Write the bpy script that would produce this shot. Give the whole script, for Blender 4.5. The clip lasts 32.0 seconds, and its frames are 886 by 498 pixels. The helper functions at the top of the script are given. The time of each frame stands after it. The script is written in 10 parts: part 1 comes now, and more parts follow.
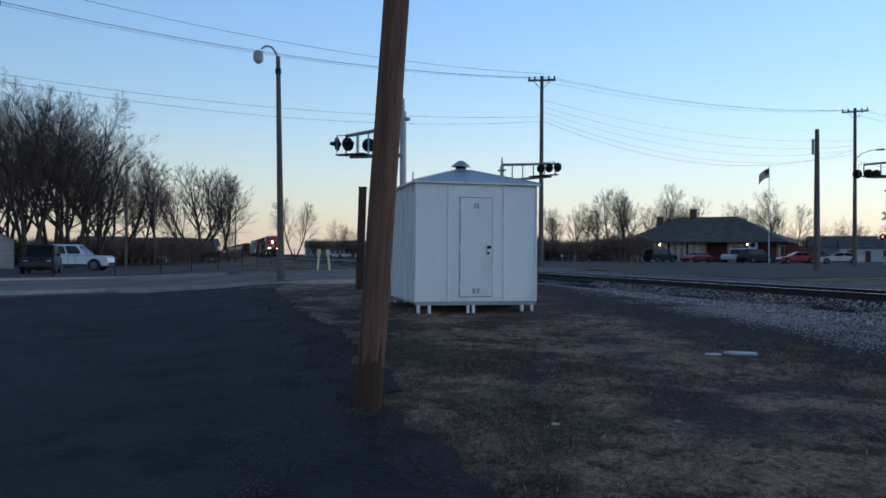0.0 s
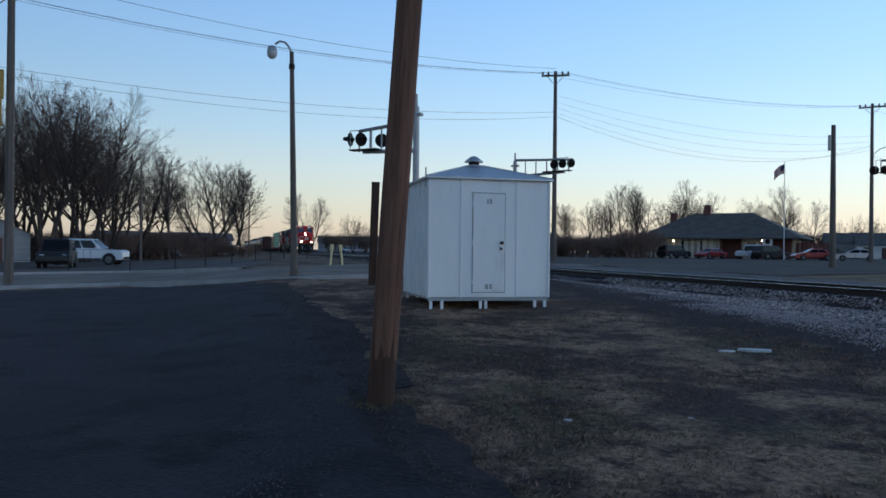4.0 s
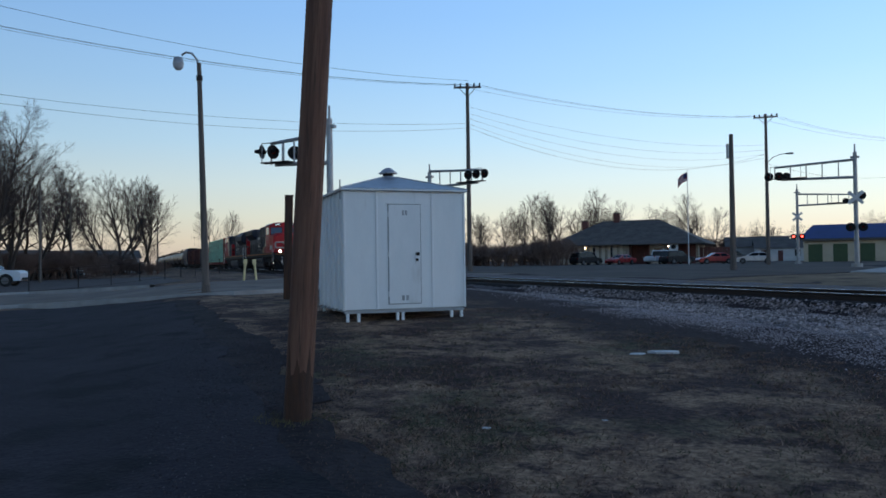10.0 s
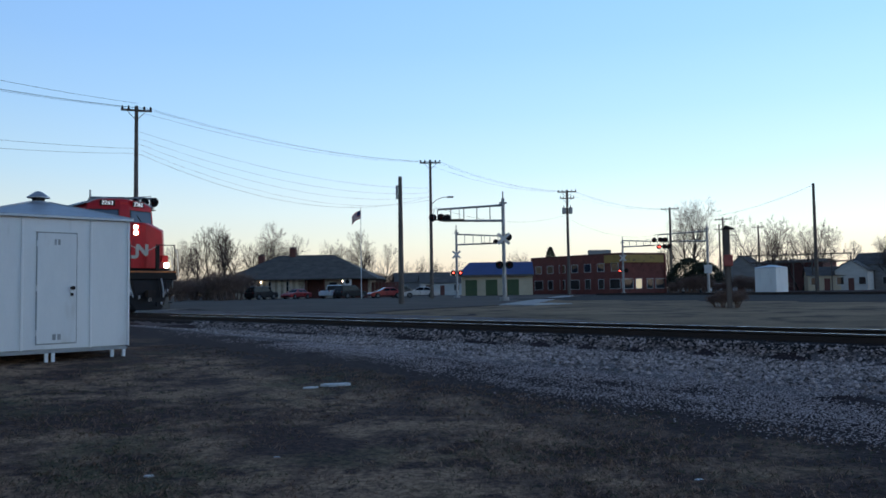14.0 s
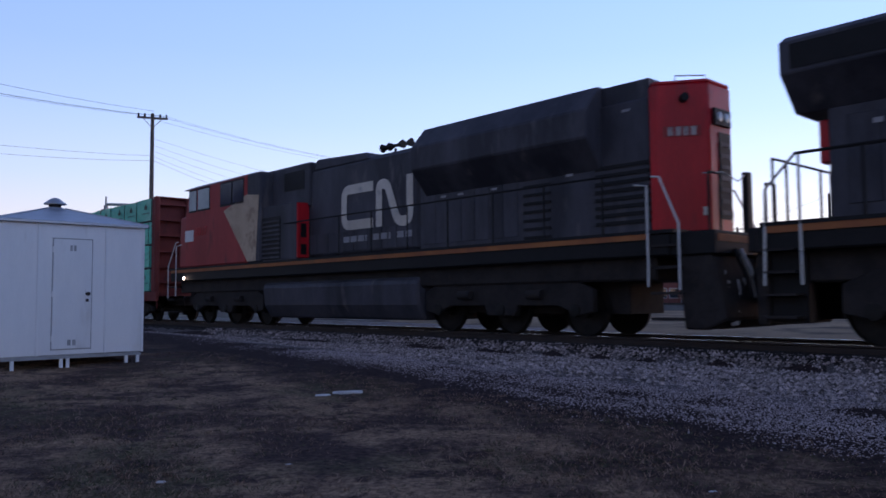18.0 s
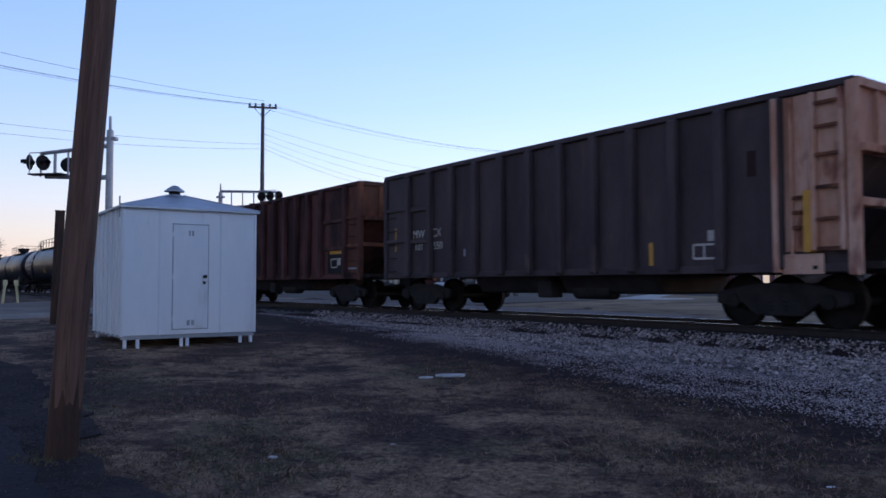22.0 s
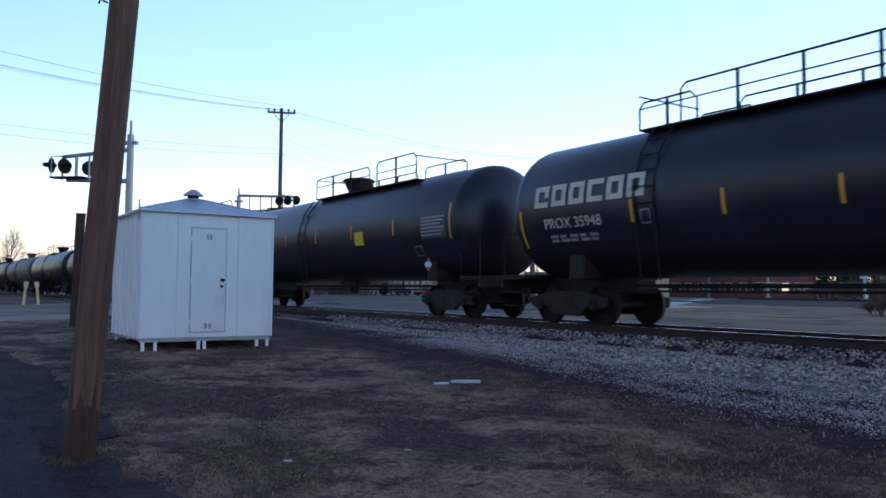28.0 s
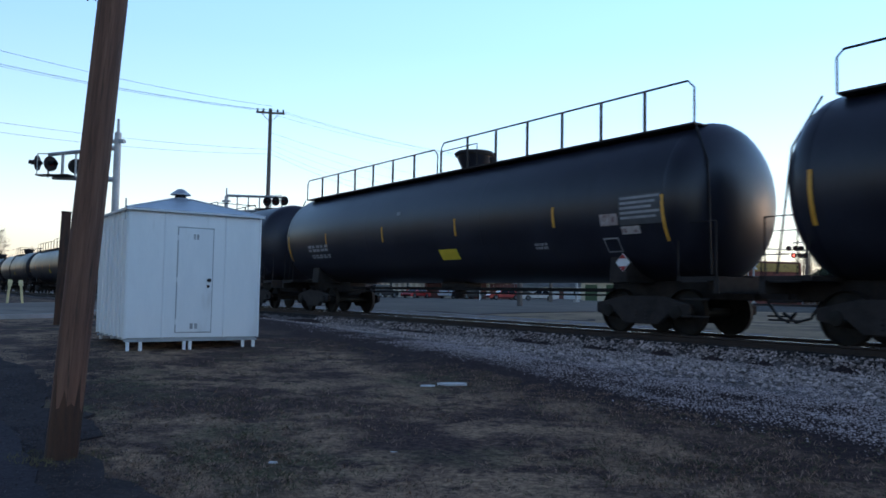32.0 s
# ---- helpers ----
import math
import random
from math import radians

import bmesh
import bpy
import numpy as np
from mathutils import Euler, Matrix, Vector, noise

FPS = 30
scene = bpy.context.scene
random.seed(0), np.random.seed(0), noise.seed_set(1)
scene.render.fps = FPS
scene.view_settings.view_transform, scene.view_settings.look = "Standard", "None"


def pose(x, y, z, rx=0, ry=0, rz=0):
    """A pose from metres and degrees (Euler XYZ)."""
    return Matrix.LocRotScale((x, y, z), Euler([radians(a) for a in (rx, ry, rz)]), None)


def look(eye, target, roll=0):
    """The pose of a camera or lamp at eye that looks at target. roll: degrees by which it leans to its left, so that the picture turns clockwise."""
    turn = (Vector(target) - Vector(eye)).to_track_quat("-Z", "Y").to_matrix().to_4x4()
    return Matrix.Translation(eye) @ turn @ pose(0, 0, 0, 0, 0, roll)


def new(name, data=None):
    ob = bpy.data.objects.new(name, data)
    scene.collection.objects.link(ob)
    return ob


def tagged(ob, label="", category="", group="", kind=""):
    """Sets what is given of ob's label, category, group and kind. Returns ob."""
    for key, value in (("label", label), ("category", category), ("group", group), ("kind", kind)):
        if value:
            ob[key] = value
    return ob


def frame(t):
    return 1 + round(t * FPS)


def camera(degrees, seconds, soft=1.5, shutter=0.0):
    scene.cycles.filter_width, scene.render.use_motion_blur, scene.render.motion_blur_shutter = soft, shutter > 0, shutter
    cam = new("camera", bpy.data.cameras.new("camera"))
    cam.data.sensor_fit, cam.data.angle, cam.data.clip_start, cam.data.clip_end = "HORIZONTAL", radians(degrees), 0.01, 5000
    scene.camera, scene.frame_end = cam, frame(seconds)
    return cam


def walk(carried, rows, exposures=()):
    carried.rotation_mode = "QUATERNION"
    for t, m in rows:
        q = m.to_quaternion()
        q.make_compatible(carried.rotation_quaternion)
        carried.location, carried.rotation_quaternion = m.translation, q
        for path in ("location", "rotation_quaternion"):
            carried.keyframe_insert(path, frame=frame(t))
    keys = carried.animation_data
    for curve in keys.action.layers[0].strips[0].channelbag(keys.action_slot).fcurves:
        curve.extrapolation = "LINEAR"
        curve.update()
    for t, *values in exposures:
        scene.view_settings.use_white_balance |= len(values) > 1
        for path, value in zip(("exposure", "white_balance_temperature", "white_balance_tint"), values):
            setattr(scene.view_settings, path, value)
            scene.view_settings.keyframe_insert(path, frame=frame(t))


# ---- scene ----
# ---- camera ----
cam = camera(59.07, 32.0, soft=1.6, shutter=0.15)
PATH = [
    (0, (0.0, 0.0, 1.6), (-4.868, 8.735, 1.678), 0.36),
    (0.5, (0.0, 0.0, 1.6), (-4.920, 8.706, 1.671), 0.38),
    (1, (0.0, 0.0, 1.6), (-4.959, 8.683, 1.660), 0.41),
    (1.5, (0.0, 0.0, 1.6), (-4.987, 8.667, 1.642), 0.41),
    (2, (0.0, 0.0, 1.6), (-4.941, 8.694, 1.674), 0.29),
    (2.5, (0.0, 0.0, 1.6), (-4.932, 8.699, 1.687), 0.48),
    (3, (0.0, 0.0, 1.6), (-4.940, 8.694, 1.673), 0.59),
    (3.5, (0.0, 0.0, 1.6), (-4.973, 8.676, 1.645), 0.61),
    (5.5, (0.0, 0.0, 1.6), (-5.065, 8.622, 1.582), 0.40),
    (6, (0.0, 0.0, 1.6), (-5.066, 8.622, 1.595), 0.43),
    (6.5, (0.0, 0.0, 1.6), (-5.000, 8.660, 1.612), 0.35),
    (7, (0.0, 0.0, 1.6), (-4.954, 8.686, 1.620), 0.32),
    (7.5, (0.0, 0.0, 1.6), (-4.888, 8.724, 1.650), 0.16),
    (8, (0.0, 0.0, 1.6), (-4.849, 8.745, 1.658), 0.12),
    (8.5, (0.0, 0.0, 1.6), (-4.842, 8.750, 1.658), 0.09),
    (9, (0.0, 0.0, 1.6), (-4.747, 8.801, 1.706), 0.09),
    (9.5, (0.0, 0.0, 1.6), (-4.489, 8.934, 1.791), -0.28),
    (10, (0.0, 0.0, 1.6), (-4.059, 9.138, 1.761), -0.80),
    (10.5, (0.0, 0.0, 1.6), (-3.491, 9.370, 1.763), -1.32),
    (11, (0.0, 0.0, 1.6), (-2.572, 9.657, 1.963), -1.60),
    (11.5, (0.0, 0.0, 1.6), (-1.526, 9.872, 2.056), -1.84),
    (12, (0.0, 0.0, 1.6), (-0.682, 9.965, 2.091), -1.39),
    (12.5, (0.0, 0.0, 1.6), (-0.229, 9.986, 2.079), -0.85),
    (13, (0.0, 0.0, 1.6), (-0.011, 9.986, 2.133), -0.50),
    (13.5, (0.0, 0.0, 1.6), (-0.055, 9.986, 2.132), -0.71),
    (15.5, (0.0, 0.0, 1.6), (-0.137, 9.982, 2.192), -0.93),
    (16, (0.0, 0.0, 1.6), (-0.164, 9.981, 2.192), -1.02),
    (16.5, (0.0, 0.0, 1.6), (-0.133, 9.980, 2.222), -0.68),
    (17, (0.0, 0.0, 1.6), (-0.152, 9.978, 2.241), -0.71),
    (17.5, (0.0, 0.0, 1.6), (-0.203, 9.976, 2.259), -0.48),
    (18, (0.0, 0.0, 1.6), (-0.254, 9.976, 2.250), -0.45),
    (18.5, (0.0, 0.0, 1.6), (-0.279, 9.976, 2.240), -0.42),
    (19, (0.0, 0.0, 1.6), (-0.264, 9.975, 2.249), -0.45),
    (19.5, (0.0, 0.0, 1.6), (-0.247, 9.976, 2.254), -0.37),
    (20, (0.0, 0.0, 1.6), (-0.343, 9.975, 2.223), -0.40),
    (20.5, (0.0, 0.0, 1.6), (-0.739, 9.956, 2.182), -0.34),
    (21, (0.0, 0.0, 1.6), (-1.053, 9.931, 2.121), -0.41),
    (21.5, (0.0, 0.0, 1.6), (-1.328, 9.900, 2.081), -0.29),
    (22, (0.0, 0.0, 1.6), (-1.553, 9.868, 2.056), -0.10),
    (22.5, (0.0, 0.0, 1.6), (-1.606, 9.861, 2.022), -0.24),
    (23, (0.0, 0.0, 1.6), (-1.578, 9.867, 2.000), -0.25),
    (23.5, (0.0, 0.0, 1.6), (-1.578, 9.867, 1.989), -0.24),
    (24, (0.0, 0.0, 1.6), (-1.519, 9.874, 2.040), -0.30),
    (24.5, (0.0, 0.0, 1.6), (-1.573, 9.863, 2.102), -0.03),
    (25, (0.0, 0.0, 1.6), (-1.645, 9.851, 2.109), 0.21),
    (25.5, (0.0, 0.0, 1.6), (-1.673, 9.845, 2.120), 0.36),
    (27.5, (0.0, 0.0, 1.6), (-1.736, 9.835, 2.117), 0.48),
    (28, (0.0, 0.0, 1.6), (-1.760, 9.830, 2.130), 0.47),
    (28.5, (0.0, 0.0, 1.6), (-1.752, 9.830, 2.141), 0.49),
    (29, (0.0, 0.0, 1.6), (-1.765, 9.827, 2.162), 0.53),
    (29.5, (0.0, 0.0, 1.6), (-1.789, 9.822, 2.173), 0.71),
    (30, (0.0, 0.0, 1.6), (-1.796, 9.821, 2.168), 0.67),
    (30.5, (0.0, 0.0, 1.6), (-1.799, 9.821, 2.154), 0.70),
    (31, (0.0, 0.0, 1.6), (-1.799, 9.822, 2.146), 0.90),
    (31.5, (0.0, 0.0, 1.6), (-1.782, 9.826, 2.126), 0.96),
    (32, (0.0, 0.0, 1.6), (-1.608, 9.854, 2.163), 1.04),
]


def drift(t, p):
    """The hand sways a few centimetres to the right as the view pans."""
    k = 0.03 * min(max((t - 9.3) / 1.7, 0.0), 1.0)
    return (p[0] + 0.94 * k, p[1] + 0.34 * k, p[2])


walk(cam, [(t, look(drift(t, eye), drift(t, target), roll)) for t, eye, target, roll in PATH],
     exposures=[(0.0, 0.0, 6280, 11), (10.0, -0.05, 6280, 11), (11.2, -0.25, 6250, 11), (12.0, -0.46, 6200, 12), (13.0, -0.2, 6300, 12), (16.0, 0.06, 6300, 16), (17.0, 0.08, 6250, 35), (18.0, 0.1, 6400, 38), (19.0, 0.12, 6450, 34), (20.0, -0.02, 6100, 30), (21.0, 0.06, 6250, 32), (22.0, 0.2, 6250, 32), (24.2, 0.12, 6000, 40), (25.0, 0.62, 6700, 25), (25.5, 0.36, 6450, 24), (28.0, 0.7, 6350, 19), (30.0, 0.72, 6400, 17), (31.0, 0.6, 6350, 13), (32.0, 0.56, 6350, 13)])

# ---- world and sun ----
SUN_AZ = -62.0     # degrees to the left of +y, so far to the right; the sun has just gone down there
SUN_EL = 1.0
world = bpy.data.worlds.new("dusk_sky")
scene.world = world
world.use_nodes = True
wt = world.node_tree
sky = wt.nodes.new("ShaderNodeTexSky")
sky.sky_type = "NISHITA"
sky.sun_disc = False
sky.sun_elevation = radians(SUN_EL)
sky.sun_rotation = radians(-SUN_AZ)
sky.altitude = 200
sky.air_density, sky.dust_density, sky.ozone_density = 1.0, 1.0, 3.0
# clear dusk: warm along the whole horizon, blue above, by height alone
geo_dir, split, ramp = wt.nodes.new("ShaderNodeTexCoord"), wt.nodes.new("ShaderNodeSeparateXYZ"), wt.nodes.new("ShaderNodeValToRGB")
wt.links.new(geo_dir.outputs["Generated"], split.inputs[0])
wt.links.new(split.outputs["Z"], ramp.inputs[0])
DUSK = [(0.0, (0.72, 0.58, 0.47)), (0.03, (0.84, 0.74, 0.56)), (0.06, (0.80, 0.82, 0.68)), (0.1, (0.70, 0.83, 0.82)), (0.15, (0.54, 0.77, 0.92)), (0.22, (0.41, 0.67, 0.95)), (0.3, (0.32, 0.58, 0.95)), (0.4, (0.26, 0.51, 0.92)), (0.52, (0.15, 0.28, 0.5)), (0.7, (0.08, 0.14, 0.27)), (1.0, (0.055, 0.09, 0.18))]
els = ramp.color_ramp.elements
while len(els) < len(DUSK):
    els.new(0.5)
for e, (p, c) in zip(els, DUSK):
    e.position, e.color = p, (*c, 1)
mixed_sky = wt.nodes.new("ShaderNodeMix")
mixed_sky.data_type, mixed_sky.blend_type = "RGBA", "ADD"
mixed_sky.inputs["Factor"].default_value = 0.012
# the whole sky is a little brighter towards the place where the sun went down
toward, lift = wt.nodes.new("ShaderNodeVectorMath"), wt.nodes.new("ShaderNodeMapRange")
toward.operation = "DOT_PRODUCT"
toward.inputs[1].default_value = (-math.sin(radians(SUN_AZ)), math.cos(radians(SUN_AZ)), 0)
wt.links.new(geo_dir.outputs["Generated"], toward.inputs[0])
lift.inputs["From Min"].default_value, lift.inputs["From Max"].default_value = -1.0, 1.0
lift.inputs["To Min"].default_value, lift.inputs["To Max"].default_value = 0.56, 1.44
wt.links.new(toward.outputs["Value"], lift.inputs["Value"])
scaled = wt.nodes.new("ShaderNodeVectorMath")
scaled.operation = "SCALE"
wt.links.new(ramp.outputs[0], scaled.inputs[0])
wt.links.new(lift.outputs[0], scaled.inputs["Scale"])
wt.links.new(scaled.outputs[0], mixed_sky.inputs["A"])
wt.links.new(sky.outputs[0], mixed_sky.inputs["B"])
wt.links.new(mixed_sky.outputs["Result"], wt.nodes["Background"].inputs[0])
wt.nodes["Background"].inputs[1].default_value = 1.0
sun_data = bpy.data.lights.new("sun", "SUN")
sun_data.energy, sun_data.angle, sun_data.color = 0.3, radians(15), (1.0, 0.62, 0.38)
sun = new("sun", sun_data)
sun.matrix_world = look((0, 0, 0), (math.sin(radians(SUN_AZ)) * math.cos(radians(SUN_EL)), -math.cos(radians(SUN_AZ)) * math.cos(radians(SUN_EL)), -math.sin(radians(SUN_EL))))


# ---- geometry helpers ----
class Geo:
    """Vertices and faces of one mesh."""

    def __init__(self):
        self.v, self.f = [], []

    def add(self, vs, fs):
        k = len(self.v)
        self.v.extend(tuple(p) for p in vs)
        self.f.extend(tuple(i + k for i in q) for q in fs)
        return self

    def box(self, x0, x1, y0, y1, z0, z1, m=None):
        vs = [Vector((x, y, z)) for z in (z0, z1) for y in (y0, y1) for x in (x0, x1)]
        if m is not None:
            vs = [m @ p for p in vs]
        return self.add(vs, [(0, 2, 3, 1), (4, 5, 7, 6), (0, 1, 5, 4), (2, 6, 7, 3), (0, 4, 6, 2), (1, 3, 7, 5)])

    def cbox(self, cx, cy, cz, sx, sy, sz, m=None):
        return self.box(cx - sx / 2, cx + sx / 2, cy - sy / 2, cy + sy / 2, cz - sz / 2, cz + sz / 2, m)

    def cyl(self, p0, p1, r0, r1=None, n=10, caps=True):
        p0, p1 = Vector(p0), Vector(p1)
        r1 = r0 if r1 is None else r1
        d = (p1 - p0).normalized()
        u = d.orthogonal().normalized()
        w = d.cross(u)
        ring = [(math.cos(2 * math.pi * i / n), math.sin(2 * math.pi * i / n)) for i in range(n)]
        vs = [p0 + (u * c + w * s) * r0 for c, s in ring] + [p1 + (u * c + w * s) * r1 for c, s in ring]
        fs = [(i, (i + 1) % n, n + (i + 1) % n, n + i) for i in range(n)]
        if caps:
            fs += [tuple(range(n - 1, -1, -1)), tuple(range(n, 2 * n))]
        return self.add(vs, fs)

    def tube(self, pts, r, n=6):
        pts = [Vector(p) for p in pts]
        rings, u = [], None
        for i, p in enumerate(pts):
            d = (pts[min(i + 1, len(pts) - 1)] - pts[max(i - 1, 0)]).normalized()
            u = d.orthogonal().normalized() if u is None else (u - d * u.dot(d)).normalized()
            w = d.cross(u)
            rings += [p + (u * math.cos(2 * math.pi * k / n) + w * math.sin(2 * math.pi * k / n)) * r for k in range(n)]
        fs = [(i * n + k, i * n + (k + 1) % n, (i + 1) * n + (k + 1) % n, (i + 1) * n + k) for i in range(len(pts) - 1) for k in range(n)]
        fs += [tuple(range(n - 1, -1, -1)), tuple(range((len(pts) - 1) * n, len(pts) * n))]
        return self.add(rings, fs)

    def lathe(self, prof, n=24, axis="z", o=(0, 0, 0)):
        """prof: rows of radius and place along the axis."""
        vs = []
        for r, a in prof:
            for k in range(n):
                c, s = math.cos(2 * math.pi * k / n) * r, math.sin(2 * math.pi * k / n) * r
                p = (c, s, a) if axis == "z" else (a, c, s) if axis == "x" else (s, a, c)
                vs.append((p[0] + o[0], p[1] + o[1], p[2] + o[2]))
        fs = [(i * n + k, i * n + (k + 1) % n, (i + 1) * n + (k + 1) % n, (i + 1) * n + k) for i in range(len(prof) - 1) for k in range(n)]
        fs += [tuple(range(n - 1, -1, -1)), tuple(range((len(prof) - 1) * n, len(prof) * n))]
        return self.add(vs, fs)

    def prism(self, poly, plane, a, b):
        """A polygon in the plane xz, xy or yz, drawn out along the third axis from a to b."""
        def p3(p, h):
            return (p[0], h, p[1]) if plane == "xz" else (p[0], p[1], h) if plane == "xy" else (h, p[0], p[1])
        n = len(poly)
        return self.add([p3(p, a) for p in poly] + [p3(p, b) for p in poly],
                        [tuple(range(n)), tuple(range(2 * n - 1, n - 1, -1))] + [(i, n + i, n + (i + 1) % n, (i + 1) % n) for i in range(n)])

    def loft(self, rows, close=False):
        """Quads between rows of points of equal length."""
        n = len(rows[0])
        vs = [p for row in rows for p in row]
        fs = [(i * n + k, i * n + k + 1, (i + 1) * n + k + 1, (i + 1) * n + k) for i in range(len(rows) - 1) for k in range(n - 1)]
        if close:
            fs += [(i * n + n - 1, i * n, (i + 1) * n, (i + 1) * n + n - 1) for i in range(len(rows) - 1)]
        return self.add(vs, fs)


def mesh_of(name, geo, material, smooth=False, bevel=0.0, fix=True):
    me = bpy.data.meshes.new(name)
    me.from_pydata(geo.v, [], geo.f)
    if fix or bevel:
        bm = bmesh.new()
        bm.from_mesh(me)
        if bevel:
            edges = [e for e in bm.edges if len(e.link_faces) == 2 and e.calc_face_angle(0) > 0.6]
            bmesh.ops.bevel(bm, geom=edges, offset=bevel, segments=1, affect="EDGES", clamp_overlap=True)
        bmesh.ops.recalc_face_normals(bm, faces=bm.faces)
        bm.to_mesh(me)
        bm.free()
    if material is not None:
        me.materials.append(material)
    if smooth:
        me.polygons.foreach_set("use_smooth", [True] * len(me.polygons))
        me.set_sharp_from_angle(angle=radians(38))
    me.update()
    return me


def part(name, geo, material, parent, label="", smooth=False, bevel=0.0, fix=True):
    ob = new(name, mesh_of(name, geo, material, smooth, bevel, fix))
    ob.parent = parent
    return tagged(ob, label)


def shared(name, me, parent, m=None):
    ob = new(name, me)
    ob.parent = parent
    if m is not None:
        ob.matrix_basis = m
    return ob


def thing(name, m, label, category, group="", kind=""):
    ob = new(name)
    ob.empty_display_size = 0.2
    ob.matrix_basis = m
    return tagged(ob, label, category, group, kind)


def single(name, geo, material, label, category="", group="", kind="", m=None, smooth=False, bevel=0.0, fix=True):
    ob = new(name, mesh_of(name, geo, material, smooth, bevel, fix))
    if m is not None:
        ob.matrix_basis = m
    return tagged(ob, label, category, group, kind)


def lettering(body, size, material, parent, m, label="", name="lettering", bold=0.0):
    cu = bpy.data.curves.new(name, "FONT")
    cu.body, cu.size, cu.extrude, cu.offset = body, size, 0.004, bold
    cu.align_x, cu.align_y = "CENTER", "CENTER"
    tmp = bpy.data.objects.new(name, cu)
    scene.collection.objects.link(tmp)
    bpy.context.view_layer.update()
    me = bpy.data.meshes.new_from_object(tmp.evaluated_get(bpy.context.evaluated_depsgraph_get()))
    bpy.data.objects.remove(tmp)
    me.materials.clear()
    me.materials.append(material)
    ob = new(name, me)
    ob.parent = parent
    ob.matrix_basis = m
    return tagged(ob, label)


def polar(az, d, z=0.0):
    """A place by its bearing (degrees to the left of +y) and distance from the eye."""
    return Vector((-math.sin(radians(az)) * d, math.cos(radians(az)) * d, z))


# ---- materials ----
def surf(name, c1, c2, scale=2.0, rough=0.75, metal=0.0, bump=0.15, fine=40.0, stretch=(1, 1, 1), grime=None, grime_at=0.55, vary=0.0, coat=0.0, spread=0.25, gloss=0.5, grain=0.18):
    """Two colours mixed by a broad noise, a fine grain on top with relief, and grime with a shape of its own."""
    m = bpy.data.materials.new(name)
    m.use_nodes = True
    nt = m.node_tree
    N, L = nt.nodes, nt.links
    bs = N["Principled BSDF"]
    tc, mp = N.new("ShaderNodeTexCoord"), N.new("ShaderNodeMapping")
    mp.inputs["Scale"].default_value = stretch
    L.new(tc.outputs["Object"], mp.inputs[0])
    info = N.new("ShaderNodeObjectInfo")
    off = N.new("ShaderNodeVectorMath")
    off.operation = "SCALE"
    off.inputs[0].default_value = (37.0, 17.0, 23.0)
    L.new(info.outputs["Random"], off.inputs["Scale"])
    add = N.new("ShaderNodeVectorMath")
    L.new(mp.outputs[0], add.inputs[0])
    L.new(off.outputs[0], add.inputs[1])
    n1, n2 = N.new("ShaderNodeTexNoise"), N.new("ShaderNodeTexNoise")
    n1.inputs["Scale"].default_value, n1.inputs["Detail"].default_value, n1.inputs["Roughness"].default_value = scale, 6, 0.65
    n2.inputs["Scale"].default_value, n2.inputs["Detail"].default_value = fine, 4
    L.new(add.outputs[0], n1.inputs["Vector"])
    L.new(add.outputs[0], n2.inputs["Vector"])
    ramp = N.new("ShaderNodeMapRange")
    ramp.inputs["From Min"].default_value, ramp.inputs["From Max"].default_value = 0.5 - spread / 2, 0.5 + spread / 2
    L.new(n1.outputs["Fac"], ramp.inputs["Value"])
    mix = N.new("ShaderNodeMix")
    mix.data_type = "RGBA"
    mix.inputs["A"].default_value, mix.inputs["B"].default_value = (*c1, 1), (*c2, 1)
    L.new(ramp.outputs[0], mix.inputs["Factor"])
    out = mix.outputs["Result"]
    if grime:
        n3, r3, mx = N.new("ShaderNodeTexNoise"), N.new("ShaderNodeMapRange"), N.new("ShaderNodeMix")
        n3.inputs["Scale"].default_value, n3.inputs["Detail"].default_value = scale * 2.7, 8
        r3.inputs["From Min"].default_value, r3.inputs["From Max"].default_value = grime_at, grime_at + 0.14
        mx.data_type = "RGBA"
        L.new(add.outputs[0], n3.inputs["Vector"])
        L.new(n3.outputs["Fac"], r3.inputs["Value"])
        L.new(r3.outputs[0], mx.inputs["Factor"])
        L.new(out, mx.inputs["A"])
        mx.inputs["B"].default_value = (*grime, 1)
        out = mx.outputs["Result"]
    hsv = N.new("ShaderNodeHueSaturation")
    val = N.new("ShaderNodeMapRange")
    val.inputs["To Min"].default_value, val.inputs["To Max"].default_value = 1 - grain, 1 + grain
    L.new(n2.outputs["Fac"], val.inputs["Value"])
    last = val.outputs[0]
    if vary:
        vr, mul = N.new("ShaderNodeMapRange"), N.new("ShaderNodeMath")
        vr.inputs["To Min"].default_value, vr.inputs["To Max"].default_value = 1 - vary, 1 + vary
        L.new(info.outputs["Random"], vr.inputs["Value"])
        mul.operation = "MULTIPLY"
        L.new(last, mul.inputs[0])
        L.new(vr.outputs[0], mul.inputs[1])
        last = mul.outputs[0]
    L.new(last, hsv.inputs["Value"])
    L.new(out, hsv.inputs["Color"])
    L.new(hsv.outputs[0], bs.inputs["Base Color"])
    rr = N.new("ShaderNodeMapRange")
    rr.inputs["To Min"].default_value, rr.inputs["To Max"].default_value = max(rough - 0.1, 0.03), min(rough + 0.12, 1)
    L.new(n1.outputs["Fac"], rr.inputs["Value"])
    L.new(rr.outputs[0], bs.inputs["Roughness"])
    bs.inputs["Metallic"].default_value = metal
    bs.inputs["Coat Weight"].default_value = coat
    bs.inputs["Specular IOR Level"].default_value = gloss
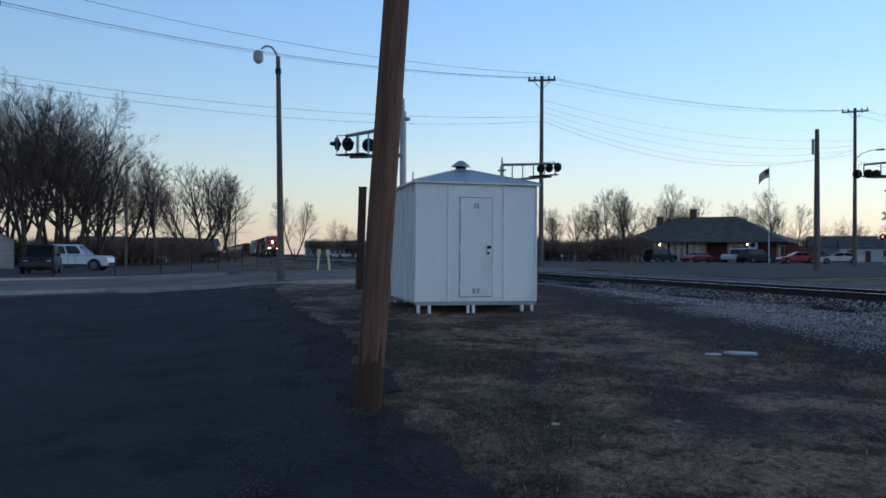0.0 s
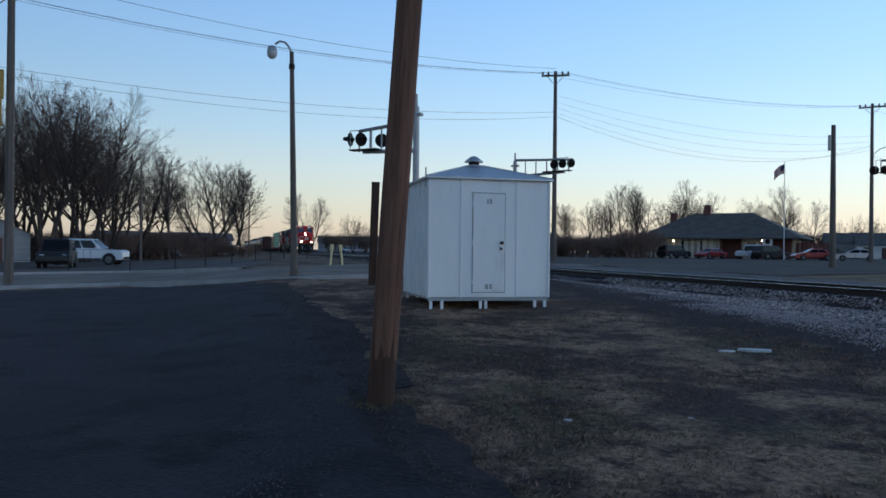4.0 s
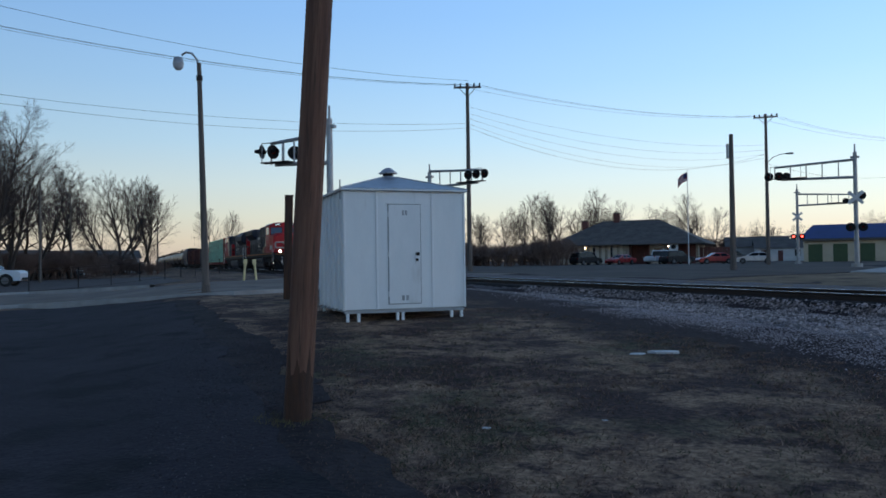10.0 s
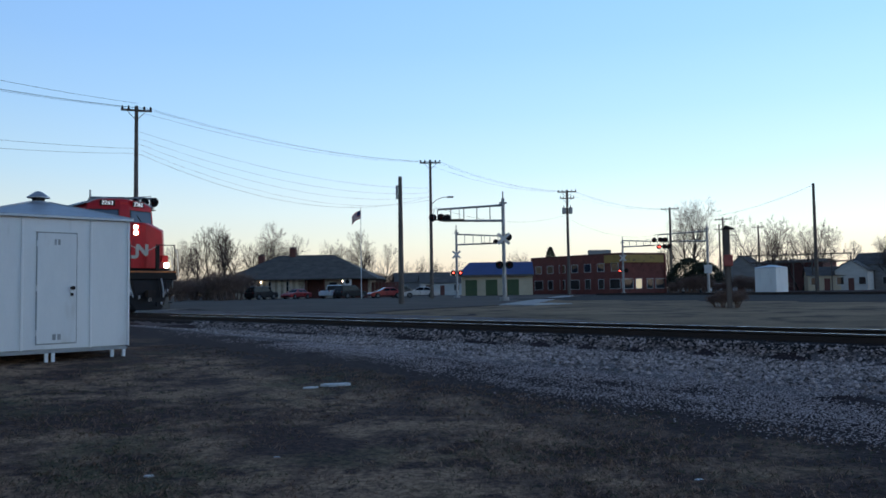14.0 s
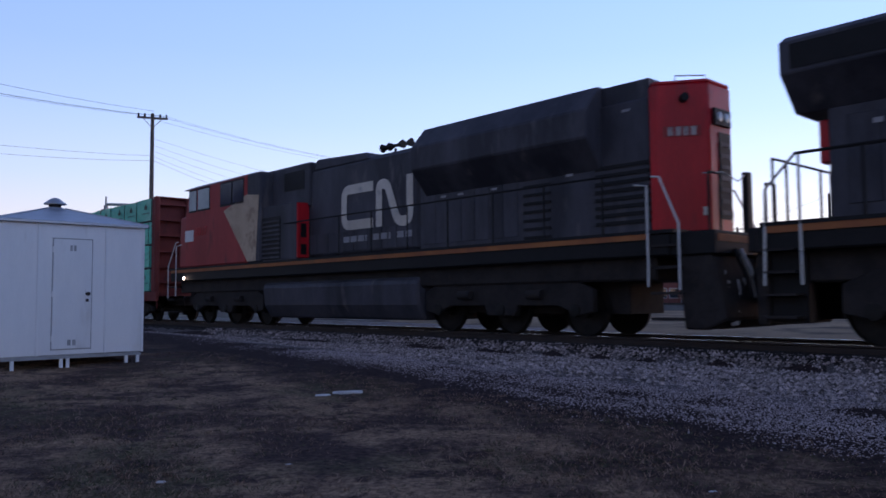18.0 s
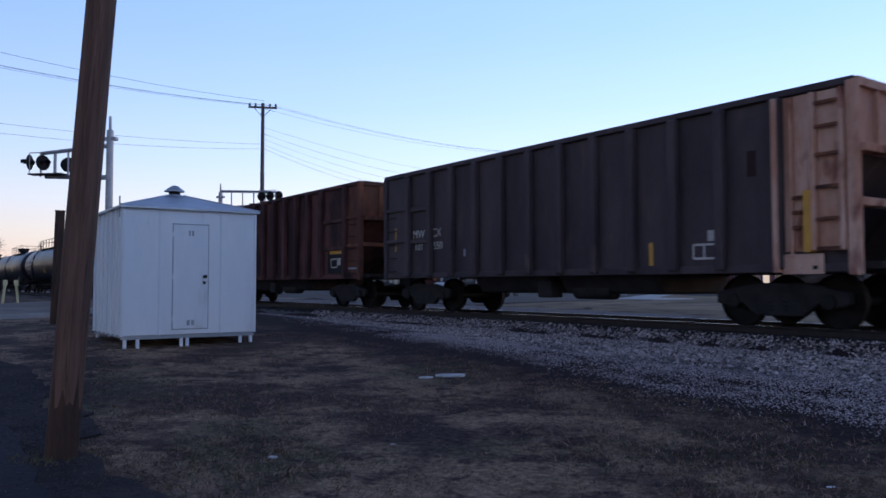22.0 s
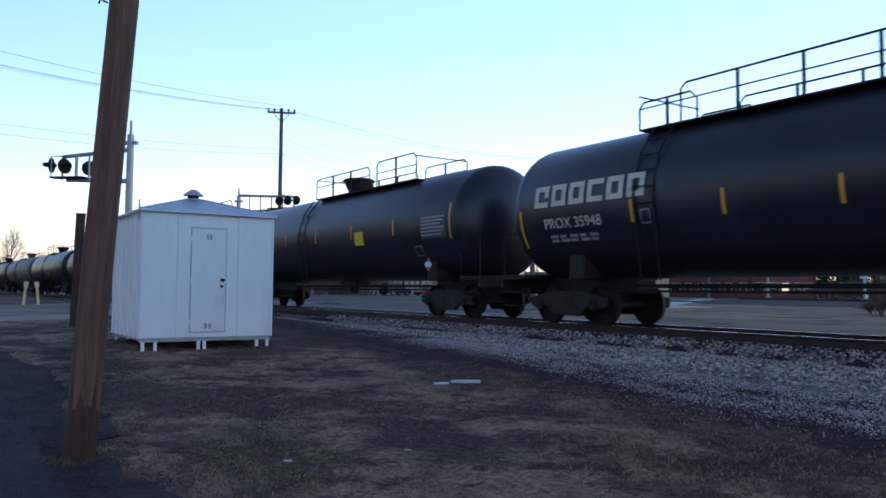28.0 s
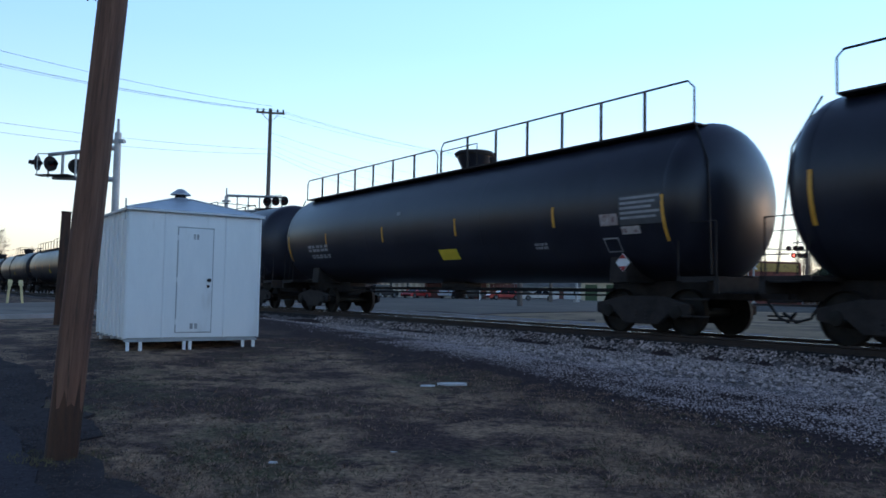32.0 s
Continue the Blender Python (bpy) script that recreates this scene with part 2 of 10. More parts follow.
    if bump:
        b = N.new("ShaderNodeBump")
        b.inputs["Strength"].default_value, b.inputs["Distance"].default_value = bump, 0.02
        L.new(n2.outputs["Fac"], b.inputs["Height"])
        L.new(b.outputs[0], bs.inputs["Normal"])
    return m


def glow(name, colour, strength):
    m = bpy.data.materials.new(name)
    m.use_nodes = True
    bs = m.node_tree.nodes["Principled BSDF"]
    bs.inputs["Base Color"].default_value = (*[0.8 * c for c in colour], 1)
    bs.inputs["Emission Color"].default_value = (*colour, 1)
    bs.inputs["Emission Strength"].default_value = strength
    return m


def glassy(name, colour=(0.02, 0.025, 0.03), rough=0.05):
    m = bpy.data.materials.new(name)
    m.use_nodes = True
    bs = m.node_tree.nodes["Principled BSDF"]
    bs.inputs["Base Color"].default_value = (*colour, 1)
    bs.inputs["Roughness"].default_value = rough
    bs.inputs["Specular IOR Level"].default_value = 0.8
    return m


M = {}
M["white"] = surf("white_paint", (0.74, 0.77, 0.78), (0.82, 0.84, 0.84), 1.2, 0.5, 0, 0.05, 60, (1, 1, 0.25), grime=(0.66, 0.67, 0.66), grime_at=0.62, grain=0.03)
M["roofsteel"] = surf("galvanised_roof", (0.38, 0.42, 0.46), (0.5, 0.54, 0.58), 2, 0.42, 0.6, 0.04, 50)
M["seam"] = surf("dull_seam", (0.3, 0.32, 0.33), (0.4, 0.42, 0.43), 3, 0.7)
M["pole"] = surf("weathered_pole_wood", (0.11, 0.052, 0.034), (0.215, 0.11, 0.072), 2.2, 0.85, 0, 0.7, 26, (7, 7, 0.35), grime=(0.05, 0.03, 0.022), grime_at=0.58)
M["tar"] = surf("creosoted_butt", (0.035, 0.018, 0.012), (0.085, 0.038, 0.021), 3, 0.8, 0, 0.6, 30, (5, 5, 0.6))
M["farpole"] = surf("grey_pole_wood", (0.1, 0.085, 0.075), (0.17, 0.14, 0.12), 2, 0.9, 0, 0.4, 20, (4, 4, 0.3))
M["steel"] = surf("grey_galvanised_steel", (0.3, 0.31, 0.32), (0.42, 0.43, 0.44), 2, 0.5, 0.5, 0.05, 40)
M["black"] = surf("flat_black_paint", (0.007, 0.0068, 0.0075), (0.012, 0.0115, 0.0125), 3, 0.6, 0, 0.05, 40, gloss=0.25)
M["darksteel"] = surf("dark_grimy_steel", (0.019, 0.016, 0.0155), (0.038, 0.032, 0.03), 2.5, 0.8, 0.0, 0.25, 25, grime=(0.042, 0.03, 0.024), grime_at=0.6, gloss=0.25)
M["asphalt"] = surf("worn_asphalt", (0.026, 0.0205, 0.0265), (0.043, 0.035, 0.042), 0.5, 0.95, 0, 0.9, 22, grime=(0.013, 0.0125, 0.0145), grime_at=0.52, grain=0.6, gloss=0.25)
M["street"] = surf("pale_street_concrete", (0.19, 0.152, 0.124), (0.27, 0.22, 0.182), 0.3, 0.95, 0, 0.3, 30, grime=(0.13, 0.115, 0.1), grime_at=0.58, gloss=0.15)
M["apron"] = surf("grey_old_asphalt", (0.082, 0.066, 0.057), (0.122, 0.1, 0.087), 0.25, 0.95, 0, 0.3, 30, grime=(0.07, 0.065, 0.063), grime_at=0.56, gloss=0.15)
M["kerb"] = surf("kerb_concrete", (0.3, 0.3, 0.29), (0.4, 0.39, 0.38), 1.5, 0.85, 0, 0.2, 30)
M["ballast"] = surf("ballast_bed", (0.055, 0.044, 0.043), (0.24, 0.2, 0.193), 32, 0.95, 0, 1.0, 30, grime=(0.03, 0.026, 0.026), grime_at=0.52)
# oily ballast, coloured darker still for the shade of rails and ties
M["darkballast"] = surf("oily_shaded_ballast", (0.014, 0.011, 0.011), (0.03, 0.024, 0.023), 1.2, 0.95, 0, 1.0, 22, gloss=0.25)
M["stone"] = surf("ballast_stone", (0.2, 0.195, 0.205), (0.34, 0.33, 0.34), 6, 0.9, 0, 0.3, 60)
M["tie"] = surf("creosoted_tie", (0.02, 0.015, 0.014), (0.042, 0.032, 0.028), 3, 0.9, 0, 0.6, 20, (1, 5, 5), vary=0.25)
M["rail"] = surf("rail_steel", (0.03, 0.021, 0.018), (0.05, 0.034, 0.027), 2, 0.7, 0.3, 0.1)
M["railtop"] = surf("polished_rail_head", (0.6, 0.6, 0.6), (0.7, 0.7, 0.7), 2, 0.25, 1.0, 0.0)


def turf_material():
    """Winter turf: dark soil, straw-coloured dead grass and some green, in patches of two sizes."""
    m = bpy.data.materials.new("winter_turf")
    m.use_nodes = True
    nt = m.node_tree
    N, L = nt.nodes, nt.links
    bs = N["Principled BSDF"]
    tc = N.new("ShaderNodeTexCoord")

    def noise_node(scale, detail, off):
        mp, n = N.new("ShaderNodeMapping"), N.new("ShaderNodeTexNoise")
        mp.inputs["Location"].default_value = (off, off * 0.7, 0)
        L.new(tc.outputs["Object"], mp.inputs[0])
        L.new(mp.outputs[0], n.inputs["Vector"])
        n.inputs["Scale"].default_value, n.inputs["Detail"].default_value, n.inputs["Roughness"].default_value = scale, detail, 0.65
        return n.outputs["Fac"]

    def mixed(fac, lo, hi, a, b):
        r, x = N.new("ShaderNodeMapRange"), N.new("ShaderNodeMix")
        r.inputs["From Min"].default_value, r.inputs["From Max"].default_value = lo, hi
        L.new(fac, r.inputs["Value"])
        x.data_type = "RGBA"
        L.new(r.outputs[0], x.inputs["Factor"])
        for key, v in (("A", a), ("B", b)):
            if isinstance(v, tuple):
                x.inputs[key].default_value = (*v, 1)
            else:
                L.new(v, x.inputs[key])
        return x.outputs["Result"]

    fine = noise_node(17, 9, 3)
    soil = mixed(fine, 0.34, 0.66, (0.021, 0.0125, 0.012), (0.115, 0.068, 0.058))
    straw = mixed(fine, 0.32, 0.68, (0.115, 0.069, 0.046), (0.5, 0.32, 0.2))
    green = mixed(fine, 0.34, 0.66, (0.034, 0.031, 0.017), (0.16, 0.14, 0.073))
    a = mixed(noise_node(0.7, 9, 11), 0.44, 0.56, soil, straw)
    b = mixed(noise_node(0.45, 7, 27), 0.51, 0.66, a, green)
    c = mixed(noise_node(2.6, 7, 51), 0.5, 0.62, b, soil)
    # bare oily soil along the foot of the ballast
    across = N.new("ShaderNodeVectorMath")
    across.operation = "DOT_PRODUCT"
    across.inputs[1].default_value = (math.cos(radians(43.61)), math.sin(radians(43.61)), 0)
    L.new(tc.outputs["Object"], across.inputs[0])
    ragged = N.new("ShaderNodeMath")
    ragged.operation = "MULTIPLY_ADD"
    ragged.inputs[1].default_value = 4.5
    L.new(noise_node(0.7, 8, 77), ragged.inputs[0])
    L.new(across.outputs["Value"], ragged.inputs[2])
    oily = mixed(fine, 0.34, 0.66, (0.014, 0.0088, 0.0095), (0.075, 0.046, 0.045))
    d = mixed(ragged.outputs[0], 8.4, 9.6, c, oily)
    L.new(d, bs.inputs["Base Color"])
    bs.inputs["Roughness"].default_value = 0.95
    bs.inputs["Specular IOR Level"].default_value = 0.2
    bp = N.new("ShaderNodeBump")
    bp.inputs["Strength"].default_value, bp.inputs["Distance"].default_value = 0.9, 0.04
    L.new(noise_node(14, 8, 5), bp.inputs["Height"])
    L.new(bp.outputs[0], bs.inputs["Normal"])
    return m


def island_stone(name, dark, pale, low=0.35, high=1.45):
    """Stone whose tone differs from piece to piece."""
    m = surf(name, dark, pale, 7, 0.92, 0, 0.3, 60, spread=0.3)
    nt = m.node_tree
    gi, mr, hs = nt.nodes.new("ShaderNodeNewGeometry"), nt.nodes.new("ShaderNodeMapRange"), nt.nodes.new("ShaderNodeHueSaturation")
    mr.inputs["To Min"].default_value, mr.inputs["To Max"].default_value = low, high
    nt.links.new(gi.outputs["Random Per Island"], mr.inputs["Value"])
    old = nt.nodes["Principled BSDF"].inputs["Base Color"].links[0].from_socket
    nt.links.new(old, hs.inputs["Color"])
    nt.links.new(mr.outputs[0], hs.inputs["Value"])
    nt.links.new(hs.outputs[0], nt.nodes["Principled BSDF"].inputs["Base Color"])
    return m


M["turf"] = turf_material()
M["straw"] = island_stone("dry_grass", (0.18, 0.11, 0.08), (0.36, 0.225, 0.16), 0.2, 1.5)
M["greenblade"] = island_stone("dull_green_grass", (0.045, 0.05, 0.024), (0.1, 0.1, 0.05), 0.35, 1.5)
M["field"] = surf("straw_field", (0.17, 0.112, 0.066), (0.29, 0.198, 0.12), 0.25, 0.97, 0, 0.6, 9, (1, 1, 1), grime=(0.08, 0.054, 0.037), grime_at=0.52, grain=0.5, gloss=0.12)

# ---- the lie of the land and the line of the track ----
HEAD = radians(43.61)
S_DIR = Vector((-math.sin(HEAD), math.cos(HEAD), 0))      # back along the train
N_DIR = Vector((math.cos(HEAD), math.sin(HEAD), 0))       # across the track, away from the eye
RAIL_Z = 0.841
GAUGE = 1.51


def track_n(s):
    """How far the track's centre line lies from the eye, across, at a place along it."""
    def curve(u):
        return 13.04 + GAUGE / 2 - 3.066e-4 * u * u + 6.7e-7 * u ** 3
    if s > 200:
        return curve(200) + (s - 200) * (2 * -3.066e-4 * 200 + 3 * 6.7e-7 * 200 ** 2)
    if s < -60:
        return curve(-60) + (s + 60) * (2 * -3.066e-4 * -60 + 3 * 6.7e-7 * 60 ** 2)
    return curve(s)


def track_at(s, q=0.0, z=RAIL_Z):
    slope = (track_n(s + 0.5) - track_n(s - 0.5))
    across = (N_DIR - S_DIR * slope).normalized()
    p = S_DIR * s + N_DIR * track_n(s) + across * q
    return Vector((p.x, p.y, z))


def sq(x, y):
    """Place along the track and offset across it."""
    s = S_DIR.x * x + S_DIR.y * y
    return s, N_DIR.x * x + N_DIR.y * y - track_n(s)


def smooth01(x):
    x = min(max(x, 0.0), 1.0)
    return x * x * (3 - 2 * x)


def land(x, y):
    """Height of the ground."""
    r2 = x * x + y * y
    az = math.degrees(math.atan2(-x, y))
    low = smooth01((az - 40) / 12) * (1 - smooth01((az - 120) / 50)) if az > 0 else 0.0
    z = (0.8 - 0.55 * low) * (1 - math.exp(-r2 / 272.0))
    if r2 < 160000:
        s, q = sq(x, y)
        if -6 < q < 7:
            bed = RAIL_Z - 0.2
            if q < -1.22:
                bed -= 0.22 * smooth01((-1.22 - q) / 0.4)
            if q < -1.7:
                k = smooth01((q + 5.2) / 3.5)
            elif q > 1.7:
                k = smooth01((5.5 - q) / 3.8)
            else:
                k = 1.0
            z = z * (1 - k) + bed * k
    return z


def rough_land(x, y):
    z = land(x, y)
    r = math.hypot(x, y)
    if r < 60:
        z += 0.02 * noise.noise(Vector((x * 0.9, y * 0.9, 0))) + 0.012 * noise.noise(Vector((x * 3.1, y * 3.1, 4)))
    return z


def ground_sheet():
    radii = [0.0] + [0.5 * 1.045 ** k for k in range(1, 196)]
    radii = [r for r in radii if r < 2600] + [2600]
    n = 220
    g = Geo()
    rows = []
    for r in radii[1:]:
        rows.append([(math.cos(2 * math.pi * k / n) * r, math.sin(2 * math.pi * k / n) * r) for k in range(n)])
    g.loft([[(x, y, rough_land(x, y)) for x, y in row] for row in rows], close=True)
    c = len(g.v)
    g.v.append((0, 0, rough_land(0, 0)))
    g.f += [(k, (k + 1) % n, c) for k in range(n)]
    return single("ground", g, M["turf"], "patchy winter turf and bare dark soil beside the railway", "ground", kind="structure", smooth=True)


ground_sheet()


def sheet(name, poly, material, label, lift=0.012, step=0.8, thick=0.06, rim=None):
    """A paved area that follows the ground, cut along a polygon."""
    bm = bmesh.new()
    vs = [bm.verts.new((x, y, 0)) for x, y in poly]
    bm.faces.new(vs)
    xs, ys = [p[0] for p in poly], [p[1] for p in poly]
    for lo, hi, axis in ((min(xs), max(xs), 0), (min(ys), max(ys), 1)):
        k = lo + step
        while k < hi:
            co, no = [0, 0, 0], [0, 0, 0]
            co[axis], no[axis] = k, 1
            bmesh.ops.bisect_plane(bm, geom=bm.verts[:] + bm.edges[:] + bm.faces[:], plane_co=co, plane_no=no)
            k += step
    for v in bm.verts:
        v.co.z = land(v.co.x, v.co.y) + lift
    top = bm.faces[:]
    edge = [e for e in bm.edges if len(e.link_faces) == 1]
    ext = bmesh.ops.extrude_edge_only(bm, edges=edge)["geom"]
    for v in [x for x in ext if isinstance(x, bmesh.types.BMVert)]:
        v.co.z -= thick + 0.05
    bmesh.ops.recalc_face_normals(bm, faces=bm.faces)
    if top[0].normal.z < 0:
        bmesh.ops.reverse_faces(bm, faces=bm.faces)
    me = bpy.data.meshes.new(name)
    bm.to_mesh(me)
    bm.free()
    me.materials.append(material)
    return tagged(new(name, me), label, name.split("_")[0], kind="structure")


def wobble(poly, amount, seed, step=0.5):
    """The polygon with its edges broken into short uneven pieces."""
    rnd = random.Random(seed)
    out = []
    for (x0, y0), (x1, y1) in zip(poly, poly[1:] + poly[:1]):
        n = max(1, int(math.hypot(x1 - x0, y1 - y0) / step))
        for i in range(n):
            out.append((x0 + (x1 - x0) * i / n + rnd.uniform(-amount, amount), y0 + (y1 - y0) * i / n + rnd.uniform(-amount, amount)))
    return out


LOT = [(1.6, -14), (0.6, -4), (-0.7, 1.6), (-2.59, 4.2), (-3.5, 5.0), (-4.5, 5.9), (-5.74, 7.28), (-7.68, 9.19), (-10.5, 11.87), (-14.9, 16.0), (-20.1, 17.7), (-22.1, 17.2), (-22.6, 15.6), (-22.8, 14.0), (-24, 5), (-26, -14)]
M["verge"] = surf("oily_soil", (0.022, 0.0165, 0.017), (0.055, 0.041, 0.04), 2.2, 0.95, 0, 0.9, 20, grain=0.5, gloss=0.2)
VERGE = [(x + 0.62 + 0.25 * math.sin(i * 2.1), y + 0.3) for i, (x, y) in enumerate(LOT[:11])] + [(x, y + 0.05) for x, y in LOT[11:]]
sheet("soil_verge", wobble(wobble(VERGE, 0.2, 13, 0.7), 0.1, 14, 0.2), M["verge"], "dark bare soil along the lot's crumbling edge", lift=0.022, thick=0.03)
sheet("asphalt_lot", wobble(wobble(LOT, 0.1, 3, 0.7), 0.045, 4, 0.16), M["asphalt"], "dark worn asphalt parking lot with a crumbling edge", lift=0.036, thick=0.03)
STREET = [(-14.5, 20.3), (-14.9, 18.9), (-18.1, 18.5), (-24.4, 19.1), (-25.0, 15.2), (-27, 5), (-29, -14), (-42, -14), (-38, 10), (-35.8, 21.8), (-34.8, 27.2), (-25.75, 26.1), (-24.4, 30), (-25, 36), (-24, 44), (-19.5, 48), (-15, 45), (-16.8, 36), (-16.6, 30), (-15.6, 24.5)]
sheet("street", wobble(STREET, 0.04, 5, 1.0), M["street"], "pale concrete street leading over the level crossing", lift=0.02, step=1.5)
APRON = [(-4.7, 30.5), (2.5, 42), (14, 99), (34, 190), (-80, 190), (-46, 90), (-30, 62), (-19.5, 48), (-15, 45), (-10.5, 36.5)]
sheet("road_apron", APRON, M["apron"], "grey old asphalt road and parking apron in front of the depot", lift=0.03, step=6)
SIDE_LOT = [(-38, 21), (-36.2, 28), (-28, 27.5), (-30, 33), (-48, 50), (-85, 60), (-95, 25), (-60, 0), (-43, 0)]
M["lotdirt"] = surf("dark_gravelled_dirt", (0.05, 0.038, 0.034), (0.095, 0.075, 0.066), 0.6, 0.95, 0, 0.4, 12, grime=(0.15, 0.14, 0.14), grime_at=0.64, grain=0.4)
sheet("car_lot", SIDE_LOT, M["lotdirt"], "dark gravelled car lot behind a wire fence", lift=0.03, step=3)
FIELD = [(-3.9, 30.0), (1.4, 23.5), (8, 16.5), (30, -4), (70, -30), (120, 30), (70, 62), (42, 78), (20, 100), (14.5, 97), (3.2, 42)]
sheet("dry_grass_strip", wobble(FIELD, 0.3, 8, 3.0), M["field"], "pale straw-coloured grass strip beyond the track", lift=0.02, step=4)
PATHW = [(2.6, 42), (14.1, 99), (15.6, 99), (5.0, 46), (6.6, 42.5), (4.2, 39.5)]
sheet("footpath", PATHW, M["kerb"], "pale concrete footpath along the road edge", lift=0.06, step=4)


def strip(points, widths, heights, material, name, label):
    """A raised edging along a line."""
    g = Geo()
    rows = []
    for i, (x, y) in enumerate(points):
        a, b = points[max(i - 1, 0)], points[min(i + 1, len(points) - 1)]
        d = Vector((b[0] - a[0], b[1] - a[1], 0)).normalized()
        n = Vector((-d.y, d.x, 0)) * widths / 2
        z = land(x, y)
        rows.append([(x - n.x, y - n.y, z - 0.1), (x - n.x, y - n.y, z + heights), (x + n.x, y + n.y, z + heights), (x + n.x, y + n.y, z - 0.1)])
    g.loft(rows)
    return single(name, g, material, label, "kerb", kind="structure")


strip([(-25.9, 5), (-24.3, 14.5), (-23.6, 18.2), (-18.1, 17.9), (-14.9, 18.5), (-14.1, 20.3), (-15.0, 24)], 0.28, 0.12, M["kerb"], "kerb", "pale concrete kerb between the lot and the street")
strip([(-42.5, -6), (-38.5, 10), (-36.3, 21.8), (-35.2, 27.7), (-26.0, 26.6)], 0.28, 0.12, M["kerb"], "kerb_far", "pale concrete kerb on the street's far side")

# ---- the track ----
track = thing("railway_track", Matrix.Identity(4), "single main line on dark creosoted ties and grey ballast", "railway track", kind="structure")
RAIL_SECTION = [(-0.07, -0.17), (-0.07, -0.15), (-0.012, -0.135), (-0.012, -0.045), (-0.036, -0.03), (-0.036, 0.0), (0.036, 0.0), (0.036, -0.03), (0.012, -0.045), (0.012, -0.135), (0.07, -0.15), (0.07, -0.17)]
S_STEPS = [-160 + 4 * k for k in range(30)] + [-40 + 2 * k for k in range(60)] + [80 + 5 * k for k in range(72)]
for side in (-1, 1):
    rows, tops = [], []
    for s in S_STEPS:
        o = track_at(s, side * GAUGE / 2)
        a = track_at(s, side * GAUGE / 2 + 1) - o
        rows.append([o + a * u + Vector((0, 0, w - 0.002)) for u, w in RAIL_SECTION])
        tops.append([o + a * -0.034 + Vector((0, 0, -0.006)), o + a * -0.027 + Vector((0, 0, 0.002)), o + a * 0.027 + Vector((0, 0, 0.002)), o + a * 0.034 + Vector((0, 0, -0.006))])
    rail = part("rail", Geo().loft(rows, close=True), M["rail"], track)
    part("running_surface", Geo().loft(tops), M["railtop"], rail, "polished steel rail head")
tie_mesh = mesh_of("tie", Geo().box(-0.11, 0.11, -1.3, 1.3, -0.17, 0.0), M["tie"], bevel=0.012)
tie_rnd = random.Random(4)
for k in range(230):
    s = -38 + 0.52 * k
    p = track_at(s, tie_rnd.uniform(-0.05, 0.05), RAIL_Z - 0.172)
    shared("tie", tie_mesh, track, Matrix.Translation(p) @ pose(0, 0, 0, 0, 0, math.degrees(HEAD) + 90 + tie_rnd.uniform(-1, 1)))


def bed_strip(q0, q1, lift, material, name, label, s0=-160, s1=440, uneven=0.02):
    g = Geo()
    rows = []
    n = max(2, int((q1 - (q0(0) if callable(q0) else q0)) / 0.22))
    s = s0
    while s <= s1:
        row = []
        for k in range(n + 1):
            near = q0(s) if callable(q0) else q0
            q = near + (q1 - near) * k / n
            p = track_at(s, q, 0)
            e = uneven * noise.noise(Vector((p.x * 2.3, p.y * 2.3, 7)))
            row.append((p.x, p.y, land(p.x, p.y) + lift + e if 0 < k < n else land(p.x, p.y) - 0.05))
        rows.append(row)
        s += 0.25 if -20 < s < 45 else 4.0
    g.loft(rows)
    return single(name, g, material, label, "ballast", kind="structure", smooth=True)


def gravel_edge(s):
    """The ragged outer edge of the ballast."""
    return -4.35 + 0.5 * noise.noise(Vector((s * 0.33, 2, 1))) + 0.35 * noise.noise(Vector((s * 1.3, 5, 1))) + 0.25 * noise.noise(Vector((s * 3.7, 8, 1)))


bed_strip(gravel_edge, 5.0, 0.02, M["ballast"], "ballast_shoulder", "grey crushed-stone ballast sloping from the track")
# this bed's colour holds the dark shadow band beside the rails
bed_strip(-1.5, 1.75, 0.05, M["darkballast"], "ballast_bed", "dark oil-stained ballast between the ties, with track shade in its colour")


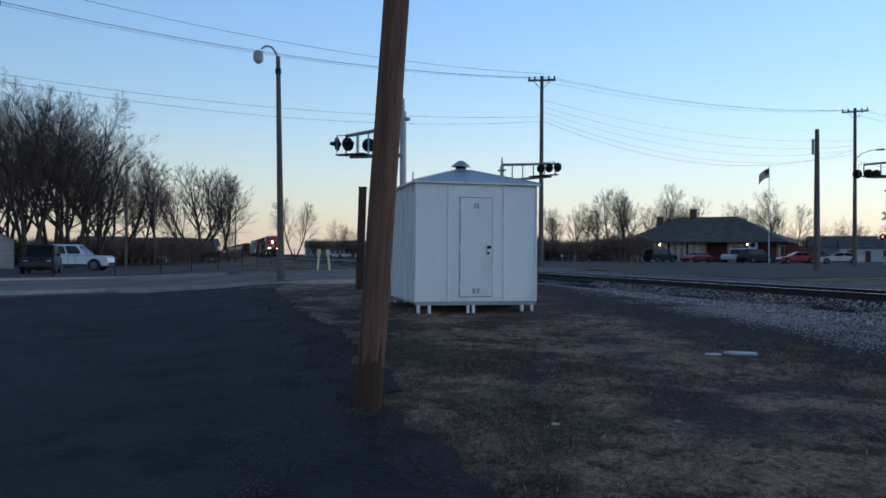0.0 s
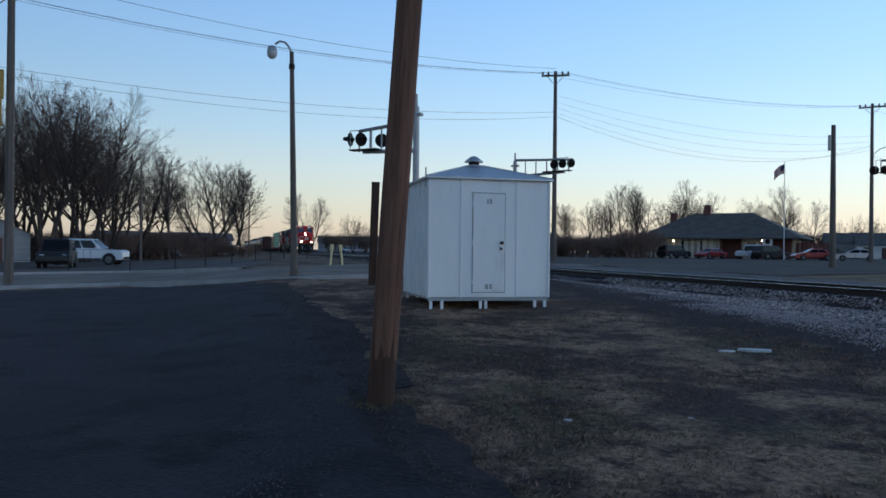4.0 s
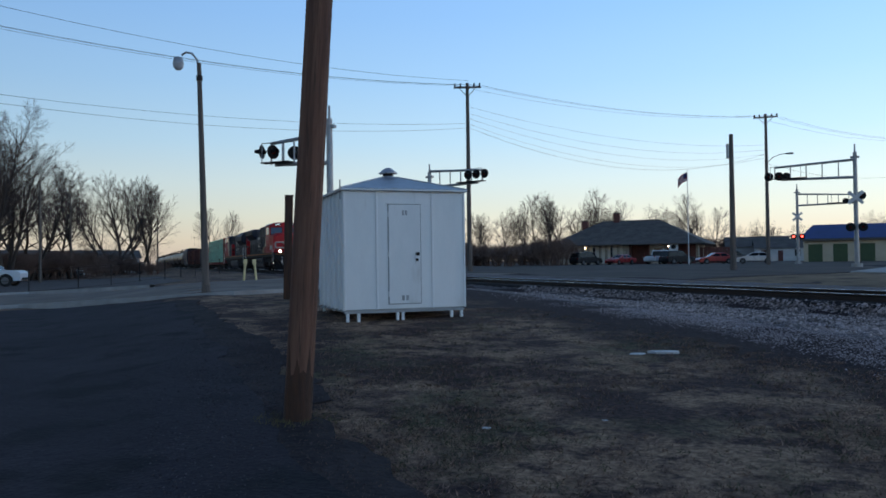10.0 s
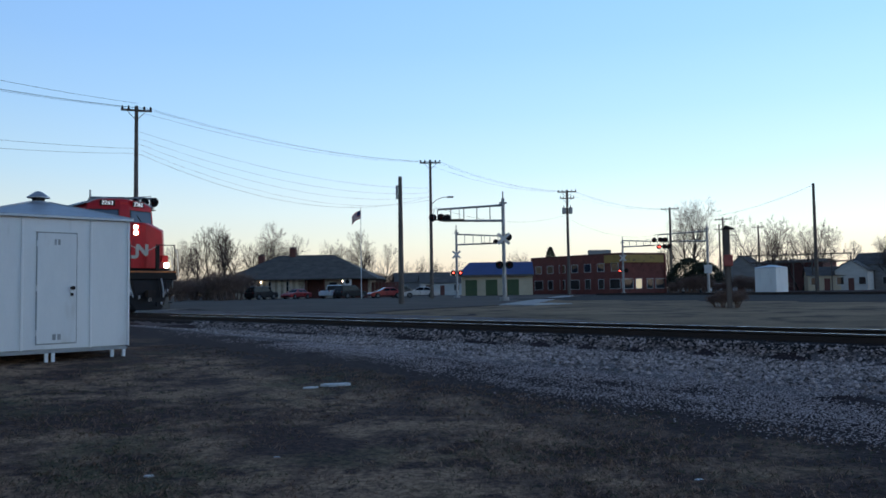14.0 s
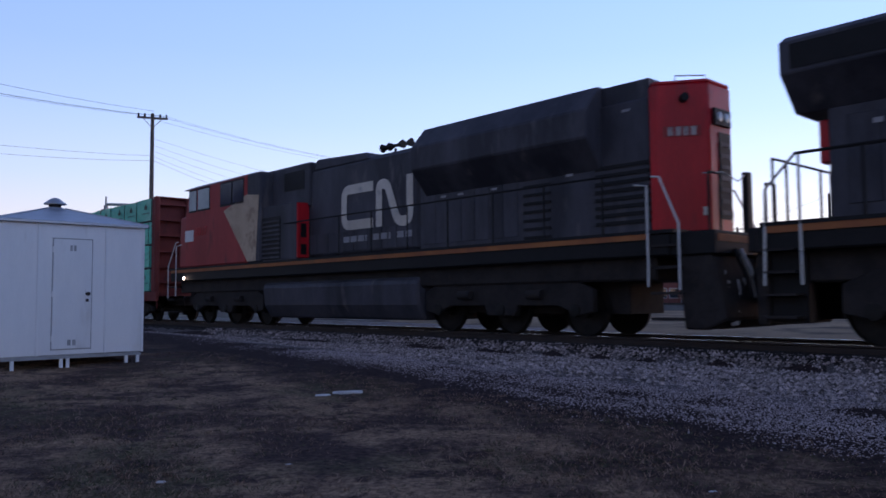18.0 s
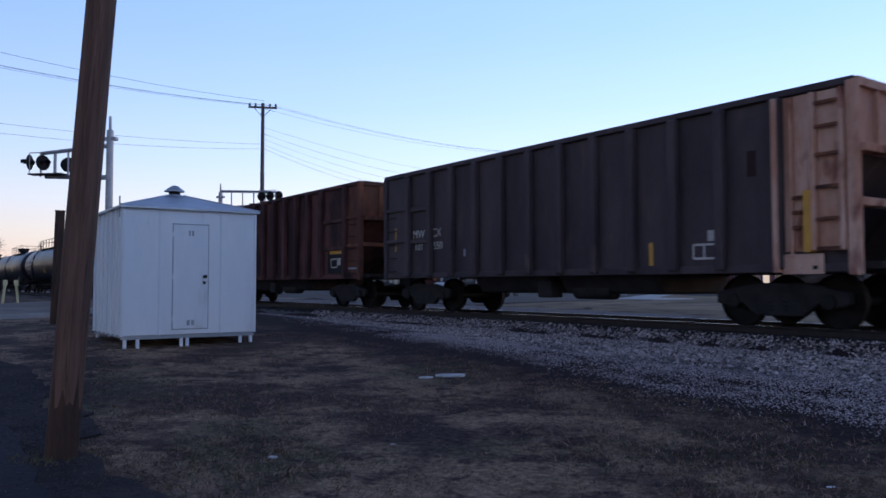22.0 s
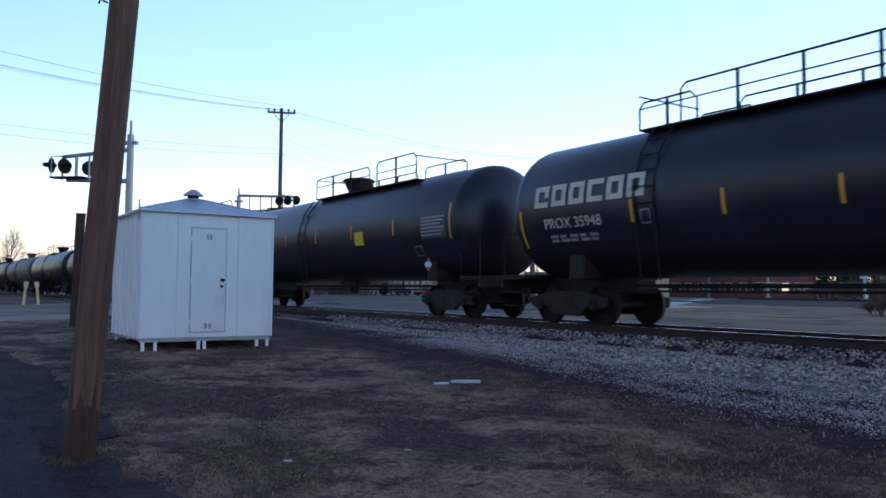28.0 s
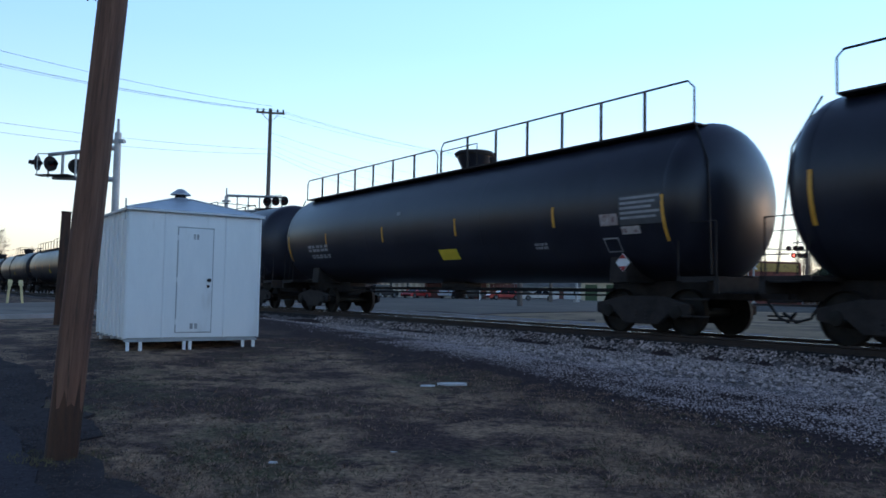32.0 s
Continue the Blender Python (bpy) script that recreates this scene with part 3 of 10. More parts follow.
def stones(name, material, label, count, seed, q0, q1, s0, s1, size, bias=1.0, patch=0.0):
    """Loose stones, joined."""
    rnd = random.Random(seed)
    vs, fs = [], []
    # bedded stones: the hidden underside is left off
    base = [(1, 0, 0), (-1, 0, 0), (0, 1, 0), (0, -1, 0), (0.15, 0, 1)]
    tris = [(0, 2, 4), (2, 1, 4), (1, 3, 4), (3, 0, 4)]
    made = 0
    while made < count:
        q = q0 + (q1 - q0) * rnd.random() ** bias
        p = track_at(rnd.uniform(s0, s1), q, 0)
        if patch < 0:
            s, q = sq(p.x, p.y)
            keep = smooth01((-1.0 - q) / 0.3) * (1 - 0.85 * smooth01((-2.7 - q) / 0.7)) * smooth01(1.25 + 0.9 * noise.noise(Vector((s * 0.25, q * 0.9, 6))) + 0.4 * noise.noise(Vector((s * 0.9, q * 2, 9))))
            if rnd.random() > keep:
                made += 1
                continue
        elif patch:
            s, q = sq(p.x, p.y)
            keep = 1.1 * smooth01((-2.55 - q) / 0.6) * smooth01((q + 6.7 - 0.9 * smooth01((s - 5) / 6)) / 1.7) * smooth01((21 - s) / 9)
            keep *= smooth01(0.72 + 1.3 * noise.noise(Vector((s * 0.28, q * 0.9, 3))) + 0.7 * noise.noise(Vector((s * 1.1, q * 2.2, 8))))
            if rnd.random() > keep:
                made += 1
                continue
        r = size * rnd.uniform(0.55, 1.5)
        a = rnd.uniform(0, 6.28)
        ca, sa = math.cos(a), math.sin(a)
        k = len(vs)
        h = land(p.x, p.y) + r * 0.15 + 0.02
        sx, sy, sz = r * rnd.uniform(0.7, 1.25), r * rnd.uniform(0.6, 1.1), r * rnd.uniform(0.5, 0.9)
        tilt = rnd.uniform(-0.5, 0.5)
        for x, y, z in base:
            x, y, z = x * sx * rnd.uniform(0.75, 1.2), y * sy, z * sz * rnd.uniform(0.75, 1.2)
            z += x * tilt
            vs.append((p.x + x * ca - y * sa, p.y + x * sa + y * ca, h + z))
        fs += [tuple(i + k for i in t) for t in tris]
        made += 1
    g = Geo()
    g.v, g.f = vs, fs
    return single(name, g, material, label, "stones", kind="stuff", fix=False)


M["stones"] = island_stone("crushed_stone", (0.27, 0.215, 0.2), (0.58, 0.47, 0.43), 0.12, 1.4)
M["gravel"] = island_stone("fine_gravel", (0.37, 0.3, 0.295), (0.53, 0.44, 0.43), 0.5, 1.3)
# oily stone, with the track's shade put into its colour as well
M["darkstone"] = island_stone("oily_shaded_stone", (0.02, 0.016, 0.016), (0.042, 0.034, 0.033))
stones("ballast_stones", M["stones"], "grey angular crushed stones on the ballast shoulder", 95000, 21, -4.0, -1.0, -12, 26, 0.036, patch=-1.0)
stones("oily_stones", M["darkstone"], "dark oil-stained crushed stones along the ties, coloured with track shade", 13000, 25, -1.5, 1.7, -14, 26, 0.042)
stones("loose_gravel", M["gravel"], "fine pale grey gravel strewn between ballast and turf", 250000, 22, -6.9, -2.4, -8, 21, 0.0108, patch=1.0)


def in_lot(x, y, margin=0.0):
    """Whether a place lies on the asphalt, or within a margin of its edge."""
    return y < 17 and x < -0.62 * y - 0.55 + margin + 0.25 * noise.noise(Vector((x * 0.8, y * 0.8, 3)))


def tufts(name, material, label, count, seed, patchy, low, high):
    """Short blades in small leaning clumps over the near turf."""
    rnd = random.Random(seed)
    vs, fs = [], []
    for _ in range(count):
        az, r = rnd.uniform(-38, 62), 3.0 + 14.5 * rnd.random() ** 1.2
        p = polar(az, r)
        s, q = sq(p.x, p.y)
        if q > gravel_edge(s) - 1.7 or noise.noise(Vector((p.x * 0.42, p.y * 0.42, patchy))) < rnd.uniform(-0.6, 0.3) or in_lot(p.x, p.y, 0.3):
            continue
        z = land(p.x, p.y)
        lean = rnd.uniform(0, 6.28)
        for _ in range(5):
            a, h = lean + rnd.gauss(0, 0.7), rnd.uniform(low, high)
            bx, by = p.x + rnd.gauss(0, 0.035), p.y + rnd.gauss(0, 0.035)
            run = h * rnd.uniform(0.5, 2.0)
            w = rnd.uniform(0.002, 0.0055)
            k = len(vs)
            vs += [(bx - w, by, z), (bx + w, by, z), (bx + math.cos(a) * run, by + math.sin(a) * run, z + h)]
            fs.append((k, k + 1, k + 2))
    g = Geo()
    g.v, g.f = vs, fs
    return single(name, g, material, label, "grass", kind="stuff", fix=False)


tufts("dead_grass", M["straw"], "short dry straw-coloured winter grass blades", 30000, 31, 9, 0.01, 0.042)
tufts("green_grass", M["greenblade"], "dull green winter grass between the straw", 12000, 33, 27, 0.01, 0.04)


def grit(name, material, label, count, seed, size, edge):
    """Loose chips strewn over the asphalt, or soil clods along its crumbling edge."""
    rnd = random.Random(seed)
    vs, fs = [], []
    while count:
        count -= 1
        if edge:
            y = rnd.uniform(2.5, 15)
            x = -0.62 * y - 0.55 + rnd.gauss(-0.1, 0.5)
        else:
            p = polar(rnd.uniform(28, 66), 3.5 + 12 * rnd.random() ** 1.1)
            x, y = p.x, p.y
            if not in_lot(x, y):
                continue
        if noise.noise(Vector((x * 0.7, y * 0.7, 12))) < rnd.uniform(-0.7, 0.3):
            continue
        r = size * rnd.uniform(0.4, 1.5)
        a = rnd.uniform(0, 6.28)
        z, k = land(x, y) + 0.03, len(vs)
        for i in range(4):
            b = a + i * 1.571
            vs.append((x + math.cos(b) * r * rnd.uniform(0.6, 1.2), y + math.sin(b) * r * rnd.uniform(0.6, 1.2), z))
        vs.append((x, y, z + r * rnd.uniform(0.5, 1.0)))
        fs += [(k + i, k + (i + 1) % 4, k + 4) for i in range(4)]
    g = Geo()
    g.v, g.f = vs, fs
    return single(name, g, material, label, "grit", kind="stuff", fix=False)


M["chip"] = island_stone("asphalt_chips", (0.026, 0.022, 0.026), (0.07, 0.06, 0.067), 0.3, 1.7)
M["clod"] = island_stone("dark_soil_clods", (0.03, 0.021, 0.021), (0.075, 0.052, 0.05), 0.4, 1.5)
grit("asphalt_grit", M["chip"], "loose grey chips on the worn asphalt", 30000, 51, 0.012, False)
grit("soil_clods", M["clod"], "dark soil and grit along the broken asphalt edge", 12000, 52, 0.011, True)


# ---- near things ----
def utility_pole_near():
    base = Vector((-4.18, 6.07, 0))
    z0 = land(base.x, base.y)
    lean = Matrix.Translation((base.x, base.y, z0)) @ Matrix.Rotation(radians(34.5), 4, "Z") @ Matrix.Rotation(radians(3.6), 4, "Y")
    t = thing("utility_pole", lean, "leaning weathered brown wooden utility pole with a tarred base", "utility pole")
    rnd = random.Random(2)
    n, rows = 28, []
    for k in range(60):
        h = -0.3 + 9.8 * k / 59
        r = 0.128 - 0.0012 * h
        row = []
        for i in range(n):
            a = 2 * math.pi * i / n
            crack = 0.006 * noise.noise(Vector((math.cos(a) * 5, math.sin(a) * 5, h * 0.35))) + 0.004 * noise.noise(Vector((math.cos(a) * 12, math.sin(a) * 12, h * 0.8)))
            row.append((math.cos(a) * (r + crack), math.sin(a) * (r + crack), h))
        rows.append(row)
    part("shaft", Geo().loft([r for r in rows], close=True), M["pole"], t, smooth=True)
    low = []
    for k in range(9):
        row = []
        for i, (x, y, _) in enumerate(rows[3]):
            a = 2 * math.pi * i / n
            h1 = 0.42 + 0.5 * noise.noise(Vector((math.cos(a) * 2.2, math.sin(a) * 2.2, 1))) + 0.3 * noise.noise(Vector((math.cos(a) * 6, math.sin(a) * 6, 2)))
            row.append((x * 1.012, y * 1.012, -0.3 + (max(h1, 0.12) + 0.3) * k / 8))
        low.append(row)
    part("butt", Geo().loft(low, close=True), M["tar"], t, "dark tarred wood at the ground", smooth=True)
    g = Geo().tube([(-0.13, -0.02, 3.95), (-0.19, -0.02, 3.97), (-0.2, -0.02, 3.93)], 0.009)
    part("hook", g, M["darksteel"], t, "small rusty steel hook")
    moss = Geo()
    for k in range(260):
        a, r = rnd.uniform(0, 6.28), rnd.uniform(0.14, 0.34)
        x, y, h = math.cos(a) * r * 1.25, math.sin(a) * r, rnd.uniform(0.02, 0.07)
        moss.add([(x - 0.006, y, 0.0), (x + 0.006, y, 0.0), (x + rnd.uniform(-0.04, 0.04), y + rnd.uniform(-0.04, 0.04), h)], [(0, 1, 2)])
    tagged(part("grass_ring", moss, M["moss"], t, "yellow-green grass round the base", fix=False), kind="stuff")


M["moss"] = surf("pale_green_grass", (0.08, 0.07, 0.035), (0.15, 0.125, 0.06), 3, 0.9, 0, 0)
utility_pole_near()


def signal_shed():
    """A white sheet-steel railway equipment house on short legs, square to the track."""
    c = polar(31.1, 15.1)
    m = Matrix.Translation((c.x, c.y, 0)) @ Matrix.Rotation(HEAD, 4, "Z")
    t = thing("signal_shed", m, "white sheet-steel railway equipment shed with a hipped roof on legs", "shed")
    W, D, z0, z1 = 2.46, 2.44, 0.69, 3.03
    part("wall_front", Geo().box(0, W, 0, 0.04, z0, z1), M["white"], t, bevel=0.008)
    part("wall_back", Geo().box(0, W, D - 0.04, D, z0, z1), M["white"], t, bevel=0.008)
    part("wall_side", Geo().box(0, 0.04, 0.042, D - 0.042, z0, z1), M["white"], t, bevel=0.006)
    part("wall_side", Geo().box(W - 0.04, W, 0.042, D - 0.042, z0, z1), M["white"], t, bevel=0.006)
    part("floor_pan", Geo().box(0.03, W - 0.03, 0.03, D - 0.03, z0 - 0.05, z0 + 0.02), M["seam"], t)
    # standing seams
    for x in (0.0, 0.64, 1.78, W):
        part("seam", Geo().box(x - 0.02, x + 0.02, -0.022, 0.0, z0 - 0.01, z1 - 0.01), M["white"], t, bevel=0.005)
    for k in range(7):
        y = 0.05 + k * (D - 0.1) / 6
        part("seam", Geo().box(-0.035, 0.0, y - 0.02, y + 0.02, z0 - 0.01, z1 - 0.01), M["white"], t, bevel=0.006)
    # roof: a low hipped lid with an overhang and a lip
    e = 0.07
    zc = z1 + 0.36
    lid = Geo()
    lo = [(-e, -e), (W + e, -e), (W + e, D + e), (-e, D + e)]
    k = [(W / 2 - 0.14, D / 2 - 0.14), (W / 2 + 0.14, D / 2 - 0.14), (W / 2 + 0.14, D / 2 + 0.14), (W / 2 - 0.14, D / 2 + 0.14)]
    vs = [(x, y, z1 - 0.035) for x, y in lo] + [(x, y, z1 + 0.012) for x, y in lo] + [(x, y, zc) for x, y in k]
    fs = [(3, 2, 1, 0)] + [(i, (i + 1) % 4, 4 + (i + 1) % 4, 4 + i) for i in range(4)] + [(4 + i, 4 + (i + 1) % 4, 8 + (i + 1) % 4, 8 + i) for i in range(4)] + [(8, 9, 10, 11)]
    lid.add(vs, fs)
    roof = part("roof", lid, M["roofsteel"], t, "low hipped galvanised steel roof", bevel=0.006)
    for i in range(4):
        part("ridge_cap", Geo().cyl((lo[i][0], lo[i][1], z1 + 0.014), (k[i][0], k[i][1], zc + 0.004), 0.014, n=6), M["roofsteel"], roof)
    vent = part("roof_vent", Geo().lathe([(0.11, zc - 0.02), (0.11, zc + 0.1)], 16, o=(W / 2, D / 2, 0)), M["darksteel"], roof, "dark round roof ventilator", smooth=True)
    part("vent_collar", Geo().lathe([(0.18, zc - 0.01), (0.16, zc + 0.02), (0.1, zc + 0.03)], 16, o=(W / 2, D / 2, 0)), M["roofsteel"], roof, smooth=True)
    part("vent_cap", Geo().lathe([(0.2, zc + 0.085), (0.2, zc + 0.1), (0.07, zc + 0.2), (0.02, zc + 0.215)], 16, o=(W / 2, D / 2, 0)), M["roofsteel"], roof, smooth=True)
    # door
    x0, x1, d0, d1 = 0.87, 1.54, z0 + 0.09, z1 - 0.29
    door = part("door", Geo().box(x0 + 0.012, x1 - 0.012, -0.022, -0.002, d0 + 0.012, d1 - 0.012), M["white"], t, bevel=0.005)
    part("door_gap", Geo().box(x0 - 0.006, x1 + 0.006, -0.006, 0.0, d0 - 0.006, d1 + 0.006), M["seam"], t)
    part("frame_top", Geo().box(x0 - 0.03, x1 + 0.03, -0.026, -0.003, d1 + 0.006, d1 + 0.03), M["white"], t)
    for z in (d0 + 0.2, (d0 + d1) / 2, d1 - 0.2):
        part("hinge", Geo().cyl((x0 + 0.002, -0.03, z - 0.05), (x0 + 0.002, -0.03, z + 0.05), 0.012, n=8), M["white"], door)
    handle = part("handle", Geo().lathe([(0.035, 0), (0.035, 0.012), (0.015, 0.016), (0.015, 0.05), (0.028, 0.055), (0.028, 0.085), (0.012, 0.095)], 12, "y", (x1 - 0.09, -0.118, d0 + 0.98)), M["darksteel"], door, "dark steel door knob", smooth=True)
    part("lock_plate", Geo().box(x1 - 0.115, x1 - 0.065, -0.03, -0.022, d0 + 0.8, d0 + 1.06), M["white"], door)
    part("padlock", Geo().box(x1 - 0.11, x1 - 0.07, -0.06, -0.03, d0 + 0.84, d0 + 0.89), M["darksteel"], door, "small dark padlock")
    for zz, w in ((d1 - 0.17, 0.1), (d0 + 0.12, 0.14)):
        for k in range(2):
            part("vent_slot", Geo().box(0.5 * (x0 + x1) - w / 2 + k * w * 0.6, 0.5 * (x0 + x1) - w / 2 + k * w * 0.6 + w * 0.4, -0.026, -0.021, zz - 0.05, zz + 0.05), M["seam"], door)
    # legs
    for x in (0.06, 0.28, 1.06, 1.17, W - 0.27, W - 0.06):
        for y in (0.05, D - 0.05):
            g = land(*(m @ Vector((x, y, 0))).xy)
            leg = part("leg", Geo().box(x - 0.028, x + 0.028, y - 0.028, y + 0.028, g - 0.03, z0 - 0.04), M["white"], t, bevel=0.004)
    part("skid", Geo().box(0, W, 0.02, 0.1, z0 - 0.07, z0 - 0.03), M["seam"], t)
    part("skid", Geo().box(0, W, D - 0.1, D - 0.02, z0 - 0.07, z0 - 0.03), M["seam"], t)
    part("conduit", Geo().cyl((-0.05, 0.1, z1 - 0.2), (-0.05, 0.1, z1 + 0.18), 0.014, n=8), M["steel"], t)
    return t


signal_shed()


def slab(p, name, label, category, size, seed, material):
    rnd = random.Random(seed)
    g = Geo()
    n = 14
    ring = [(math.cos(2 * math.pi * k / n) * size[0] * rnd.uniform(0.6, 1.1), math.sin(2 * math.pi * k / n) * size[1] * rnd.uniform(0.6, 1.1)) for k in range(n)]
    g.prism(ring, "xy", -0.01, size[2])
    return single(name, g, material, label, category, m=Matrix.Translation((p[0], p[1], land(p[0], p[1]))) @ pose(0, 0, 0, 0, 0, 14), bevel=0.012)


M["debris"] = surf("pale_debris", (0.55, 0.55, 0.56), (0.7, 0.7, 0.7), 4, 0.8, 0, 0.3, 30)
slab((-1.62, 11.1), "paper_scrap", "pale flattened sheet of debris on the dark soil", "debris", (0.24, 0.1, 0.03), 5, M["debris"])
slab((-1.93, 10.9), "cardboard_scrap", "small torn pale scrap beside the debris", "debris", (0.14, 0.07, 0.02), 7, M["debris"])
litter_rnd = random.Random(40)
for x, y in ((-2.46, 6.46), (-1.55, 7.06), (1.92, 6.16)):
    slab((x, y), "litter", "small pale scrap of litter in the grass", "litter", (0.045, 0.022, 0.01), litter_rnd.randint(0, 99), M["debris"])


def post_dark():
    p = Vector((-12.42, 17.6, 0))
    z = land(p.x, p.y)
    t = thing("marker_post", Matrix.Translation((p.x, p.y, z)) @ Matrix.Rotation(radians(35), 4, "Z") @ Matrix.Rotation(radians(1.5), 4, "Y"), "dark square wooden post in the turf", "post")
    part("post", Geo().box(-0.11, 0.11, -0.11, 0.11, -0.2, 2.78), M["tar"], t, bevel=0.015)
    part("cap", Geo().box(-0.12, 0.12, -0.12, 0.12, 2.78, 2.8), M["darksteel"], t)


post_dark()


# ---- street furniture ----
def street_lamp():
    p = Vector((-16.83, 19.49, 0))
    z = land(p.x, p.y)
    t = thing("street_lamp", Matrix.Translation((p.x, p.y, z)) @ Matrix.Rotation(radians(40.8), 4, "Z") @ Matrix.Rotation(radians(-1.2), 4, "Y"), "brown tapered street lamp with a curved arm and bowl head", "street lamp")
    part("pole", Geo().cyl((0, 0, 0), (0, 0, 7.25), 0.12, 0.07, 12), M["farpole"], t, smooth=True)
    part("base_plate", Geo().cyl((0, 0, -0.05), (0, 0, 0.25), 0.15, 0.13, 12), M["farpole"], t)
    part("collar", Geo().cyl((0, 0, 6.7), (0, 0, 6.85), 0.1, n=12), M["darksteel"], t)
    arm = [(0, 0, 7.0), (-0.05, 0, 7.35), (-0.2, 0, 7.55), (-0.38, 0, 7.58), (-0.52, 0, 7.48)]
    part("arm", Geo().tube(arm, 0.035, 8), M["steel"], t, smooth=True)
    part("head", Geo().lathe([(0.03, 0.22), (0.13, 0.18), (0.16, 0.05), (0.17, 0.0)], 14, o=(-0.62, 0, 7.22)), M["steel"], t, "grey dished lamp housing", smooth=True)
    part("bowl", Geo().lathe([(0.165, 0.0), (0.15, -0.12), (0.08, -0.2), (0.01, -0.22)], 14, o=(-0.62, 0, 7.22)), M["bowl"], t, "clouded unlit glass bowl", smooth=True)


M["bowl"] = surf("clouded_glass", (0.45, 0.47, 0.5), (0.55, 0.57, 0.6), 3, 0.25)
street_lamp()


def wood_pole(name, az, d, top, label, arms=(), r=0.16, lean=0.0, turn=None, extras=None, base=None):
    p = polar(az, d)
    z = land(p.x, p.y) if base is None else base
    t = thing(name, Matrix.Translation((p.x, p.y, z)) @ Matrix.Rotation(radians(az if turn is None else turn), 4, "Z") @ Matrix.Rotation(radians(lean), 4, "Y"), label, "utility pole", "utility poles")
    h = top - z
    part("shaft", Geo().cyl((0, 0, -0.3), (0, 0, h), r, r * 0.62, 10), M["farpole"], t, smooth=True)
    for k, (dz, w) in enumerate(arms):
        arm = part("crossarm", Geo().box(-w / 2, w / 2, -0.19, -0.08, h - dz - 0.07, h - dz + 0.07), M["farpole"], t)
        for x in (-w / 2 + 0.1, -w / 4, w / 4, w / 2 - 0.1):
            part("insulator", Geo().lathe([(0.04, 0), (0.075, 0.06), (0.05, 0.12), (0.08, 0.16), (0.04, 0.24)], 8, o=(x, -0.13, h - dz + 0.07)), M["darksteel"], arm, "dark pin insulator")
        for sx in (-1, 1):
            part("brace", Geo().cyl((sx * w * 0.3, -0.13, h - dz - 0.05), (0, -0.13, h - dz - 0.75), 0.025, n=5), M["farpole"], t)
    if extras:
        extras(t, h)
    return t


def transformers(t, h):
    for x in (-0.45, 0.45):
        can = part("transformer", Geo().lathe([(0.1, 0), (0.27, 0.05), (0.27, 0.85), (0.15, 0.95)], 12, o=(x, -0.1, h - 3.4)), M["steel"], t, "grey transformer can", smooth=True)
        part("bushing", Geo().cyl((x, -0.1, h - 2.45), (x, -0.1, h - 2.2), 0.05, n=6), M["darksteel"], can)
    part("hanger", Geo().box(-0.6, 0.6, -0.2, -0.1, h - 2.75, h - 2.65), M["farpole"], t)


def lamp_arm(t, h):
    part("lamp_arm", Geo().tube([(0, 0, h - 5.0), (0.6, 0, h - 4.4), (1.3, 0, h - 4.15), (1.9, 0, h - 4.1)], 0.04, 6), M["steel"], t, smooth=True)
    part("lamp_head", Geo().box(1.8, 2.5, -0.12, 0.12, h - 4.2, h - 4.03), M["steel"], t, "grey street lamp head", bevel=0.04)


XA, P2, P3, P4, P5 = (21.99, 60.0), (1.36, 85.0), (-8.6, 110.0), (-15.75, 140.0), (-19.25, 165.0)
wood_pole("utility_pole", *XA, 15.3, "tall brown wooden utility pole with one crossarm", [(0.35, 2.1)], 0.2)
wood_pole("utility_pole", *P2, 16.0, "tall wooden utility pole with crossarm and a lamp arm", [(0.35, 2.3)], 0.21, extras=lamp_arm)
wood_pole("utility_pole", 3.58, 52.0, 9.3, "bare grey wooden pole beside the road", (), 0.2, extras=lambda t, h: part("meter_box", Geo().box(-0.3, -0.14, -0.15, 0.15, h - 1.5, h - 0.6), M["steel"], t, "grey metal box"))
wood_pole("utility_pole", *P3, 15.5, "wooden utility pole with two crossarms and transformers", [(0.3, 2.6), (1.2, 2.0)], 0.24, extras=transformers)
wood_pole("utility_pole", *P4, 15.5, "far wooden utility pole with a crossarm", [(0.3, 3.0)], 0.26)
wood_pole("utility_pole", *P5, 15.5, "far wooden utility pole with a crossarm", [(0.4, 3.0)], 0.26)
wood_pole("utility_pole", -19.0, 165.0, 14.2, "far wooden utility pole with a short crossarm", [(1.1, 1.8)], 0.2)
wood_pole("utility_pole", -21.5, 170.0, 14.0, "far wooden utility pole with a crossarm", [(0.4, 2.4)], 0.24)
wood_pole("utility_pole", -25.0, 95.0, 12.9, "bare tall wooden pole beside the far line", (), 0.22)
wood_pole("utility_pole", 60.3, 45.0, 14.4, "tall wooden utility pole beside the car lot", [(0.35, 2.4)], 0.2)
wood_pole("utility_pole", 51.2, 75.0, 9.0, "thin bare wooden pole among the trees", (), 0.13)
wood_pole("utility_pole", 49.4, 90.0, 8.6, "thin bare wooden pole among the trees", (), 0.13)
wood_pole("utility_pole", 44.0, 150.0, 10.5, "thin far pole by the line", (), 0.16)


M["wiregrey"] = surf("weathered_cable", (0.05, 0.05, 0.055), (0.08, 0.08, 0.085), 2, 0.8, 0, 0)


def wire(name, a, b, sag, label, r=0.0095):
    a, b = Vector(a), Vector(b)
    pts = [a.lerp(b, k / 20) - Vector((0, 0, sag * 4 * (k / 20) * (1 - k / 20))) for k in range(21)]
    return single(name, Geo().tube(pts, r, 5), M["wiregrey"], label, "cable", "overhead wires", smooth=True)


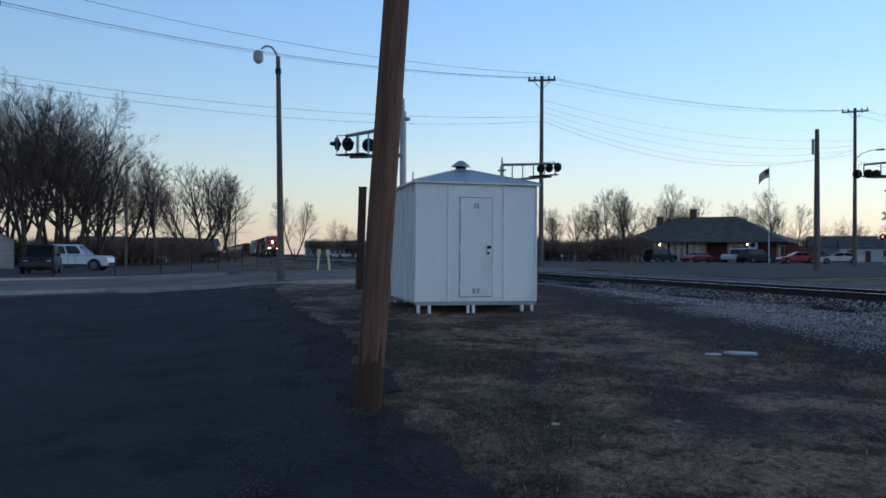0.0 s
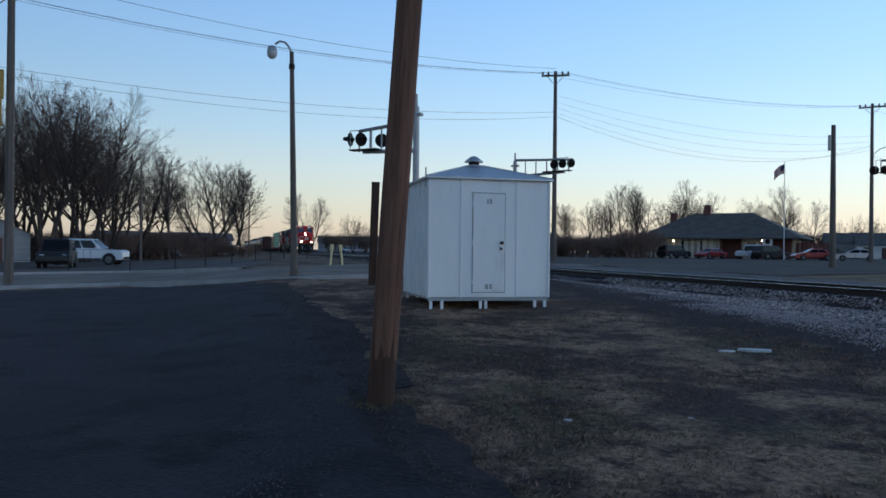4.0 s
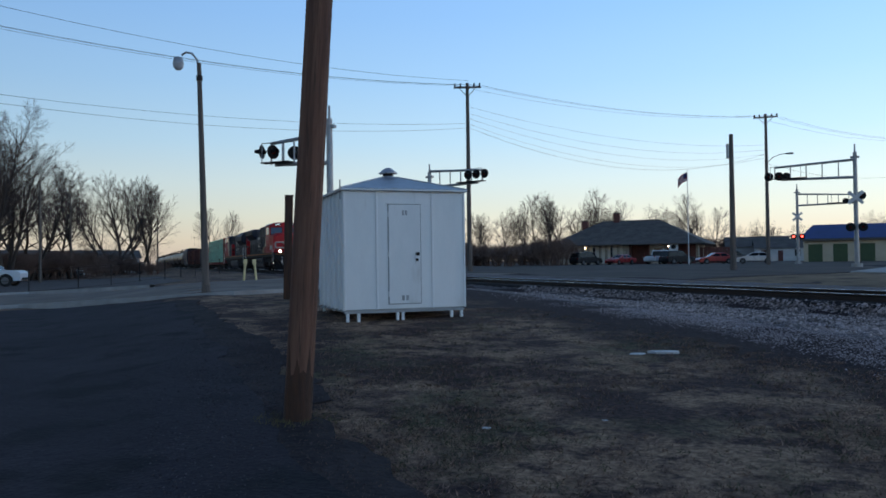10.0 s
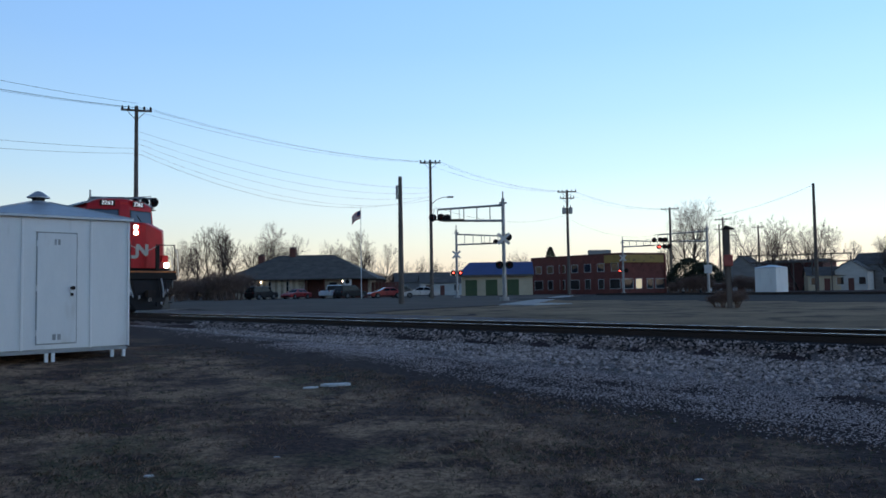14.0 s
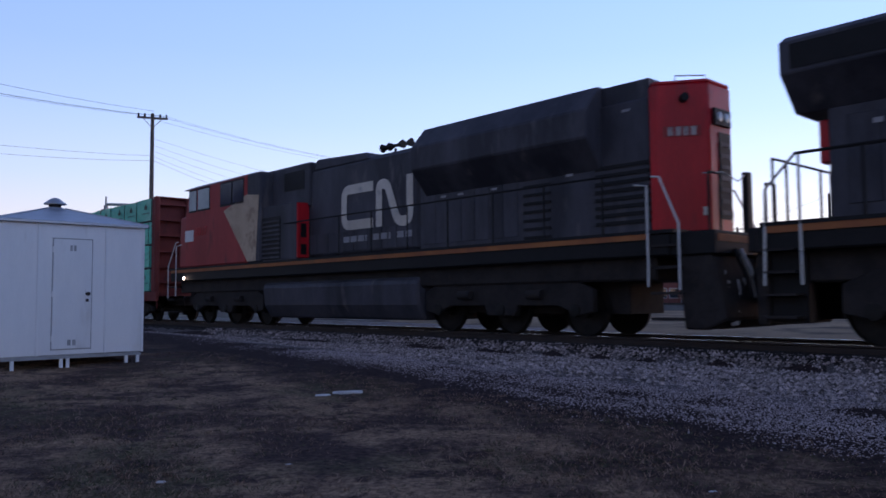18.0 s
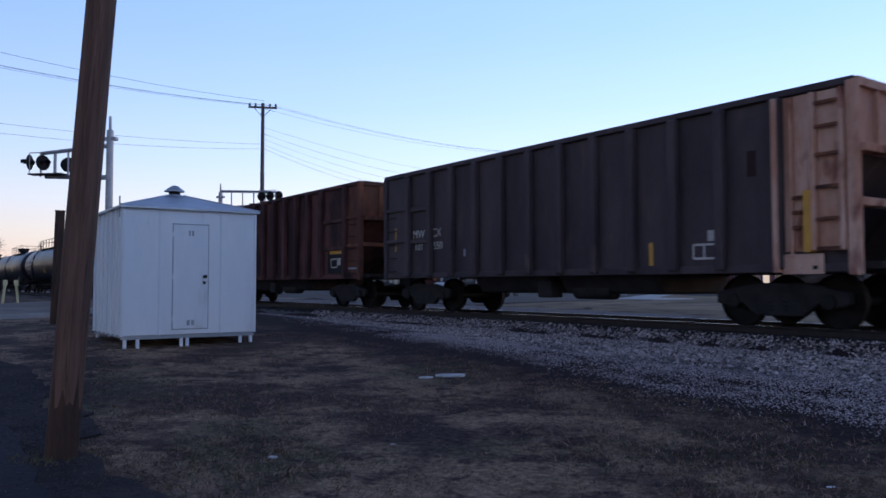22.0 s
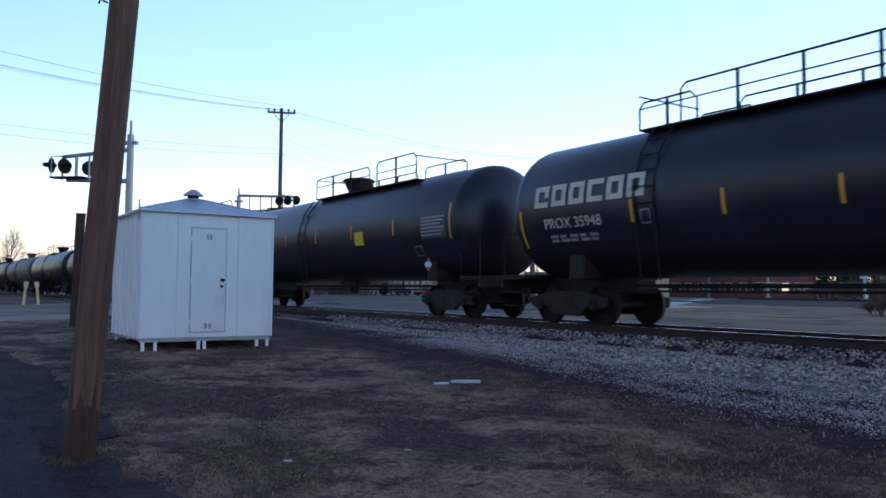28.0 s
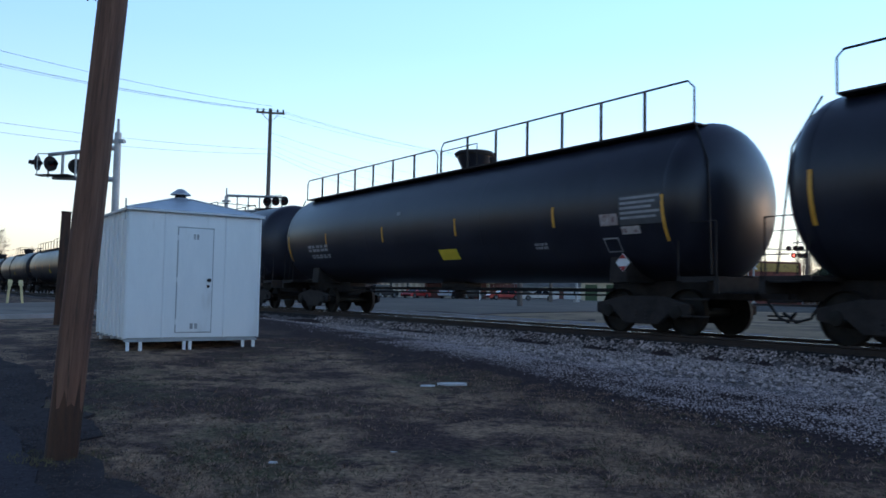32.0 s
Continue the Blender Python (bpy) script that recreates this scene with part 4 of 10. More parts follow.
def at_pole(p, z, side=0.0):
    return polar(p[0], p[1], z) + Vector((math.cos(radians(p[0])) * side, math.sin(radians(p[0])) * side, 0))


LP = (60.3, 45.0)
wire("power_line", at_pole(LP, 15.4, 0.2), at_pole(XA, 15.5, 0.1), 0.9, "thin dark overhead power line between wooden poles", 0.012)
spans = [(LP, XA, 14.2, 15.15), (XA, P2, 15.15, 15.8), (P2, P3, 15.8, 15.3), (P3, P4, 15.3, 15.3), (P4, P5, 15.3, 15.2)]
for a, b, za, zb in spans:
    for side in (-0.95, 0.5, 0.95):
        wire("power_line", at_pole(a, za, side), at_pole(b, zb, side), 0.9, "thin dark overhead power line between wooden poles")
for dz, sag in ((3.0, 0.8), (3.35, 1.0)):
    wire("telephone_line", at_pole(LP, 13.6 - dz), at_pole(XA, 15.2 - dz), sag, "dark overhead telephone cable between poles", 0.01)
for dz, sag in ((1.7, 1.1), (2.2, 1.4), (2.6, 1.7), (3.0, 2.0)):
    wire("telephone_line", at_pole(XA, 15.2 - dz), at_pole(P2, 14.6 - dz), sag, "dark overhead telephone cable between poles", 0.008)
wire("telephone_line", at_pole(XA, 11.9), at_pole(P2, 12.0), 2.4, "dark overhead telephone cable between poles", 0.01)
wire("telephone_line", at_pole(P2, 11.0), at_pole(P3, 12.0), 1.4, "dark overhead telephone cable between poles", 0.01)
wire("telephone_line", at_pole(P3, 11.5), at_pole(P4, 11.5), 1.8, "dark overhead telephone cable between poles", 0.008)
wire("telephone_line", at_pole((-25.0, 95.0), 12.7), at_pole(P4, 13.5), 1.2, "dark overhead telephone cable between poles", 0.016)


# ---- crossing signals ----
M["redlit"] = glow("lit_red_lens", (1.0, 0.06, 0.04), 9.0)
M["reddark"] = surf("dark_red_lens", (0.09, 0.012, 0.01), (0.12, 0.016, 0.014), 5, 0.2, 0, 0)
M["signwhite"] = surf("sign_white", (0.6, 0.6, 0.6), (0.7, 0.7, 0.7), 3, 0.6, 0, 0)


def flasher(parent, x, y, z, face=-1, lit=False):
    """One round signal lamp with its backboard and hood, facing along y."""
    f = face
    board = part("signal_lamp", Geo().lathe([(0.3, 0.0), (0.3, 0.03)], 20, "y", (x, y, z)), M["black"], parent, "round black signal backboard")
    y1 = y - 0.02 if f < 0 else y + 0.045
    part("lens", Geo().lathe([(0.105, 0.0), (0.09, 0.03), (0.02, 0.045)] if f > 0 else [(0.02, -0.045), (0.09, -0.03), (0.105, 0.0)], 14, "y", (x, y1, z)), M["redlit" if lit else "reddark"], board, "lit red lens" if lit else "dark red lens")
    hood = []
    for k in range(13):
        a = math.pi * (-0.15 + 1.3 * k / 12)
        hood.append([(x + math.cos(a) * 0.12, y, z + math.sin(a) * 0.12), (x + math.cos(a) * 0.12, y + f * 0.28, z + math.sin(a) * 0.12)])
    part("hood", Geo().loft(hood), M["black"], board)
    part("housing", Geo().lathe([(0.1, 0.0), (0.1, -f * 0.16), (0.05, -f * 0.2)], 10, "y", (x, y, z)), M["black"], board)
    return board


def cantilever(az, d, top, reach, turn, label, lamps, mast_lamps=(), crossbuck=None, arm_z=(1.05, 2.25), seed=0):
    """A tubular mast with a truss arm that reaches out along local x, and flashing lamps."""
    p = polar(az, d)
    z = land(p.x, p.y)
    t = thing("crossing_signal", Matrix.Translation((p.x, p.y, z)) @ Matrix.Rotation(radians(turn), 4, "Z"), label, "crossing signal", "level crossing signals")
    h = top - z
    part("mast", Geo().cyl((0, 0, 0), (0, 0, h - 0.55), 0.16, 0.13, 12), M["steel"], t, smooth=True)
    part("foundation", Geo().cyl((0, 0, -0.3), (0, 0, 0.3), 0.36, n=12), M["kerb"], t)
    part("finial", Geo().cyl((0, 0, h - 0.55), (0, 0, h), 0.06, 0.05, 8), M["steel"], t)
    part("bracket", Geo().box(-0.28, 0.28, -0.1, 0.1, h - 0.95, h - 0.82), M["steel"], t)
    zu, zl = h - arm_z[0], h - arm_z[1]
    s = 1 if reach > 0 else -1
    zu2 = zu - 0.25
    arm = part("arm", Geo().cyl((0, 0, zl), (reach * 0.86, 0, zl + 0.08), 0.1, 0.085, 10), M["steel"], t, "grey tubular truss arm", smooth=True)
    part("top_chord", Geo().cyl((0, 0, zu), (reach * 0.93, 0, zu2), 0.09, 0.075, 8), M["steel"], arm, smooth=True)
    for k in range(1, 6):
        x = reach * 0.93 * k / 5
        part("strut", Geo().cyl((x, 0, zl + 0.08 * k / 5), (x, 0, zu + (zu2 - zu) * k / 5), 0.04, n=6), M["steel"], arm)
    part("walkway", Geo().box(min(reach * 0.55, reach), max(reach * 0.55, reach), -0.5, -0.1, zl + 0.1, zl + 0.15), M["darksteel"], arm)
    for x in (reach * 0.62, reach * 0.98):
        part("platform_post", Geo().cyl((x, -0.48, zl + 0.1), (x, -0.48, zl + 0.95), 0.02, n=6), M["steel"], arm)
    part("platform_rail", Geo().cyl((reach * 0.62, -0.48, zl + 0.95), (reach * 0.98, -0.48, zl + 0.95), 0.02, n=6), M["steel"], arm)
    for x, y, dz, face, lit, *swing in lamps:
        lamp = flasher(arm, reach - s * x, y, zl + dz, face, lit)
        if swing:
            o = Vector((reach - s * x, y, 0))
            lamp.matrix_basis = Matrix.Translation(o) @ Matrix.Rotation(radians(swing[0]), 4, "Z") @ Matrix.Translation(-o)
    for x, y, zz, face, lit in mast_lamps:
        flasher(t, x, y, zz, face, lit)
    if crossbuck:
        zz, face = crossbuck
        for a in (42, -42):
            m = Matrix.Translation((0, face * 0.2, zz)) @ Matrix.Rotation(radians(a), 4, "Y")
            part("crossbuck", Geo().box(-0.6, 0.6, -0.015 if a > 0 else -0.04, 0.0 if a > 0 else -0.025, -0.11, 0.11, m), M["signwhite"], t, "white crossbuck board")
    return t


cantilever(32.1, 33.0, 8.2, -3.1, 2, "grey cantilever crossing signal with dark lamps over the street",
           [(0.0, -0.4, 0.6, -1, False, -78), (0.45, -0.2, 0.6, -1, False, 70), (1.2, 0.3, 0.58, 1, False, 30)], arm_z=(1.15, 2.4))
cantilever(24.85, 54.0, 8.35, 4.7, -12, "grey cantilever crossing signal beyond the track",
           [(0.0, -0.3, 0.6, -1, False), (0.65, -0.3, 0.6, -1, False), (1.3, -0.3, 0.6, -1, False)], arm_z=(0.5, 1.62))
cantilever(-3.95, 60.0, 9.2, -5.4, -2, "tall grey cantilever crossing signal with a crossbuck and lamps",
           [(0.0, -0.3, 0.3, -1, False), (0.65, -0.3, 0.3, -1, False), (1.1, 0.25, 0.3, 1, False)],
           [(-0.35, -0.3, 2.75, -1, False), (0.4, -0.3, 2.75, -1, False), (0.35, 0.2, 4.9, -1, False)], (4.75, -1))
cantilever(-0.48, 90.0, 9.2, 5.2, -1, "grey cantilever crossing signal with glowing red lamps",
           [(0.0, 0.3, 0.3, 1, False), (0.65, 0.3, 0.3, 1, False)],
           [(-0.4, -0.3, 2.9, -1, True), (0.42, -0.3, 2.9, -1, True)], (5.0, -1))
cantilever(-18.2, 100.0, 9.6, -6.2, -17, "grey cantilever crossing signal with a cluster of lamps, one red",
           [(0.0, -0.3, 0.3, -1, False), (0.75, -0.3, 0.3, -1, False), (1.3, -0.3, 0.3, -1, False), (0.55, -0.3, -0.55, -1, True), (1.2, -0.3, -0.55, -1, False), (1.75, -0.3, -0.55, -1, False)],
           [(-0.45, -0.3, 3.0, -1, False), (0.42, -0.3, 3.0, -1, False)], arm_z=(1.15, 2.35))
cantilever(-12.44, 115.0, 9.1, 5.2, -12, "far grey cantilever crossing signal with red lamps",
           [],
           [(-0.45, -0.3, 3.4, -1, True), (0.42, -0.3, 3.4, -1, False)], (5.2, -1), arm_z=(0.6, 1.5))


# ---- trees ----
M["bark"] = surf("winter_bark", (0.04, 0.03, 0.025), (0.075, 0.058, 0.048), 3, 0.95, 0, 0.3, 20)
M["brushtwig"] = surf("reddish_brush_twigs", (0.14, 0.09, 0.07), (0.24, 0.16, 0.128), 2, 0.95, 0, 0)
M["twig"] = surf("bare_twigs", (0.07, 0.05, 0.043), (0.12, 0.088, 0.075), 2, 0.95, 0, 0)


def tree_meshes(seed, height, spread, depth, kids, low=0.22, stems=1, droop=0.0, spray=3):
    """A bare winter tree: limbs in one mesh, twigs in another."""
    rnd = random.Random(seed)
    limbs, twigs = Geo(), Geo()

    def grow(p, d, length, r, level):
        q = p
        steps = 3 if level < 3 else 2
        for k in range(steps):
            d = (d + Vector((rnd.gauss(0, 0.09), rnd.gauss(0, 0.09), rnd.gauss(0.03 - droop * level, 0.05)))).normalized()
            nxt = q + d * (length / steps)
            r2 = r * (0.86 if level else 0.9)
            (limbs if level < depth - 2 else twigs).cyl(q, nxt, r, r2, 6 if level < 2 else 4 if level < depth - 2 else 3, caps=False)
            q, r = nxt, r2
            if level and level < depth and k < steps - 1 and rnd.random() < 0.8:
                side = d.orthogonal().normalized()
                side.rotate(Matrix.Rotation(rnd.uniform(0, 6.28), 3, d))
                grow(q, (d + side * rnd.uniform(0.5, 0.9)).normalized(), length * rnd.uniform(0.5, 0.7), r * 0.55, level + 1)
        if level == depth:
            for _ in range(spray):
                e = (d + Vector((rnd.gauss(0, 0.45), rnd.gauss(0, 0.45), rnd.gauss(0.05, 0.35)))).normalized()
                s0 = p.lerp(q, rnd.random())
                twigs.cyl(s0, s0 + e * length * rnd.uniform(0.7, 1.5), r * 0.7, r * 0.35, 3, caps=False)
        if level < depth:
            n = kids + (1 if rnd.random() < 0.35 else 0)
            a0 = rnd.uniform(0, 6.28)
            for i in range(n):
                side = d.orthogonal().normalized()
                side.rotate(Matrix.Rotation(a0 + 6.28 * i / n + rnd.uniform(-0.5, 0.5), 3, d))
                grow(q, (d + side * spread * rnd.uniform(0.6, 1.3)).normalized(), length * rnd.uniform(0.62, 0.84), r * rnd.uniform(0.6, 0.75), level + 1)

    for s in range(stems):
        a = rnd.uniform(0, 6.28)
        tilt = 0.0 if stems == 1 else rnd.uniform(0.1, 0.4)
        o = Vector((math.cos(a) * 0.3, math.sin(a) * 0.3, -0.15)) * (0 if stems == 1 else 1)
        grow(o, Vector((math.cos(a) * tilt, math.sin(a) * tilt, 1)).normalized(), height * low, height * (0.02 if stems == 1 else 0.011), 0)
    top = max(v[2] for v in twigs.v)
    k = height / top
    for g in (limbs, twigs):
        g.v = [(x * k, y * k, z * k) for x, y, z in g.v]
    if stems > 5:
        limbs.add(twigs.v, twigs.f)
        return (mesh_of("shrub", limbs, M["brushtwig"], fix=False),)
    return mesh_of("trunk", limbs, M["bark"], True, fix=False), mesh_of("crown", twigs, M["twig"], fix=False)


def crown_tree(seed, height, stems, wide, low, limbs_n, twig_n):
    """A bare tree with leaders that run up through the crown and limbs that leave them at a slant, then turn upward."""
    rnd = random.Random(seed)
    limbs, twigs = Geo(), Geo()

    def run(p, d, length, r, level, lift):
        """One branch of several pieces, with side branches along its outer part."""
        steps = (7, 6, 4, 2)[level]
        sides = (limbs_n, 8, twig_n, 0)[level]
        pts, rads, dirs = [p], [r], [d]
        for k in range(steps):
            d = (d + Vector((rnd.gauss(0, 0.1), rnd.gauss(0, 0.1), lift + rnd.gauss(0, 0.05)))).normalized()
            p = p + d * (length / steps)
            pts.append(p)
            rads.append(r * (1 - 0.86 * (k + 1) / steps))
            dirs.append(d)
        g = limbs if level < 2 else twigs
        for k in range(steps):
            g.cyl(pts[k], pts[k + 1], max(rads[k], 0.009), max(rads[k + 1], 0.007), (7, 5, 3, 3)[level], caps=False)
        a = rnd.uniform(0, 6.28)
        for k in range(sides):
            f = (low if level == 0 else 0.2) + (0.98 - (low if level == 0 else 0.2)) * (k + rnd.random()) / sides
            i = min(int(f * steps), steps - 1)
            o = pts[i].lerp(pts[i + 1], f * steps - i)
            a += 2.4 + rnd.uniform(-0.5, 0.5)
            side = dirs[i].orthogonal().normalized()
            side.rotate(Matrix.Rotation(a, 3, dirs[i]))
            out = (dirs[i] + side * wide * rnd.uniform(0.75, 1.35) * (1.25 - 0.5 * f)).normalized()
            ln = length * (0.62 - 0.42 * f if level == 0 else 0.58 - 0.3 * f) * rnd.uniform(0.75, 1.2)
            run(o, out, ln, max(rads[i] * 0.55, 0.008), level + 1, (0.1, 0.06, 0.02, 0.0)[level])

    for k in range(stems):
        a = 6.28 * k / stems + rnd.uniform(-0.5, 0.5)
        tilt = 0.0 if stems == 1 else rnd.uniform(0.18, 0.42)
        run(Vector((math.cos(a), math.sin(a), 0)) * (0.0 if stems == 1 else 0.25) + Vector((0, 0, -0.15)), Vector((math.cos(a) * tilt, math.sin(a) * tilt, 1)).normalized(), height * rnd.uniform(0.85, 1.0), height * (0.021 if stems == 1 else 0.015), 0, 0.03)
    k = height / max(v[2] for v in twigs.v)
    for g in (limbs, twigs):
        g.v = [(x * k, y * k, z * k) for x, y, z in g.v]
    return mesh_of("trunk", limbs, M["bark"], True, fix=False), mesh_of("crown", twigs, M["twig"], fix=False)


TREES = {
    "broad": crown_tree(11, 15, 3, 0.85, 0.26, 15, 12),
    "broad2": crown_tree(12, 15, 4, 0.75, 0.24, 12, 12),
    "tall": crown_tree(13, 12, 1, 0.75, 0.3, 18, 10),
    "tall2": crown_tree(14, 12, 2, 0.7, 0.28, 14, 9),
    "gnarled": crown_tree(15, 9, 2, 1.0, 0.24, 13, 9),
    "brush": tree_meshes(16, 3.2, 0.5, 4, 3, 0.1, stems=10),
    "brush2": tree_meshes(17, 3.0, 0.55, 4, 3, 0.12, stems=10),
}


def tree(kind, az, d, height, turn=0.0, label="bare leafless winter tree", group="bare trees"):
    p = polar(az, d)
    me = TREES[kind]
    base = {"broad": 15, "broad2": 15, "tall": 12, "tall2": 12, "gnarled": 9, "brush": 3.2, "brush2": 3.0}[kind]
    k = height / base
    brushy = kind.startswith("brush")
    t = new("shrub", TREES[kind][0]) if brushy else new("tree")
    t.matrix_basis = Matrix.Translation((p.x, p.y, land(p.x, p.y))) @ Matrix.Rotation(turn, 4, "Z") @ Matrix.Diagonal((k, k, k, 1))
    tagged(t, label, "shrub" if brushy else "tree", group, "stuff" if brushy else "")
    if brushy:
        return t
    shared("trunk", me[0], t)
    shared("crown", me[1], t)
    return t


trnd = random.Random(77)
for kind, az, d, h in (("broad", 54.7, 76, 16.6), ("broad2", 56.9, 74, 15.6), ("broad", 59.6, 78, 15.2), ("broad2", 53.2, 82, 14.6), ("tall2", 51.9, 88, 12.0), ("broad2", 62.4, 74, 15.5), ("tall2", 55.7, 98, 16.0), ("tall", 54.0, 100, 14.0), ("broad2", 58.2, 100, 18.0), ("broad", 55.6, 88, 17.8), ("tall2", 52.6, 92, 13.0), ("broad", 61.0, 90, 17.0)):
    tree(kind, az, d, h, trnd.uniform(0, 6.28), "large many-limbed bare tree beyond the car lot", "big bare trees")
for kind, az, d, h in (("tall2", 50.4, 105, 13.0), ("tall", 49.1, 108, 13.4), ("tall2", 47.0, 104, 12.6), ("tall", 46.2, 108, 13.4), ("tall2", 45.2, 106, 12.8), ("tall", 44.5, 112, 12.4), ("tall2", 46.6, 122, 13.5), ("tall", 50.9, 118, 12.0), ("gnarled", 47.6, 98, 5.5), ("gnarled", 44.6, 110, 5.0)):
    tree(kind, az, d, h, trnd.uniform(0, 6.28), "slender bare tree in a row by the line", "row of bare trees")
for kind, az, d, h in (("tall2", 39.9, 150, 12.2), ("gnarled", 36.6, 170, 8.5), ("gnarled", 35.8, 190, 7.5)):
    tree(kind, az, d, h, trnd.uniform(0, 6.28), "distant bare tree against the sunset", "distant trees")
for kind, az, d, h in (("tall", 21.2, 150, 9.5), ("tall2", 20.2, 155, 11), ("tall", 18.0, 160, 11.5), ("tall2", 16.8, 165, 14.5), ("tall", 15.9, 168, 15.0), ("tall2", 14.6, 160, 14.6), ("broad", 13.2, 170, 12.5), ("broad2", 12.0, 175, 13.0), ("gnarled", 8.6, 170, 12.0), ("gnarled", 7.4, 175, 11.5), ("tall", 6.0, 150, 12.3), ("gnarled", 1.5, 190, 9), ("gnarled", 0.3, 200, 8.5), ("gnarled", 2.6, 195, 8), ("tall", 23.0, 160, 10), ("gnarled", -1.8, 200, 8), ("gnarled", -5.2, 210, 11), ("tall2", 19.1, 170, 10.5), ("tall", 13.9, 175, 11.5), ("tall2", 17.3, 180, 11), ("tall", 9.4, 180, 9.5), ("tall2", 5.2, 165, 10.5), ("tall2", 21.9, 165, 8.5)):
    tree(kind, az, d, h * 1.06, trnd.uniform(0, 6.28), "bare tree behind the depot", "trees behind the depot")
for kind, az, d, h in (("broad", -17.0, 150, 15.0), ("gnarled", -21.6, 165, 13.5), ("tall2", -22.4, 150, 9.5), ("gnarled", -24.0, 160, 12.4), ("gnarled", -24.9, 170, 12), ("gnarled", -30.0, 180, 10), ("gnarled", -31.5, 170, 11), ("gnarled", -28.0, 190, 8), ("tall2", -15.6, 160, 9), ("tall2", -18.6, 170, 8), ("broad2", -29.3, 150, 8.6), ("tall2", -26.2, 180, 9), ("tall2", -33.0, 165, 9)):
    tree(kind, az, d, h * 1.15, trnd.uniform(0, 6.28), "bare gnarled tree by the far street", "trees by the far street")
for k in range(44):
    az = 43.9 + 18.3 * k / 43 + trnd.uniform(-0.3, 0.3)
    tree(trnd.choice(("brush", "brush2")), az, trnd.uniform(84, 112), trnd.uniform(1.6, 4.0) * (0.6 if k < 3 else 1.0), trnd.uniform(0, 6.28), "dense leafless thicket under the trees", "thicket")
for k in range(18):
    az = 24.0 - 8.8 * k / 17 + trnd.uniform(-0.3, 0.3)
    tree(trnd.choice(("brush", "brush2")), az, trnd.uniform(105, 130), trnd.uniform(2.2, 5.0), trnd.uniform(0, 6.28), "leafless reddish brush beside the depot", "brush by the depot")
for k in range(84):
    az = 37.6 - 0.82 * k + trnd.uniform(-0.3, 0.3)
    tree(trnd.choice(("brush", "brush2")), az, trnd.uniform(170, 240), trnd.uniform(3.0, 6.5), trnd.uniform(0, 6.28), "distant leafless hedge on the skyline", "distant hedge")
for k in range(12):
    tree(("brush", "brush2")[k % 2], -15.9 - 0.6 * k + trnd.uniform(-0.2, 0.2), trnd.uniform(114, 124), trnd.uniform(1.6, 3.4), trnd.uniform(0, 6.28), "leafless brush along the far street", "brush by the far street")
tree("brush", -19.6, 32.5, 0.9, 1.0, "small dry bush at the foot of the old signal", "dry bushes")
tree("brush2", -18.9, 33.5, 0.7, 2.0, "small dry bush at the foot of the old signal", "dry bushes")


def evergreen(az, d, h, w):
    p = polar(az, d)
    rnd = random.Random(int(az * 100) & 255)
    t = thing("evergreen_bush", Matrix.Translation((p.x, p.y, land(p.x, p.y))), "dark rounded evergreen bush by the far street", "bush")
    part("trunk", Geo().cyl((0, 0, -0.1), (0, 0, h * 0.6), 0.15, 0.05, 6), M["bark"], t)
    g = Geo()
    for k in range(3200):
        a, u = rnd.uniform(0, 6.28), rnd.random() ** 0.5
        zz = rnd.uniform(0.1, 1.0)
        r = w / 2 * (math.sin(math.pi * min(zz * 0.8 + 0.18, 1)) ** 0.7) * (0.55 + 0.45 * u) * rnd.uniform(0.8, 1.1)
        c = Vector((math.cos(a) * r, math.sin(a) * r, zz * h))
        d1, d2 = Vector((rnd.gauss(0, 1), rnd.gauss(0, 1), rnd.gauss(0, 1))).normalized() * 0.28, Vector((rnd.gauss(0, 1), rnd.gauss(0, 1), rnd.gauss(0, 1))).normalized() * 0.2
        g.add([c - d1, c + d1, c + d2], [(0, 1, 2)])
    part("foliage", g, M["evergreen"], t, fix=False)


M["evergreen"] = surf("dark_evergreen", (0.016, 0.024, 0.014), (0.035, 0.05, 0.028), 3, 0.9, 0, 0)
evergreen(-16.9, 135, 5.6, 7.5)
evergreen(-18.0, 138, 5.0, 6.5)
evergreen(-7.3, 190, 11.0, 3.6)

# ---- buildings ----
M["shingle"] = surf("dark_roof_shingle", (0.085, 0.078, 0.072), (0.135, 0.125, 0.115), 0.8, 0.9, 0, 0.5, 6, (1, 1, 3))
M["stonewall"] = surf("pale_stone_wall", (0.34, 0.29, 0.23), (0.46, 0.4, 0.32), 0.8, 0.9, 0, 0.6, 3, grime=(0.22, 0.18, 0.15), grime_at=0.55)
M["timber"] = surf("dark_red_timber", (0.11, 0.045, 0.038), (0.16, 0.06, 0.05), 1, 0.8)
M["brick"] = surf("red_brick_wall", (0.15, 0.046, 0.037), (0.21, 0.068, 0.054), 0.7, 0.9, 0, 0.4, 7, grime=(0.09, 0.03, 0.026), grime_at=0.58)
M["tan"] = surf("tan_stucco", (0.5, 0.43, 0.31), (0.58, 0.5, 0.37), 0.5, 0.9, 0, 0.1)
M["greendoor"] = surf("green_door_paint", (0.05, 0.085, 0.04), (0.065, 0.105, 0.048), 1, 0.7)
M["blueroof"] = surf("blue_metal_roof", (0.035, 0.07, 0.2), (0.05, 0.09, 0.25), 0.5, 0.5, 0.2)
M["yellow"] = surf("yellow_sign_paint", (0.36, 0.22, 0.05), (0.42, 0.27, 0.07), 0.6, 0.6, grime=(0.2, 0.13, 0.05), grime_at=0.56)
